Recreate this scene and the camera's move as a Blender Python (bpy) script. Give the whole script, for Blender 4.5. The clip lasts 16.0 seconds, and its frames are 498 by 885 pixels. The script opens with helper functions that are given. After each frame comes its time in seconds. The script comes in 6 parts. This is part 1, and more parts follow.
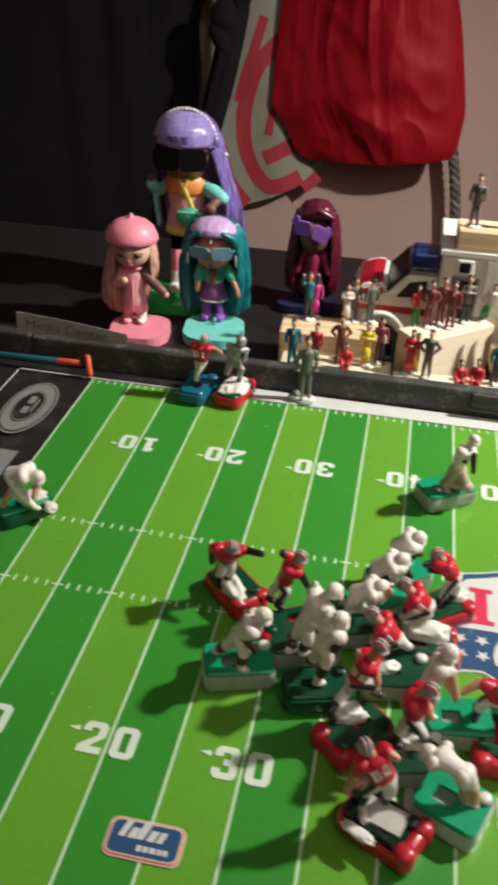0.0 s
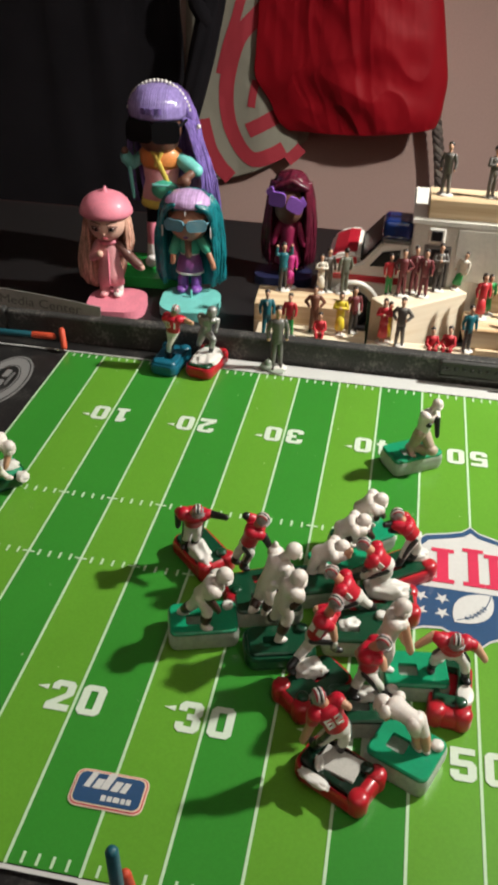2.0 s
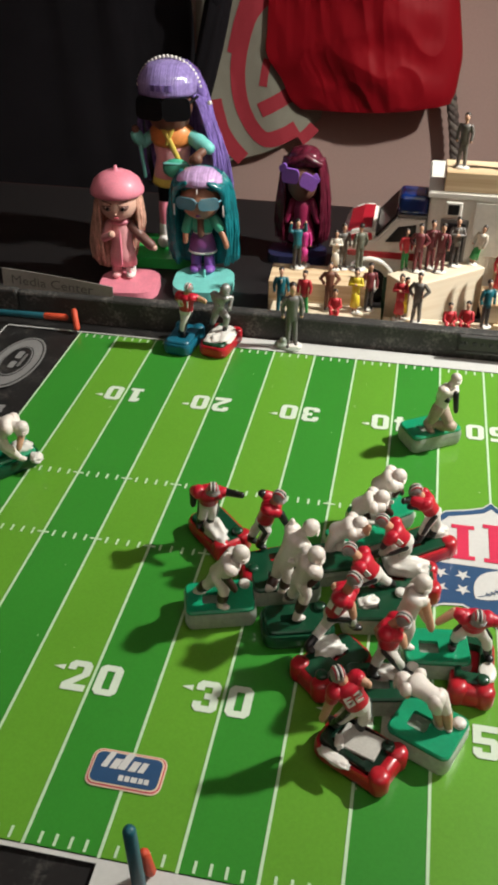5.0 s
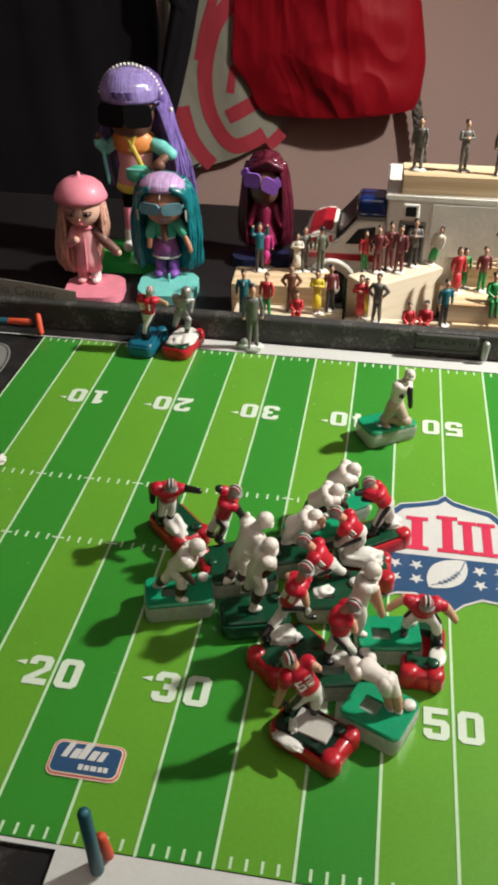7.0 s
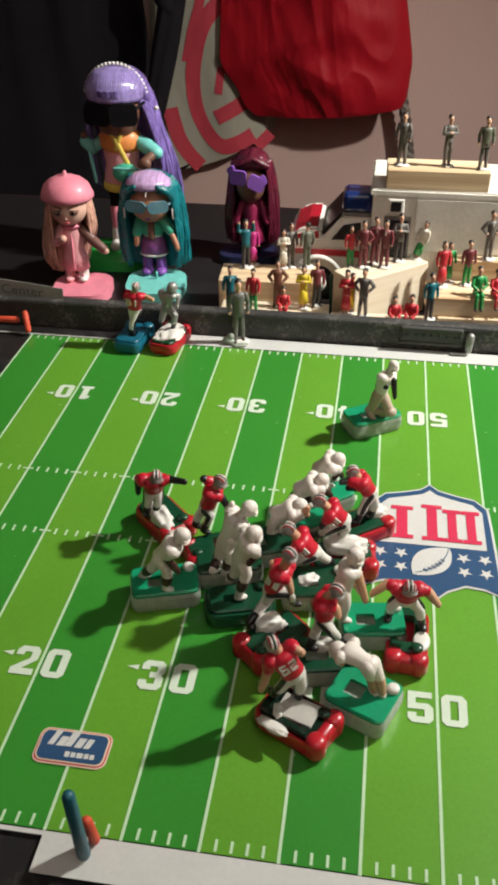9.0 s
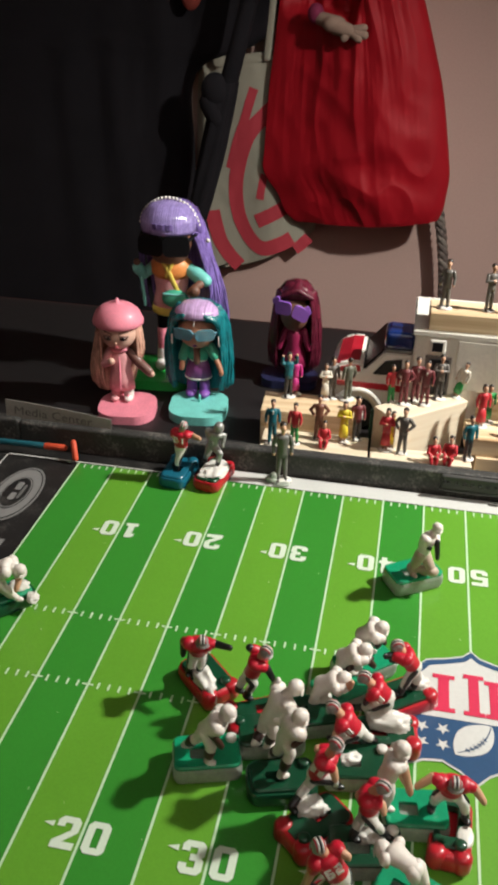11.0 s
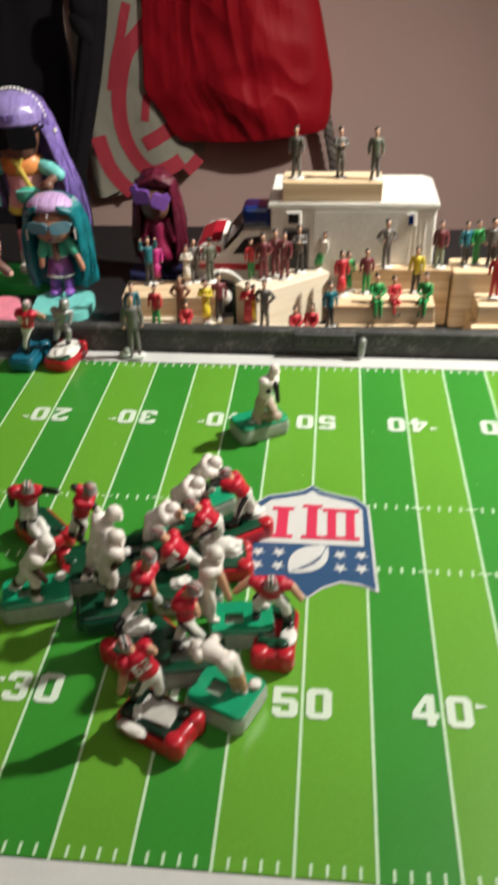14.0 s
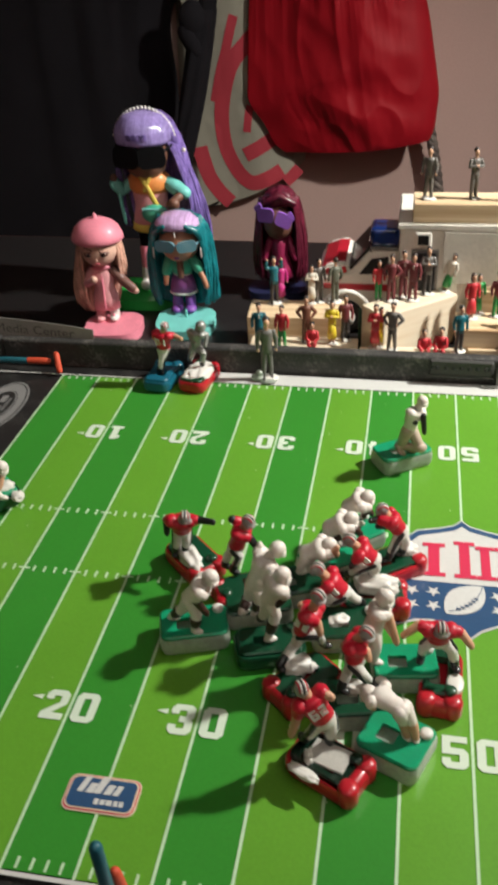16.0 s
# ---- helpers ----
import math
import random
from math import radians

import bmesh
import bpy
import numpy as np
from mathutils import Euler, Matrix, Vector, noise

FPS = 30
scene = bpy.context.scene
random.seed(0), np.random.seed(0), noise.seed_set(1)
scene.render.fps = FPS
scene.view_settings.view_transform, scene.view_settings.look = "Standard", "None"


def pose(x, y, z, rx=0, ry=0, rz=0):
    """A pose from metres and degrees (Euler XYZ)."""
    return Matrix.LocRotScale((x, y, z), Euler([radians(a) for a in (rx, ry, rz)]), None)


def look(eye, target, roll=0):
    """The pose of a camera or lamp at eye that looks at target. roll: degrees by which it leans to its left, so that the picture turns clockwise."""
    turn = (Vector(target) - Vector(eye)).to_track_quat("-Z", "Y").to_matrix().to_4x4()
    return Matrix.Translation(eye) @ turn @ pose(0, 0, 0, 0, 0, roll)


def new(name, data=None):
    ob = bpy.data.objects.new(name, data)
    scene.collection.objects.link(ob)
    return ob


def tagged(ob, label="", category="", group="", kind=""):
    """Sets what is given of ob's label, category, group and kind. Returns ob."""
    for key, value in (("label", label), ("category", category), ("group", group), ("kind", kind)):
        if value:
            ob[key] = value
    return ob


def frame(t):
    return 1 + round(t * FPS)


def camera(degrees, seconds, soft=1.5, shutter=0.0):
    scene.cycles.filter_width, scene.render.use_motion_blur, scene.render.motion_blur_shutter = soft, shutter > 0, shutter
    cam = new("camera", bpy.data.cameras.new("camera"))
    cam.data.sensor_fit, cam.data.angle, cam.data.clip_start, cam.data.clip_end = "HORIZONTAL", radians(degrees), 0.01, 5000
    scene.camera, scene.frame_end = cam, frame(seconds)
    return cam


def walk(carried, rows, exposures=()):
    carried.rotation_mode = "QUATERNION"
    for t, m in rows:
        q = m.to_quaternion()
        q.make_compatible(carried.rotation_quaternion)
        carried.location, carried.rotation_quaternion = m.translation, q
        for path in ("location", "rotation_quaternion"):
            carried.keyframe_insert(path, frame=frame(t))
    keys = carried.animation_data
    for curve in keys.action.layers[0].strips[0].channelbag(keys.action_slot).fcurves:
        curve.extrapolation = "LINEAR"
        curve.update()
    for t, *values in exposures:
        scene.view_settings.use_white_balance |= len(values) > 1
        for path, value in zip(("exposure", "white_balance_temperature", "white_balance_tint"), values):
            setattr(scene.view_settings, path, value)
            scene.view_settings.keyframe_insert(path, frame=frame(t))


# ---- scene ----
cam = camera(32.5, 16.0, 3.5, 0.9)
PATH = [
    (0.0, (-0.0703, -0.1294, 0.2683), (-0.1285, 0.2020, 0.0520), 2.45),
    (0.5, (-0.0561, -0.1357, 0.2715), (-0.1089, 0.1953, 0.0532), 2.05),
    (1.0, (-0.0537, -0.1383, 0.2695), (-0.1102, 0.1914, 0.0502), 1.25),
    (1.5, (-0.0523, -0.1385, 0.2707), (-0.1095, 0.1899, 0.0497), 1.19),
    (2.0, (-0.0544, -0.1357, 0.2691), (-0.1094, 0.1902, 0.0437), 1.74),
    (2.5, (-0.0486, -0.1336, 0.2626), (-0.1050, 0.1886, 0.0324), 0.83),
    (3.0, (-0.0489, -0.1329, 0.2632), (-0.1073, 0.1884, 0.0322), 0.51),
    (3.5, (-0.0555, -0.1342, 0.2656), (-0.1176, 0.1887, 0.0379), 0.55),
    (4.0, (-0.0494, -0.1327, 0.2618), (-0.1144, 0.1888, 0.0330), -0.65),
    (6.3, (-0.0614, -0.1332, 0.2638), (-0.1185, 0.1875, 0.0317), 1.66),
    (6.5, (-0.0484, -0.1373, 0.2580), (-0.1039, 0.1863, 0.0294), 0.36),
    (7.0, (-0.0425, -0.1404, 0.2643), (-0.0952, 0.1834, 0.0355), 0.14),
    (7.5, (-0.0395, -0.1412, 0.2621), (-0.0894, 0.1831, 0.0332), 0.20),
    (8.0, (-0.0370, -0.1442, 0.2642), (-0.0867, 0.1804, 0.0359), 0.05),
    (8.2, (-0.0370, -0.1453, 0.2637), (-0.0846, 0.1799, 0.0358), 0.17),
    (10.3, (-0.0396, -0.1397, 0.2598), (-0.0966, 0.1846, 0.0326), -1.11),
    (10.5, (-0.0441, -0.1369, 0.2806), (-0.1018, 0.1955, 0.0657), 0.14),
    (11.0, (-0.0536, -0.1310, 0.3019), (-0.1166, 0.2099, 0.1023), 1.42),
    (11.5, (-0.0587, -0.1313, 0.3041), (-0.1112, 0.2147, 0.1103), 3.30),
    (12.0, (-0.0429, -0.1353, 0.2952), (-0.0870, 0.2131, 0.1037), 2.49),
    (12.5, (-0.0210, -0.1311, 0.2999), (-0.0521, 0.2165, 0.1044), 2.03),
    (13.0, (-0.0098, -0.1358, 0.2934), (-0.0383, 0.2108, 0.0957), 0.27),
    (13.5, (0.0023, -0.1368, 0.2739), (-0.0251, 0.2043, 0.0667), -0.41),
    (14.0, (0.0048, -0.1465, 0.2531), (-0.0301, 0.1873, 0.0355), -1.36),
    (14.5, (-0.0031, -0.1419, 0.2413), (-0.0558, 0.1854, 0.0176), -3.50),
    (15.0, (-0.0238, -0.1408, 0.2526), (-0.0851, 0.1883, 0.0337), -2.78),
    (15.5, (-0.0278, -0.1388, 0.2577), (-0.0943, 0.1883, 0.0372), -3.14),
    (16.0, (-0.0341, -0.1416, 0.2640), (-0.1019, 0.1886, 0.0486), -2.72),
]
walk(cam, [(t, look(eye, target, roll)) for t, eye, target, roll in PATH])

# ---- light ----
world = bpy.data.worlds.new("night_room")
scene.world = world
world.use_nodes = True
world.node_tree.nodes["Background"].inputs["Color"].default_value = (0.92, 0.86, 0.9, 1)
world.node_tree.nodes["Background"].inputs["Strength"].default_value = 0.013
bulb_data = bpy.data.lights.new("lamp_bulb", "SPOT")      # a shaded lamp above the board's right end
bulb_data.energy, bulb_data.color, bulb_data.shadow_soft_size = 70.5, (0.98, 0.965, 0.89), 0.024
bulb_data.spot_size, bulb_data.spot_blend = radians(114), 1.0
bulb = new("lamp_bulb", bulb_data)
bulb.location = (0.56, 0.44, 0.68)
bulb.rotation_euler = Vector((-0.58, 0.17, -0.85)).to_track_quat("-Z", "Y").to_euler()
fill_data = bpy.data.lights.new("fill_spot", "SPOT")        # added fill spot with no lamp behind it, bounced off far wall and ceiling
fill_data.energy, fill_data.color, fill_data.shadow_soft_size = 330.0, (0.98, 0.965, 0.91), 0.030
fill_data.spot_size, fill_data.spot_blend = radians(66), 0.4
fill_spot = new("fill_spot", fill_data)
fill_spot.location, fill_spot.rotation_euler = (0.56, 0.42, 0.77), (math.pi + 0.98, 0, 0)
scene.view_settings.exposure = 0.0

U = 0.0255          # five yards on the board
W = 0.331           # from touchline to touchline
TABLE = -0.036      # table top, below the playing surface at z = 0
WALL_Y = 1.45


# ---- materials ----
def mat(name, color, rough=0.5, vary=0.12, size=40.0, fine=400.0, bump=0.0, metal=0.0, coat=0.0, sss=0.0, alpha=0.0, dust=0.0):
    """A painted, moulded or cut surface: colour drifts at a coarse and a fine scale, with a fine relief; dust adds pale specks."""
    m = bpy.data.materials.new(name)
    m.use_nodes = True
    nt = m.node_tree
    b = nt.nodes["Principled BSDF"]
    co = nt.nodes.new("ShaderNodeTexCoord")
    n1 = nt.nodes.new("ShaderNodeTexNoise")
    n1.inputs["Scale"].default_value, n1.inputs["Detail"].default_value = size, 4
    n2 = nt.nodes.new("ShaderNodeTexNoise")
    n2.inputs["Scale"].default_value, n2.inputs["Detail"].default_value = fine, 3
    for n in (n1, n2):
        nt.links.new(co.outputs["Object"], n.inputs["Vector"])
    add = nt.nodes.new("ShaderNodeMath")
    add.operation = "ADD"
    nt.links.new(n1.outputs["Fac"], add.inputs[0])
    nt.links.new(n2.outputs["Fac"], add.inputs[1])
    ramp = nt.nodes.new("ShaderNodeMapRange")
    ramp.inputs["From Min"].default_value, ramp.inputs["From Max"].default_value = 0.6, 1.4
    ramp.inputs["To Min"].default_value, ramp.inputs["To Max"].default_value = 1 - vary, 1 + vary
    nt.links.new(add.outputs[0], ramp.inputs["Value"])
    mul = nt.nodes.new("ShaderNodeVectorMath")
    mul.operation = "SCALE"
    mul.inputs[0].default_value = color
    nt.links.new(ramp.outputs["Result"], mul.inputs["Scale"])
    out = mul.outputs["Vector"]
    if dust:
        n3 = nt.nodes.new("ShaderNodeTexNoise")
        n3.inputs["Scale"].default_value, n3.inputs["Detail"].default_value = 520, 6
        nt.links.new(co.outputs["Object"], n3.inputs["Vector"])
        n4 = nt.nodes.new("ShaderNodeTexNoise")
        n4.inputs["Scale"].default_value = 60
        nt.links.new(co.outputs["Object"], n4.inputs["Vector"])
        s = nt.nodes.new("ShaderNodeMath")
        s.operation = "MULTIPLY"
        nt.links.new(n3.outputs["Fac"], s.inputs[0])
        nt.links.new(n4.outputs["Fac"], s.inputs[1])
        k = nt.nodes.new("ShaderNodeMapRange")
        k.inputs["From Min"].default_value, k.inputs["From Max"].default_value = 0.27, 0.42
        k.inputs["To Max"].default_value = dust
        nt.links.new(s.outputs[0], k.inputs["Value"])
        mix = nt.nodes.new("ShaderNodeMix")
        mix.data_type = "RGBA"
        nt.links.new(k.outputs["Result"], mix.inputs["Factor"])
        nt.links.new(out, mix.inputs["A"])
        mix.inputs["B"].default_value = (0.3, 0.28, 0.25, 1)
        out = mix.outputs["Result"]
    nt.links.new(out, b.inputs["Base Color"])
    b.inputs["Roughness"].default_value, b.inputs["Metallic"].default_value = rough, metal
    b.inputs["Coat Weight"].default_value = coat
    b.inputs["Coat Roughness"].default_value = 0.15
    b.inputs["Subsurface Weight"].default_value = sss
    b.inputs["Subsurface Radius"].default_value = (0.002, 0.0012, 0.0008)
    if alpha:
        b.inputs["Transmission Weight"].default_value = alpha
    if bump:
        bp = nt.nodes.new("ShaderNodeBump")
        bp.inputs["Strength"].default_value, bp.inputs["Distance"].default_value = bump, 0.0006
        nt.links.new(add.outputs[0], bp.inputs["Height"])
        nt.links.new(bp.outputs["Normal"], b.inputs["Normal"])
    return m


def wood(name, light, dark, grain=(6.0, 220.0, 220.0), rough=0.6):
    """Sawn pine: long streaks along local x, and end wood drift."""
    m = bpy.data.materials.new(name)
    m.use_nodes = True
    nt = m.node_tree
    b = nt.nodes["Principled BSDF"]
    co = nt.nodes.new("ShaderNodeTexCoord")
    info = nt.nodes.new("ShaderNodeObjectInfo")
    shift = nt.nodes.new("ShaderNodeVectorMath")
    shift.operation = "ADD"
    nt.links.new(co.outputs["Object"], shift.inputs[0])
    nt.links.new(info.outputs["Random"], shift.inputs[1])
    mp = nt.nodes.new("ShaderNodeMapping")
    mp.inputs["Scale"].default_value = grain
    nt.links.new(shift.outputs["Vector"], mp.inputs["Vector"])
    n = nt.nodes.new("ShaderNodeTexNoise")
    n.inputs["Scale"].default_value, n.inputs["Detail"].default_value, n.inputs["Distortion"].default_value = 1.0, 5, 0.6
    nt.links.new(mp.outputs["Vector"], n.inputs["Vector"])
    r = nt.nodes.new("ShaderNodeValToRGB")
    r.color_ramp.elements[0].position, r.color_ramp.elements[0].color = 0.3, (*dark, 1)
    r.color_ramp.elements[1].position, r.color_ramp.elements[1].color = 0.62, (*light, 1)
    nt.links.new(n.outputs["Fac"], r.inputs["Fac"])
    nt.links.new(r.outputs["Color"], b.inputs["Base Color"])
    b.inputs["Roughness"].default_value = rough
    bp = nt.nodes.new("ShaderNodeBump")
    bp.inputs["Strength"].default_value, bp.inputs["Distance"].default_value = 0.25, 0.0004
    nt.links.new(n.outputs["Fac"], bp.inputs["Height"])
    nt.links.new(bp.outputs["Normal"], b.inputs["Normal"])
    return m


M = {
    "turf_dark": mat("turf_dark", (0.036, 0.235, 0.026), 0.32, 0.10, 14, 900, 0.02, coat=0.25),
    "turf_light": mat("turf_light", (0.114, 0.315, 0.027), 0.32, 0.10, 14, 900, 0.02, coat=0.25),
    "print_line": mat("print_line", (0.50, 0.68, 0.45), 0.35, 0.06, 60, 600, coat=0.2),
    "print_number": mat("print_number", (0.60, 0.69, 0.56), 0.35, 0.06, 60, 600, coat=0.2),
    "print_white": mat("print_white", (0.58, 0.575, 0.55), 0.35, 0.06, 60, 600, coat=0.2),
    "print_dust": mat("print_dust", (0.46, 0.60, 0.36), 0.8, 0.2, 60, 600),
    "print_black": mat("print_black", (0.016, 0.015, 0.015), 0.4, 0.25, 30, 500, coat=0.15, dust=0.14),
    "print_blue": mat("print_blue", (0.028, 0.075, 0.165), 0.34, 0.08, coat=0.2),
    "print_red": mat("print_red", (0.58, 0.035, 0.085), 0.34, 0.08, coat=0.2),
    "print_grey": mat("print_grey", (0.21, 0.205, 0.20), 0.4, 0.12, coat=0.15),
    "print_cream": mat("print_cream", (0.72, 0.58, 0.42), 0.36, 0.06, coat=0.2),
    "rail_black": mat("rail_black", (0.038, 0.036, 0.034), 0.6, 0.5, 90, 700, 0.6, dust=0.38),
    "table_black": mat("table_black", (0.009, 0.007, 0.0075), 0.55, 0.3, 8, 300, 0.05),
    "table_edge": mat("table_edge", (0.028, 0.012, 0.011), 0.5, 0.2, 20, 300, 0.1),
    "wall_paint": mat("wall_paint", (0.55, 0.372, 0.325), 0.85, 0.05, 3, 260, 0.15),
    "ceiling_paint": mat("ceiling_paint", (0.72, 0.72, 0.69), 0.9, 0.04, 3, 260, 0.15),
    "dark_cloth": mat("dark_cloth", (0.011, 0.0095, 0.012), 0.95, 0.3, 12, 900, 0.3),
    "pine": wood("pine", (0.78, 0.61, 0.40), (0.50, 0.31, 0.16), (5.0, 150.0, 150.0)),
    "pine_pale": wood("pine_pale", (0.76, 0.67, 0.52), (0.66, 0.53, 0.37), (5.0, 150.0, 150.0)),
    "paper": mat("paper", (0.74, 0.69, 0.60), 0.8, 0.08, 50, 500, 0.2),
}

M["dark_cloth"].node_tree.nodes["Principled BSDF"].inputs["Specular IOR Level"].default_value = 0.2


# ---- mesh helpers ----
def part(name, bm, material, parent=None, label="", smooth=False):
    """Links a bmesh as one mesh object, under a thing or a part."""
    me = bpy.data.meshes.new(name)
    bmesh.ops.recalc_face_normals(bm, faces=bm.faces)
    if smooth:
        for f in bm.faces:
            f.smooth = True
    bm.to_mesh(me)
    bm.free()
    for m in material if isinstance(material, (list, tuple)) else [material]:
        me.materials.append(M[m] if isinstance(m, str) else m)
    ob = new(name, me)
    ob.parent = parent
    if label:
        tagged(ob, label)
    return ob


def thing(name, m, label, category, group=""):
    """An Empty at a thing's base."""
    ob = new(name)
    ob.empty_display_size = 0.01
    ob.matrix_world = m
    return tagged(ob, label, category, group)


def setting(ob, label="", category=""):
    return tagged(ob, label, category, "", "structure")


def box(bm, size, at=(0, 0, 0), bevel=0.0, segments=2, turn=None, mi=0):
    """A box of that size centred at a place, its edges rounded."""
    before = set(bm.faces)
    m = Matrix.Translation(at) @ (turn.to_4x4() if turn else Matrix()) @ Matrix.Diagonal((*size, 1))
    got = bmesh.ops.create_cube(bm, size=1.0, matrix=m)
    if bevel:
        edges = list({e for v in got["verts"] for e in v.link_edges})
        bmesh.ops.bevel(bm, geom=edges, offset=min(bevel, 0.45 * min(size)), segments=segments, affect="EDGES", profile=0.5)
    for f in bm.faces:
        if f not in before:
            f.material_index = mi
    return bm


def prism(bm, outline, z0, z1, mi=0, bevel=0.0):
    """A flat outline in x, y drawn up from z0 to z1."""
    low = [bm.verts.new((x, y, z0)) for x, y in outline]
    top = [bm.verts.new((x, y, z1)) for x, y in outline]
    n = len(outline)
    faces = [bm.faces.new(low[::-1]), bm.faces.new(top)]
    faces += [bm.faces.new((low[i], low[(i + 1) % n], top[(i + 1) % n], top[i])) for i in range(n)]
    for f in faces:
        f.material_index = mi
    if bevel:
        edges = [e for e in bm.edges if e.verts[0] in top and e.verts[1] in top]
        bmesh.ops.bevel(bm, geom=edges, offset=bevel, segments=2, affect="EDGES")
    return bm


def sheet(bm, outline, z, mi=0):
    f = bm.faces.new([bm.verts.new((x, y, z)) for x, y in outline])
    f.material_index = mi
    return bm


def rounded(w, h, r, cx=0.0, cy=0.0, n=5):
    """The outline of a rectangle with round corners."""
    out = []
    for k, (sx, sy) in enumerate(((1, 1), (-1, 1), (-1, -1), (1, -1))):
        for i in range(n + 1):
            a = (k + i / n) * math.pi / 2
            out.append((cx + sx * (w / 2 - r) + r * math.cos(a), cy + sy * (h / 2 - r) + r * math.sin(a)))
    return out


def ball(bm, at, radii, mi=0, turn=None, seg=12, rings=8):
    r = (radii,) * 3 if isinstance(radii, (int, float)) else radii
    m = Matrix.Translation(at) @ (turn.to_4x4() if turn else Matrix()) @ Matrix.Diagonal((*r, 1))
    got = bmesh.ops.create_uvsphere(bm, u_segments=seg, v_segments=rings, radius=1.0, matrix=m)
    for f in {f for v in got["verts"] for f in v.link_faces}:
        f.material_index = mi
        f.smooth = True
    return bm


def limb(bm, a, b, ra, rb, mi=0, seg=9, flat=1.0, side=None):
    """A tapered limb from a to b with round ends; flat squeezes it along side."""
    a, b = Vector(a), Vector(b)
    axis = b - a
    q = axis.to_track_quat("Z", "Y") if axis.length > 1e-7 else Vector((0, 0, 1)).to_track_quat("Z", "Y")
    rings = []
    for c, r, ks in ((a, ra, (-0.94, -0.6, 0.0)), (b, rb, (0.0, 0.6, 0.94))):
        for k in ks:
            rr = r * math.sqrt(1 - k * k)
            ring = []
            for i in range(seg):
                t = 2 * math.pi * i / seg
                off = q @ Vector((rr * math.cos(t), rr * math.sin(t), r * k))
                if side is not None:
                    s = Vector(side).normalized()
                    off -= s * off.dot(s) * (1 - flat)
                ring.append(bm.verts.new(c + off))
            rings.append(ring)
    faces = [bm.faces.new(rings[0][::-1]), bm.faces.new(rings[-1])]
    for p, n in zip(rings, rings[1:]):
        faces += [bm.faces.new((p[i], p[(i + 1) % seg], n[(i + 1) % seg], n[i])) for i in range(seg)]
    for f in faces:
        f.material_index = mi
        f.smooth = True
    return bm


def lathe(bm, profile, seg=20, mi=0, squeeze=(1.0, 1.0), at=(0, 0, 0)):
    """Turns a profile of (radius, z) round the z axis."""
    rings = []
    for r, z in profile:
        rings.append([bm.verts.new((at[0] + squeeze[0] * r * math.cos(2 * math.pi * i / seg), at[1] + squeeze[1] * r * math.sin(2 * math.pi * i / seg), at[2] + z)) for i in range(seg)])
    faces = [bm.faces.new(rings[0][::-1]), bm.faces.new(rings[-1])]
    for p, n in zip(rings, rings[1:]):
        faces += [bm.faces.new((p[i], p[(i + 1) % seg], n[(i + 1) % seg], n[i])) for i in range(seg)]
    for f in faces:
        f.material_index = mi
        f.smooth = True
    return bm


def text_mesh(name, body, height, material, m, parent, bold=0.0, stretch=1.0):
    """Flat lettering in the built-in font, its middle at the pose m."""
    cu = bpy.data.curves.new(name, "FONT")
    cu.body, cu.size, cu.align_x, cu.align_y, cu.offset, cu.resolution_u = body, 1.0, "CENTER", "CENTER", bold, 4
    tmp = bpy.data.objects.new(name, cu)
    me = bpy.data.meshes.new_from_object(tmp)
    bpy.data.objects.remove(tmp)
    xs, ys = [v.co.x for v in me.vertices], [v.co.y for v in me.vertices]
    cx, cy, h = (min(xs) + max(xs)) / 2, (min(ys) + max(ys)) / 2, max(ys) - min(ys)
    for v in me.vertices:
        v.co = ((v.co.x - cx) * height / h * stretch, (v.co.y - cy) * height / h, 0)
    me.materials.append(M[material])
    ob = new(name, me)
    ob.parent = parent
    ob.matrix_local = m
    return ob


# ---- the room ----
bm = bmesh.new()
box(bm, (3.0, 0.1, 2.6), (0.0, WALL_Y + 0.05, 0.55))
setting(part("wall_north", bm, "wall_paint"), "pinkish beige painted plaster wall", "wall")
for nm, size, at in (("wall_east", (0.1, 4.2, 2.6), (1.55, -0.55, 0.55)), ("wall_west", (0.1, 4.2, 2.6), (-1.55, -0.55, 0.55)), ("wall_south", (3.2, 0.1, 2.6), (0, -2.7, 0.55))):
    bm = bmesh.new()
    box(bm, size, at)
    setting(part(nm, bm, "wall_paint"), "pinkish beige painted plaster wall", "wall")
bm = bmesh.new()
box(bm, (3.2, 4.3, 0.1), (0, -0.6, 1.9))
setting(part("ceiling", bm, "ceiling_paint"), "plain painted ceiling", "ceiling")
bm = bmesh.new()
box(bm, (3.2, 4.3, 0.1), (0, -0.6, -0.8))
setting(part("floor", bm, "table_edge"), "dark brown floor", "floor")

# the table the game stands on
table = thing("table", pose(-0.1, 0.1, -0.75), "black lacquered table with a dusty top", "table")
bm = bmesh.new()
box(bm, (1.7, 1.2, 0.03), (0, 0, 0.699), 0.004)
part("tabletop", bm, "table_black", table)
bm = bmesh.new()
box(bm, (1.7, 0.012, 0.040), (0, 0.607, 0.6900), 0.003)
part("edge_band", bm, "table_edge", table, "dark brown wooden table edge")
for sx in (-1, 1):
    for sy in (-1, 1):
        bm = bmesh.new()
        box(bm, (0.06, 0.06, 0.684), (sx * 0.78, sy * 0.53, 0.342), 0.004)
        part("leg", bm, "table_edge", table)

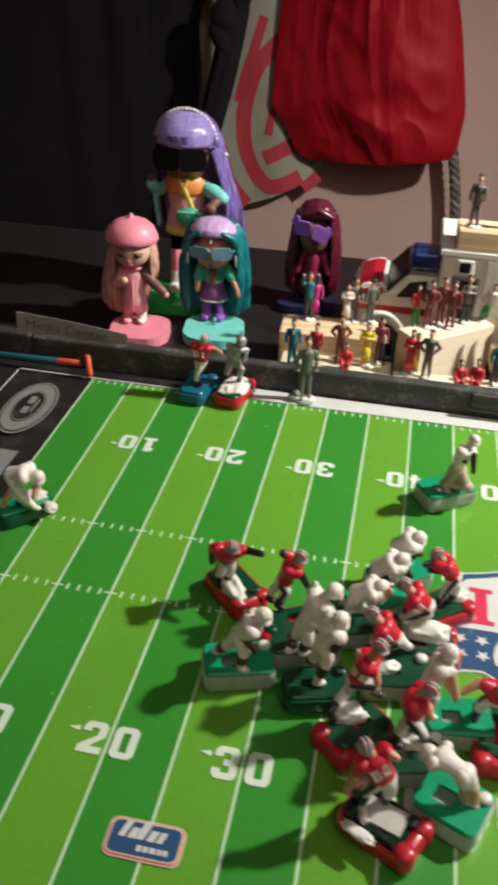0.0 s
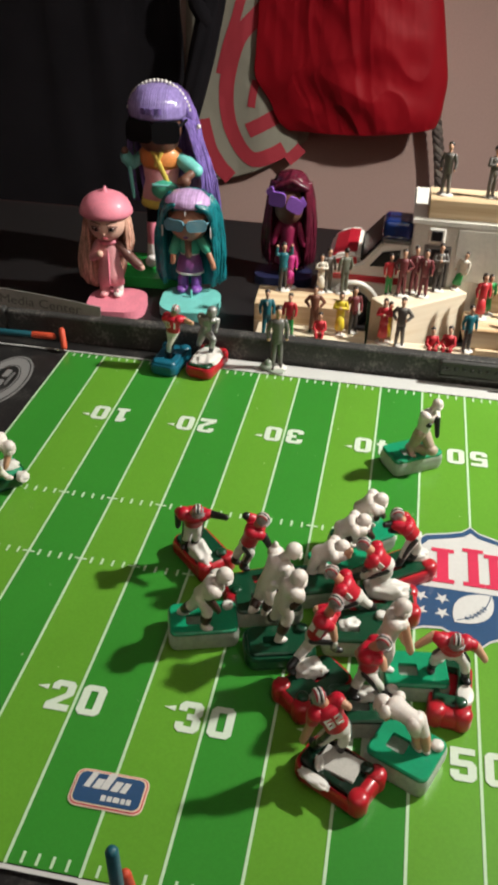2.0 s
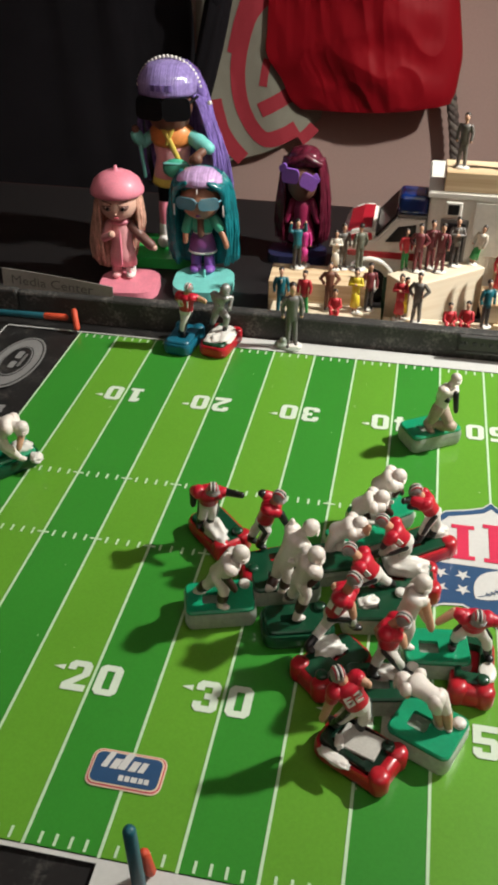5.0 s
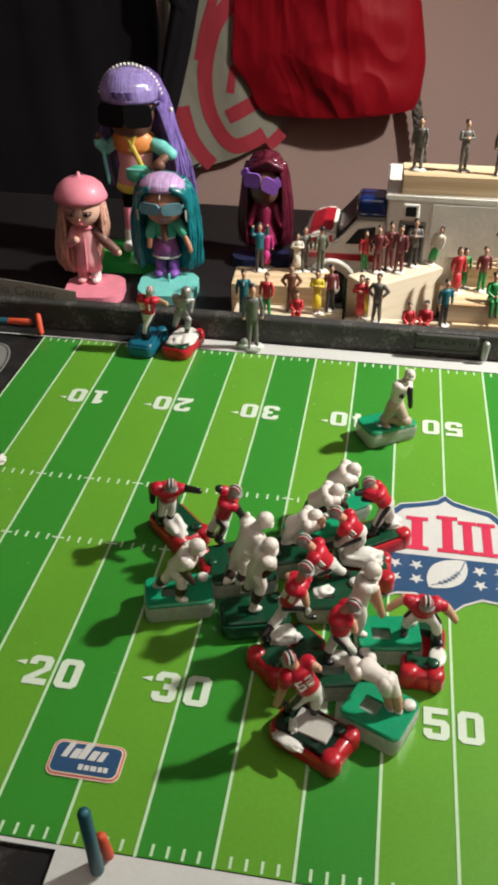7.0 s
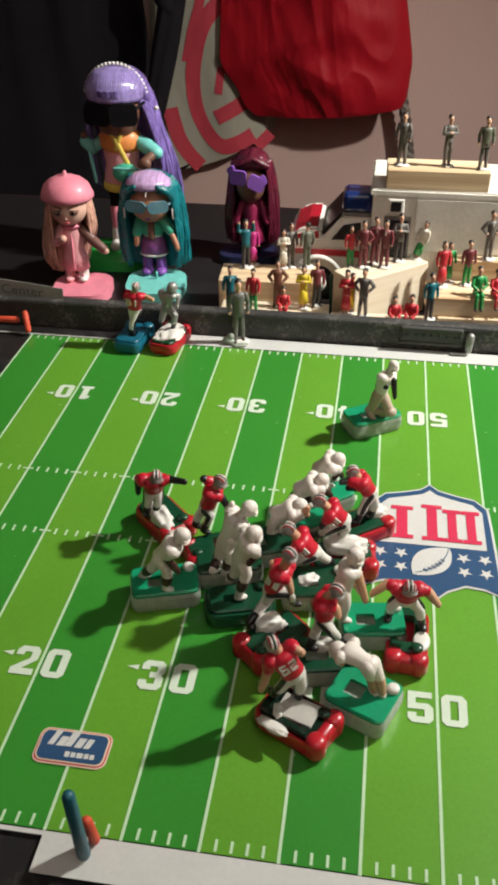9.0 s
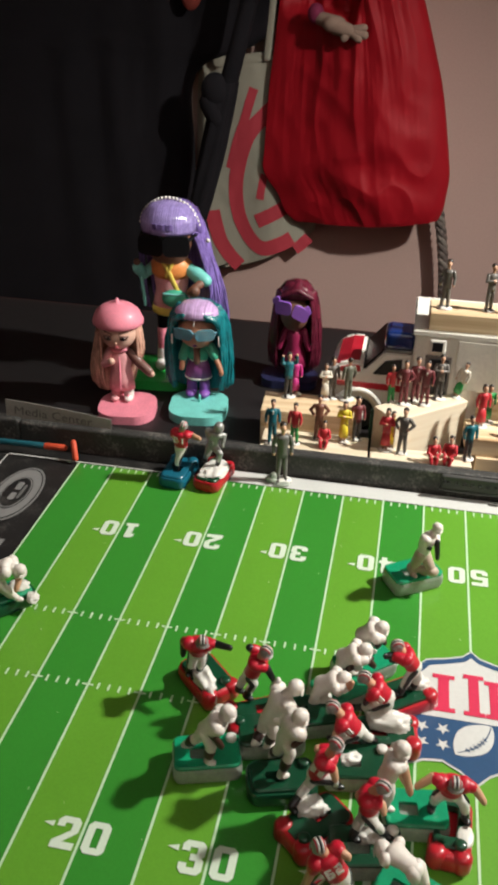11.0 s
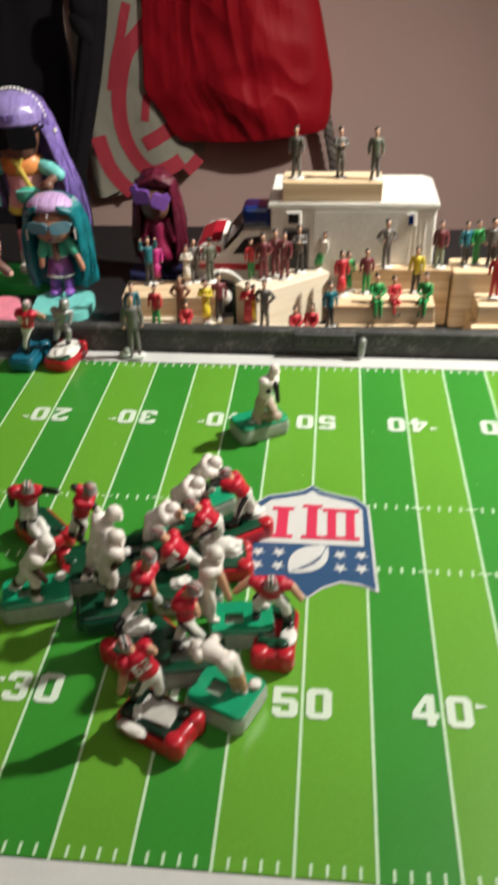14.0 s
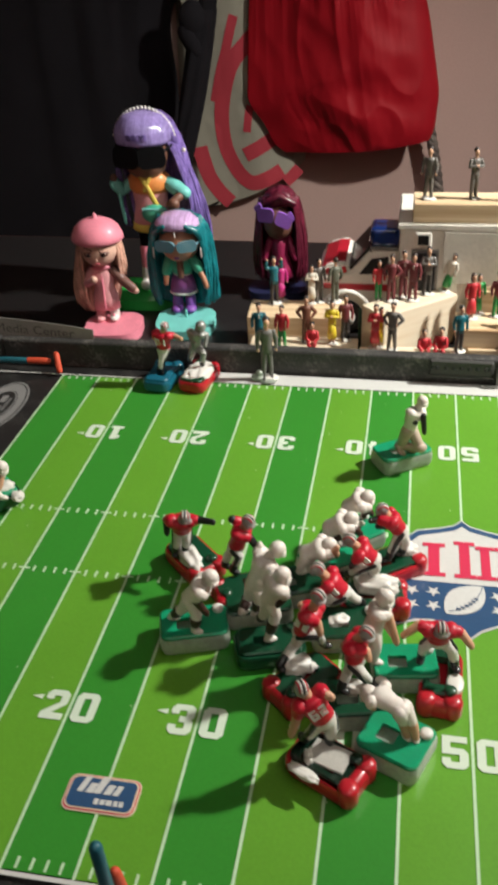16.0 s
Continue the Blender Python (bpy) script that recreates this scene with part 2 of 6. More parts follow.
# ---- the game board ----
board = thing("game_board", pose(0, 0, TABLE), "tabletop football game board with a green striped metal field", "game board")
B0 = -TABLE         # playing surface above the board's base
bm = bmesh.new()
box(bm, (0.66, 0.372, 0.034), (0, W / 2, 0.0175), 0.002)
part("board_box", bm, "print_black", board, "black board with dusty margins")
for i in range(-10, 10):
    bm = bmesh.new()
    sheet(bm, [(i * U, 0), ((i + 1) * U, 0), ((i + 1) * U, W), (i * U, W)], B0)
    part("turf_band", bm, "turf_light" if (i if i >= 0 else i + 1) % 2 == 0 else "turf_dark", board)
for i in range(-10, 11):
    w = 0.0011
    bm = bmesh.new()
    sheet(bm, [(i * U - w / 2, -0.0004), (i * U + w / 2, -0.0004), (i * U + w / 2, W + 0.0004), (i * U - w / 2, W + 0.0004)], B0 + 0.0002)
    part("yard_line", bm, "print_line", board)
bm = bmesh.new()
for i in range(-50, 50):
    x = i * U / 5
    if i % 5:
        for y0, y1 in ((0.0006, 0.0047), (W - 0.0047, W - 0.0006), (0.1405, 0.1445), (0.1865, 0.1905)):
            sheet(bm, [(x - 0.0005, y0), (x + 0.0005, y0), (x + 0.0005, y1), (x - 0.0005, y1)], B0 + 0.0002)
    else:
        for y in (0.1425, 0.1885):
            sheet(bm, [(x - 0.0028, y - 0.0005), (x + 0.0028, y - 0.0005), (x + 0.0028, y + 0.0005), (x - 0.0028, y + 0.0005)], B0 + 0.0003)
tagged(part("hash_mark", bm, "print_line", board), kind="stuff")
# touchlines, white outside the middle of the field
for y0, y1, x0, x1 in ((-0.0145, -0.0006, -5.0 * U, 0.33), (W + 0.0006, W + 0.0145, -6 * U, 0.33), (-0.0022, -0.0006, -0.306, -5.0 * U), (W + 0.0006, W + 0.0018, -0.306, -6 * U)):
    bm = bmesh.new()
    sheet(bm, [(x0, y0), (x1, y0), (x1, y1), (x0, y1)], B0 + 0.0002)
    part("touchline", bm, "print_white", board)
bm = bmesh.new()
sheet(bm, [(-0.3068, 0), (-0.3058, 0), (-0.3058, W), (-0.3068, W)], B0 + 0.0002)
part("end_line", bm, "print_white", board)
# yard numbers in block numerals, read from either touchline, each split by its line
END_TL, END_BL = [(0, 9.4), (3.4, 9.4), (3.4, 14), (1.8, 14), (0, 12.2)], [(0, 1.8), (1.8, 0), (3.4, 0), (3.4, 4.4), (0, 4.4)]
TOP, FOOT = [(3.4, 11.2), (6.6, 11.2), (6.6, 14), (3.4, 14)], [(3.4, 0), (6.6, 0), (6.6, 2.8), (3.4, 2.8)]
NUMERALS = {
    "0": [[(0, 1.8), (1.8, 0), (3.4, 0), (3.4, 14), (1.8, 14), (0, 12.2)], [(6.6, 0), (8.2, 0), (10, 1.8), (10, 12.2), (8.2, 14), (6.6, 14)], TOP, FOOT],
    "1": [[(3, 0), (7, 0), (7, 14), (3, 14)], [(1, 0), (3, 0), (3, 2.6), (1, 2.6)], [(7, 0), (9, 0), (9, 2.6), (7, 2.6)], [(1, 10), (3, 10), (3, 14), (1, 12)]],
    "2": [END_TL, TOP, [(6.6, 8.2), (10, 7.6), (10, 12.2), (8.2, 14), (6.6, 14)], [(6.6, 8.2), (0, 3), (4.6, 3), (10, 7.6)], [(0, 0), (10, 0), (10, 3), (0, 3)]],
    "3": [END_TL, TOP, [(6.6, 0), (8.2, 0), (10, 1.8), (10, 6), (9, 7), (10, 8), (10, 12.2), (8.2, 14), (6.6, 14)], [(4, 5.7), (6.6, 5.7), (6.6, 8.4), (4, 8.4)], FOOT, END_BL],
    "4": [[(5.4, 0), (8.8, 0), (8.8, 14), (5.4, 14)], [(0, 3), (5.4, 3), (5.4, 5.8), (0, 5.8)], [(8.8, 3), (10.2, 3), (10.2, 5.8), (8.8, 5.8)], [(0, 5.8), (3, 5.8), (5.4, 10.4), (5.4, 14)]],
    "5": [[(0, 11.2), (9.6, 11.2), (9.6, 14), (0, 14)], [(0, 6), (3.2, 6), (3.2, 11.2), (0, 11.2)], [(3.2, 6), (6.6, 6), (6.6, 8.8), (3.2, 8.8)], [(6.6, 0), (8.2, 0), (10, 1.8), (10, 7), (8.2, 8.8), (6.6, 8.8)], FOOT, END_BL],
}
for i in (-8, -6, -4, -2, 0, 2, 4, 6, 8):
    digits = str(50 - 5 * abs(i))
    for side, y in ((1, 0.0665), (-1, W - 0.0665)):
        for k, d in enumerate(digits):
            bm = bmesh.new()
            for piece in NUMERALS[d]:
                sheet(bm, [((px - 5) * 0.00094, (py - 7) * 0.00101) for px, py in piece], 0)
            ob = part("yard_number", bm, "print_number", board)
            ob.matrix_local = pose(i * U + side * (k - 0.5) * 0.0124, y, B0 + 0.0004, rz=0 if side > 0 else 180)
        if i:
            s = -1 if i < 0 else 1
            bm = bmesh.new()
            x0, yy = i * U + s * 0.0122, y + side * 0.003
            sheet(bm, [(x0, yy + 0.0013), (x0, yy - 0.0013), (x0 + s * 0.0046, yy)][:: s], B0 + 0.0004)
            part("number_arrow", bm, "print_number", board)
# the shield at midfield
def shield(k):
    """Half outline of the shield, grown by k, then mirrored."""
    half = [(0.0, 0.203 + k), (0.004, 0.1985 + k), (0.012, 0.1955 + k), (0.0215, 0.193 + k), (0.0265 + k, 0.187), (0.0272 + k, 0.175), (0.0285 + k, 0.14), (0.0292 + k, 0.1285 - k),
            (0.022, 0.1325 - k), (0.014, 0.1335 - k), (0.006, 0.129 - k), (0.0, 0.1225 - k)]
    return half + [(-x, y) for x, y in half[-2:0:-1]]
for nm, k, mtl, z in (("shield_rim", 0.0012, "print_white", 0.0005), ("shield_field", 0.0, "print_blue", 0.0007)):
    bm = bmesh.new()
    sheet(bm, shield(k), B0 + z)
    part(nm, bm, mtl, board)
bm = bmesh.new()
sheet(bm, [(-0.0246, 0.157), (0.0246, 0.157), (0.0243, 0.184), (0.020, 0.1895), (0.0105, 0.1925), (0.0035, 0.195), (0, 0.1985), (-0.0035, 0.195), (-0.0105, 0.1925), (-0.020, 0.1895), (-0.0243, 0.184)], B0 + 0.0009)
part("shield_panel", bm, "print_white", board)
for x, w, h in ((0.0185, 0.0042, 0.0235), (0.0098, 0.0042, 0.0235), (0.0005, 0.0048, 0.026), (-0.0135, 0.0052, 0.0235)):
    bm = bmesh.new()
    y0 = 0.1605
    sheet(bm, [(x - w / 2, y0), (x + w / 2, y0), (x + w / 2, y0 + h), (x - w / 2, y0 + h)], B0 + 0.0011)
    for yy in (y0, y0 + h - 0.0026):
        sheet(bm, [(x - w, yy), (x + w, yy), (x + w, yy + 0.0026), (x - w, yy + 0.0026)], B0 + 0.0012)
    part("shield_bar", bm, "print_red", board)
for sx in (-1, 1):
    for x in (0.0138, 0.0232):
        for y in (0.1415, 0.1505):
            bm = bmesh.new()
            pts = []
            for j in range(10):
                r, a = (0.0035 if j % 2 == 0 else 0.0014), math.pi / 2 + j * math.pi / 5
                pts.append((sx * x + r * math.cos(a), y - r * math.sin(a)))
            sheet(bm, pts, B0 + 0.0009)
            part("star", bm, "print_white", board)
def ball_point(x, y):
    """From the football's own axes to the board: its long axis leans over the shield."""
    ca, sa = math.cos(0.86), math.sin(0.86)
    return x * ca - y * sa - 0.0003, 0.1466 + x * sa + y * ca


bm = bmesh.new()
pts = [(-0.0126 + 0.0252 * j / 16, 0.0078 * (1 - (abs(j / 8 - 1)) ** 1.9) ** 0.86) for j in range(17)]
sheet(bm, [ball_point(x, -y) for x, y in pts] + [ball_point(x, y) for x, y in pts[-2:0:-1]], B0 + 0.0010)
part("shield_ball", bm, "print_white", board)
bm = bmesh.new()
seam = [(-0.0112 + 0.0232 * j / 12, -0.0034 * (1 - (j / 6 - 1) ** 2)) for j in range(13)]
for (xa, ya), (xb, yb) in zip(seam, seam[1:]):
    sheet(bm, [ball_point(xa, ya - 0.00022), ball_point(xb, yb - 0.00022), ball_point(xb, yb + 0.00022), ball_point(xa, ya + 0.00022)], B0 + 0.0012)
for j in range(6):
    x = -0.0068 + 0.0021 * j
    y = -0.0034 * (1 - ((x + 0.0112) / 0.0116 - 1) ** 2)
    sheet(bm, [ball_point(x + dx, y + dy) for dx, dy in ((-0.0003, -0.0012), (0.0003, -0.0012), (0.0003, 0.0012), (-0.0003, 0.0012))], B0 + 0.0014)
part("shield_ball_lace", bm, "print_blue", board)
# the maker's badge by the 25 yard line
for nm, w, h, r, mtl, z in (("badge_rim", 0.0268, 0.0146, 0.0034, "print_cream", 0.0005), ("badge_line", 0.0258, 0.0136, 0.0030, "print_red", 0.0007), ("badge_line", 0.0250, 0.0128, 0.0028, "print_cream", 0.0009), ("badge_field", 0.0238, 0.0117, 0.0024, "print_blue", 0.0011)):
    bm = bmesh.new()
    sheet(bm, rounded(w, h, r, -0.128, 0.0305), B0 + z)
    part(nm, bm, mtl, board)
# its wordmark as plain slanted bars, tall and short, with a row of small ones below
for x, y, w, h, z in ((-0.1352, 0.0335, 0.0022, 0.0064, 0.0013), (-0.1322, 0.0322, 0.0026, 0.0040, 0.0013), (-0.1289, 0.0336, 0.0028, 0.0066, 0.0013), (-0.1256, 0.0322, 0.0027, 0.0040, 0.0013), (-0.1225, 0.0322, 0.0022, 0.0040, 0.0013),
                      (-0.1290, 0.0272, 0.0017, 0.0022, 0.0013), (-0.1268, 0.0272, 0.0017, 0.0020, 0.0013), (-0.1244, 0.0272, 0.0022, 0.0020, 0.0013), (-0.1220, 0.0272, 0.0016, 0.0020, 0.0013), (-0.1200, 0.0272, 0.0016, 0.0020, 0.0013)):
    sl = 0.32 if y > 0.03 else 0.0
    bm = bmesh.new()
    sheet(bm, [(x - w / 2 - sl * h / 2, y - h / 2), (x + w / 2 - sl * h / 2, y - h / 2), (x + w / 2 + sl * h / 2, y + h / 2), (x - w / 2 + sl * h / 2, y + h / 2)], B0 + z)
    part("badge_bar", bm, "print_white", board)
# dust and scuffs that lie on the printed field
rnd = random.Random(11)
bm = bmesh.new()
for _ in range(60):
    x, y = rnd.uniform(-0.28, 0.10), W * rnd.random() ** 0.6
    r, turn, long = rnd.uniform(0.0001, 0.0003), rnd.uniform(0, math.pi), rnd.uniform(1.0, 3.5)
    pts = [(r * long * math.cos(q), r * math.sin(q) * rnd.uniform(0.6, 1.0)) for q in [j * math.pi / 3 for j in range(6)]]
    sheet(bm, [(x + px * math.cos(turn) - py * math.sin(turn), y + px * math.sin(turn) + py * math.cos(turn)) for px, py in pts], B0 + 0.0016)
tagged(part("dust", bm, "print_dust", board), kind="stuff")
# the black rail behind the far touchline
rail = thing("rail", pose(-0.0, W + 0.0205, TABLE), "dusty black rail standing behind the board", "rail")
for x0, x1, lift in ((-0.5, -0.3042, 0.0012), (-0.3036, 0.5, 0.0)):
    bm = bmesh.new()
    box(bm, (x1 - x0, 0.009, 0.053 + lift), ((x0 + x1) / 2, 0, 0.0265 + lift / 2), 0.0018)
    part("rail_section", bm, "rail_black", rail)

# ---- wooden stands ----
M["strip_green"] = mat("strip_green", (0.006, 0.045, 0.022), 0.5, 0.2)
M["strip_yellow"] = mat("strip_yellow", (0.6, 0.42, 0.05), 0.5, 0.2)
def block(name, x0, x1, y0, y1, z0, z1, turn=0.0, material="pine", label="", group="wooden blocks of the stand"):
    """A sawn block; turn rotates it about its front left corner."""
    ob = thing(name, pose(x0, y0, z0, rz=turn), label, "wood block", group)
    bm = bmesh.new()
    box(bm, (x1 - x0, y1 - y0, z1 - z0), ((x1 - x0) / 2, (y1 - y0) / 2, (z1 - z0) / 2), 0.0007)
    part("block_body", bm, material, ob)
    return ob


block("wood_block", 0.013, 0.084, 0.436, 0.4685, TABLE, -0.0206, 3, label="sawn pine block lying on the table, lowest step of the stand")
block("wood_block", 0.005, 0.083, 0.438, 0.470, -0.0203, -0.006, 3, label="sawn pine block, middle step of the stand")
block("wood_block", 0.012, 0.096, 0.4745, 0.4855, TABLE, 0.009, 0, label="tall sawn pine block, top step against the toy ambulance")
block("wood_block", -0.152, -0.079, 0.447, 0.4805, TABLE, -0.006, 3, label="long sawn pine block carrying a row of figures")
block("wood_block", -0.048, 0.022, 0.434, 0.461, TABLE, 0.004, 41, "pine_pale", "pale pine block set askew before the toy ambulance")
block("wood_strip", -0.147, -0.066, 0.4155, 0.4465, TABLE, -0.0212, 2, "pine_pale", "low pale wooden strip at the foot of a block", "wooden strips")
block("wood_strip", -0.064, 0.010, 0.4175, 0.4355, TABLE, -0.0210, 4, "pine_pale", "low pale wooden strip with white card on it", "wooden strips")
block("wood_block", -0.032, 0.042, 0.487, 0.517, 0.0562, 0.0702, 1, label="small pine block lying on the toy ambulance roof")
block("wood_block", 0.0975, 0.175, 0.4695, 0.500, TABLE, 0.009, 1, label="tall sawn pine block at the end of the stand")
block("wood_block", 0.114, 0.19, 0.4435, 0.468, -0.0203, -0.006, 2, label="sawn pine block, middle step at the end of the stand")
block("wood_block", 0.110, 0.19, 0.438, 0.468, TABLE, -0.0206, 2, label="sawn pine block, lowest step at the end of the stand")
gap = thing("plastic_strip", pose(-0.0615, 0.4560, TABLE), "dark green plastic strip standing between the blocks", "strip")
bm = bmesh.new()
box(bm, (0.013, 0.004, 0.036), (0, 0, 0.0182), 0.001, 2)
part("strip_face", bm, "strip_green", gap)
bm = bmesh.new()
box(bm, (0.0016, 0.003, 0.022), (0.0078, -0.001, 0.0112), 0.0005, 1)
part("strip_edge", bm, "strip_yellow", gap, "yellow edge")
card = thing("card_scrap", pose(0.104, 0.428, TABLE + 0.0002, rz=4), "crumpled scrap of white card on the table", "card")
bm = bmesh.new()
for i in range(9):
    box(bm, (0.007, 0.008, 0.003), (-0.012 + 0.003 * i, 0.002 * math.sin(i * 2.1), 0.0016 + 0.0006 * math.sin(i * 1.7)), 0.001, 1, Euler((0.2 * math.sin(i), 0.3 * math.cos(2 * i), i)).to_matrix())
part("card_body", bm, "paper", card)

# ---- electric football pieces ----
M.update({
    "plastic_white": mat("plastic_white", (0.68, 0.65, 0.60), 0.38, 0.1, 120, 900, 0.05, sss=0.05),
    "plastic_cream": mat("plastic_cream", (0.72, 0.655, 0.595), 0.42, 0.1, 120, 900, 0.05, sss=0.05),
    "plastic_red": mat("plastic_red", (0.43, 0.010, 0.020), 0.35, 0.15, 120, 700, 0.03, coat=0.15),
    "jersey_red": mat("jersey_red", (0.50, 0.009, 0.028), 0.4, 0.18, 160, 900, 0.06),
    "plastic_green": mat("plastic_green", (0.006, 0.27, 0.125), 0.3, 0.12, 120, 700, 0.03, coat=0.3),
    "plastic_dark_green": mat("plastic_dark_green", (0.004, 0.050, 0.022), 0.3, 0.15, 120, 700, 0.03, coat=0.3),
    "plastic_black_green": mat("plastic_black_green", (0.004, 0.018, 0.010), 0.22, 0.15, 120, 700, 0.03, coat=0.5),
    "plastic_teal": mat("plastic_teal", (0.008, 0.11, 0.17), 0.3, 0.12, 120, 700, 0.03, coat=0.3),
    "plastic_clear": mat("plastic_clear", (0.60, 0.66, 0.56), 0.36, 0.25, 220, 700, 0.10, coat=0.2, alpha=0.62),
    "paint_black": mat("paint_black", (0.012, 0.011, 0.011), 0.35, 0.2, coat=0.2),
    "paint_brown": mat("paint_brown", (0.045, 0.018, 0.012), 0.4, 0.2, coat=0.2),
    "paint_silver": mat("paint_silver", (0.30, 0.285, 0.275), 0.35, 0.25, 500, 1500, 0.05, metal=0.25),
    "paint_tan": mat("paint_tan", (0.44, 0.34, 0.26), 0.5, 0.2, 200, 900),
    "skin_paint": mat("skin_paint", (0.56, 0.31, 0.19), 0.5, 0.1, 200, 900),
    "card_grey": mat("card_grey", (0.46, 0.44, 0.40), 0.7, 0.12, 120, 900, 0.2),
    "pewter": mat("pewter", (0.32, 0.315, 0.30), 0.4, 0.2, 200, 900, metal=0.5),
})
# per kit: jersey, trousers, helmet, stripe, skin, boots
KITS = {
    "red": ("jersey_red", "plastic_white", "paint_silver", "paint_black", "skin_paint", "paint_black"),
    "white": ("plastic_cream", "plastic_cream", "plastic_cream", "plastic_cream", "skin_paint", "plastic_cream"),
    "bare": ("plastic_cream", "plastic_cream", "plastic_cream", "plastic_cream", "skin_paint", "plastic_cream"),
    "tan": ("plastic_cream", "paint_tan", "plastic_cream", "paint_black", "paint_black", "paint_tan"),
    "silver": ("pewter", "pewter", "pewter", "pewter", "pewter", "paint_black"),
}
J = {}      # the way it faces in degrees, then joints in mm: hip, chest, head, elbow, hand, elbow, hand, knee, knee, foot, foot
J["QB"] = -80, ((-127.0, 151.0, 23.8), (-126.1, 148.0, 31.1), (-123.1, 145.0, 36.3), (-133.1, 149.0, 30.7), (-132.9, 147.0, 24.9), (-118.6, 149.0, 31.9), (-111.5, 147.0, 32.8), (-129.4, 150.0, 18.4), (-124.8, 150.0, 19.6), (-131.0, 150.5, 10.4), (-126.7, 151.2, 10.4))
J["run"] = -15, ((-100.4, 142.0, 24.3), (-97.3, 142.0, 33.5), (-93.9, 141.0, 40.0), (-101.8, 144.0, 37.6), (-99.5, 145.0, 36.5), (-93.1, 139.0, 32.1), (-90.4, 138.0, 28.0), (-98.8, 140.0, 21.0), (-104.5, 144.0, 17.5), (-102.3, 141.1, 10.4), (-106.7, 144.2, 10.4))
J["c"] = 0, ((-112.3, 106.0, 25.6), (-106.9, 106.0, 32.5), (-102.6, 106.0, 38.9), (-108.5, 109.0, 33.9), (-106.0, 110.0, 30.3), (-109.6, 103.0, 28.2), (-105.3, 103.0, 21.4), (-116.5, 108.0, 17.4), (-109.6, 104.0, 19.2), (-122.2, 109.0, 10.4), (-110.9, 102.9, 10.4))
J["d1"] = 40, ((-88.2, 119.0, 23.3), (-83.3, 119.0, 37.8), (-77.4, 119.0, 45.2), (-86.8, 122.0, 37.8), (-86.0, 123.0, 41.9), (-79.0, 117.0, 35.4), (-75.9, 118.0, 31.9), (-91.5, 121.0, 13.6), (-85.9, 117.0, 18.2), (-93.5, 115.8, 10.4), (-88.2, 116.0, 10.4))
J["d2"] = 25, ((-79.4, 105.0, 29.8), (-75.9, 105.0, 38.7), (-73.8, 105.0, 44.5), (-81.7, 108.0, 35.1), (-83.7, 108.0, 35.1), (-72.9, 103.0, 34.4), (-75.2, 101.0, 31.8), (-82.1, 108.0, 19.1), (-76.8, 103.0, 24.1), (-85.5, 111.7, 10.4), (-80.2, 102.2, 10.4))
J["e1"] = 20, ((-54.2, 180.0, 21.3), (-48.7, 180.0, 26.0), (-44.7, 180.0, 29.1), (-44.8, 177.0, 24.8), (-46.5, 176.0, 20.7), (-46.4, 183.0, 20.7), (-43.5, 183.0, 17.0), (-55.9, 178.0, 17.3), (-52.4, 182.0, 16.0), (-53.5, 179.4, 10.4), (-49.9, 181.7, 10.4))
J["e2"] = 18, ((-61.8, 167.0, 18.4), (-55.8, 167.0, 22.5), (-51.1, 167.0, 26.0), (-50.4, 164.0, 22.3), (-47.6, 164.0, 19.4), (-51.2, 170.0, 19.4), (-49.0, 170.0, 17.7), (-62.9, 165.0, 14.5), (-59.6, 169.0, 13.1), (-60.6, 163.9, 10.4), (-57.1, 166.1, 10.4))
J["e3"] = 15, ((-69.7, 146.0, 20.0), (-63.1, 146.0, 23.9), (-59.1, 146.0, 27.0), (-58.2, 143.0, 24.2), (-56.4, 143.0, 27.0), (-59.6, 149.0, 20.6), (-57.0, 149.0, 19.3), (-71.3, 144.0, 16.6), (-68.2, 148.0, 14.0), (-72.7, 144.5, 10.4), (-68.4, 146.0, 10.4))
J["f"] = 195, ((-29.8, 161.0, 25.2), (-34.3, 161.0, 31.3), (-38.5, 161.0, 36.4), (-40.2, 158.0, 32.8), (-42.6, 157.0, 32.7), (-35.4, 164.0, 24.9), (-39.6, 164.0, 24.4), (-31.8, 158.0, 20.5), (-27.2, 163.0, 17.7), (-34.4, 157.8, 10.4), (-28.5, 162.8, 10.4))
J["g"] = 170, ((-40.5, 141.0, 23.9), (-45.9, 141.0, 28.8), (-51.3, 141.0, 34.3), (-48.1, 138.0, 25.4), (-49.4, 137.0, 23.5), (-45.5, 144.0, 30.1), (-48.8, 145.0, 27.6), (-45.9, 138.0, 20.6), (-39.2, 143.0, 17.9), (-52.2, 144.9, 10.4), (-42.2, 144.3, 10.4))
J["h1"] = 170, ((-51.9, 125.0, 18.6), (-57.4, 125.0, 24.7), (-62.8, 125.0, 30.8), (-59.3, 122.0, 20.9), (-60.5, 121.0, 19.1), (-56.4, 128.0, 26.6), (-59.7, 129.0, 25.2), (-55.3, 122.0, 16.4), (-47.5, 127.0, 14.2), (-60.6, 125.4, 10.4), (-44.0, 128.2, 10.4))
J["h2"] = -25, ((-65.4, 95.0, 24.0), (-61.8, 95.0, 34.8), (-58.8, 93.0, 45.6), (-65.6, 98.0, 34.9), (-63.0, 99.0, 30.8), (-59.2, 92.0, 32.8), (-57.9, 91.0, 28.7), (-59.0, 93.0, 25.2), (-68.5, 97.0, 14.6), (-57.7, 102.2, 10.4), (-73.5, 88.6, 10.4))
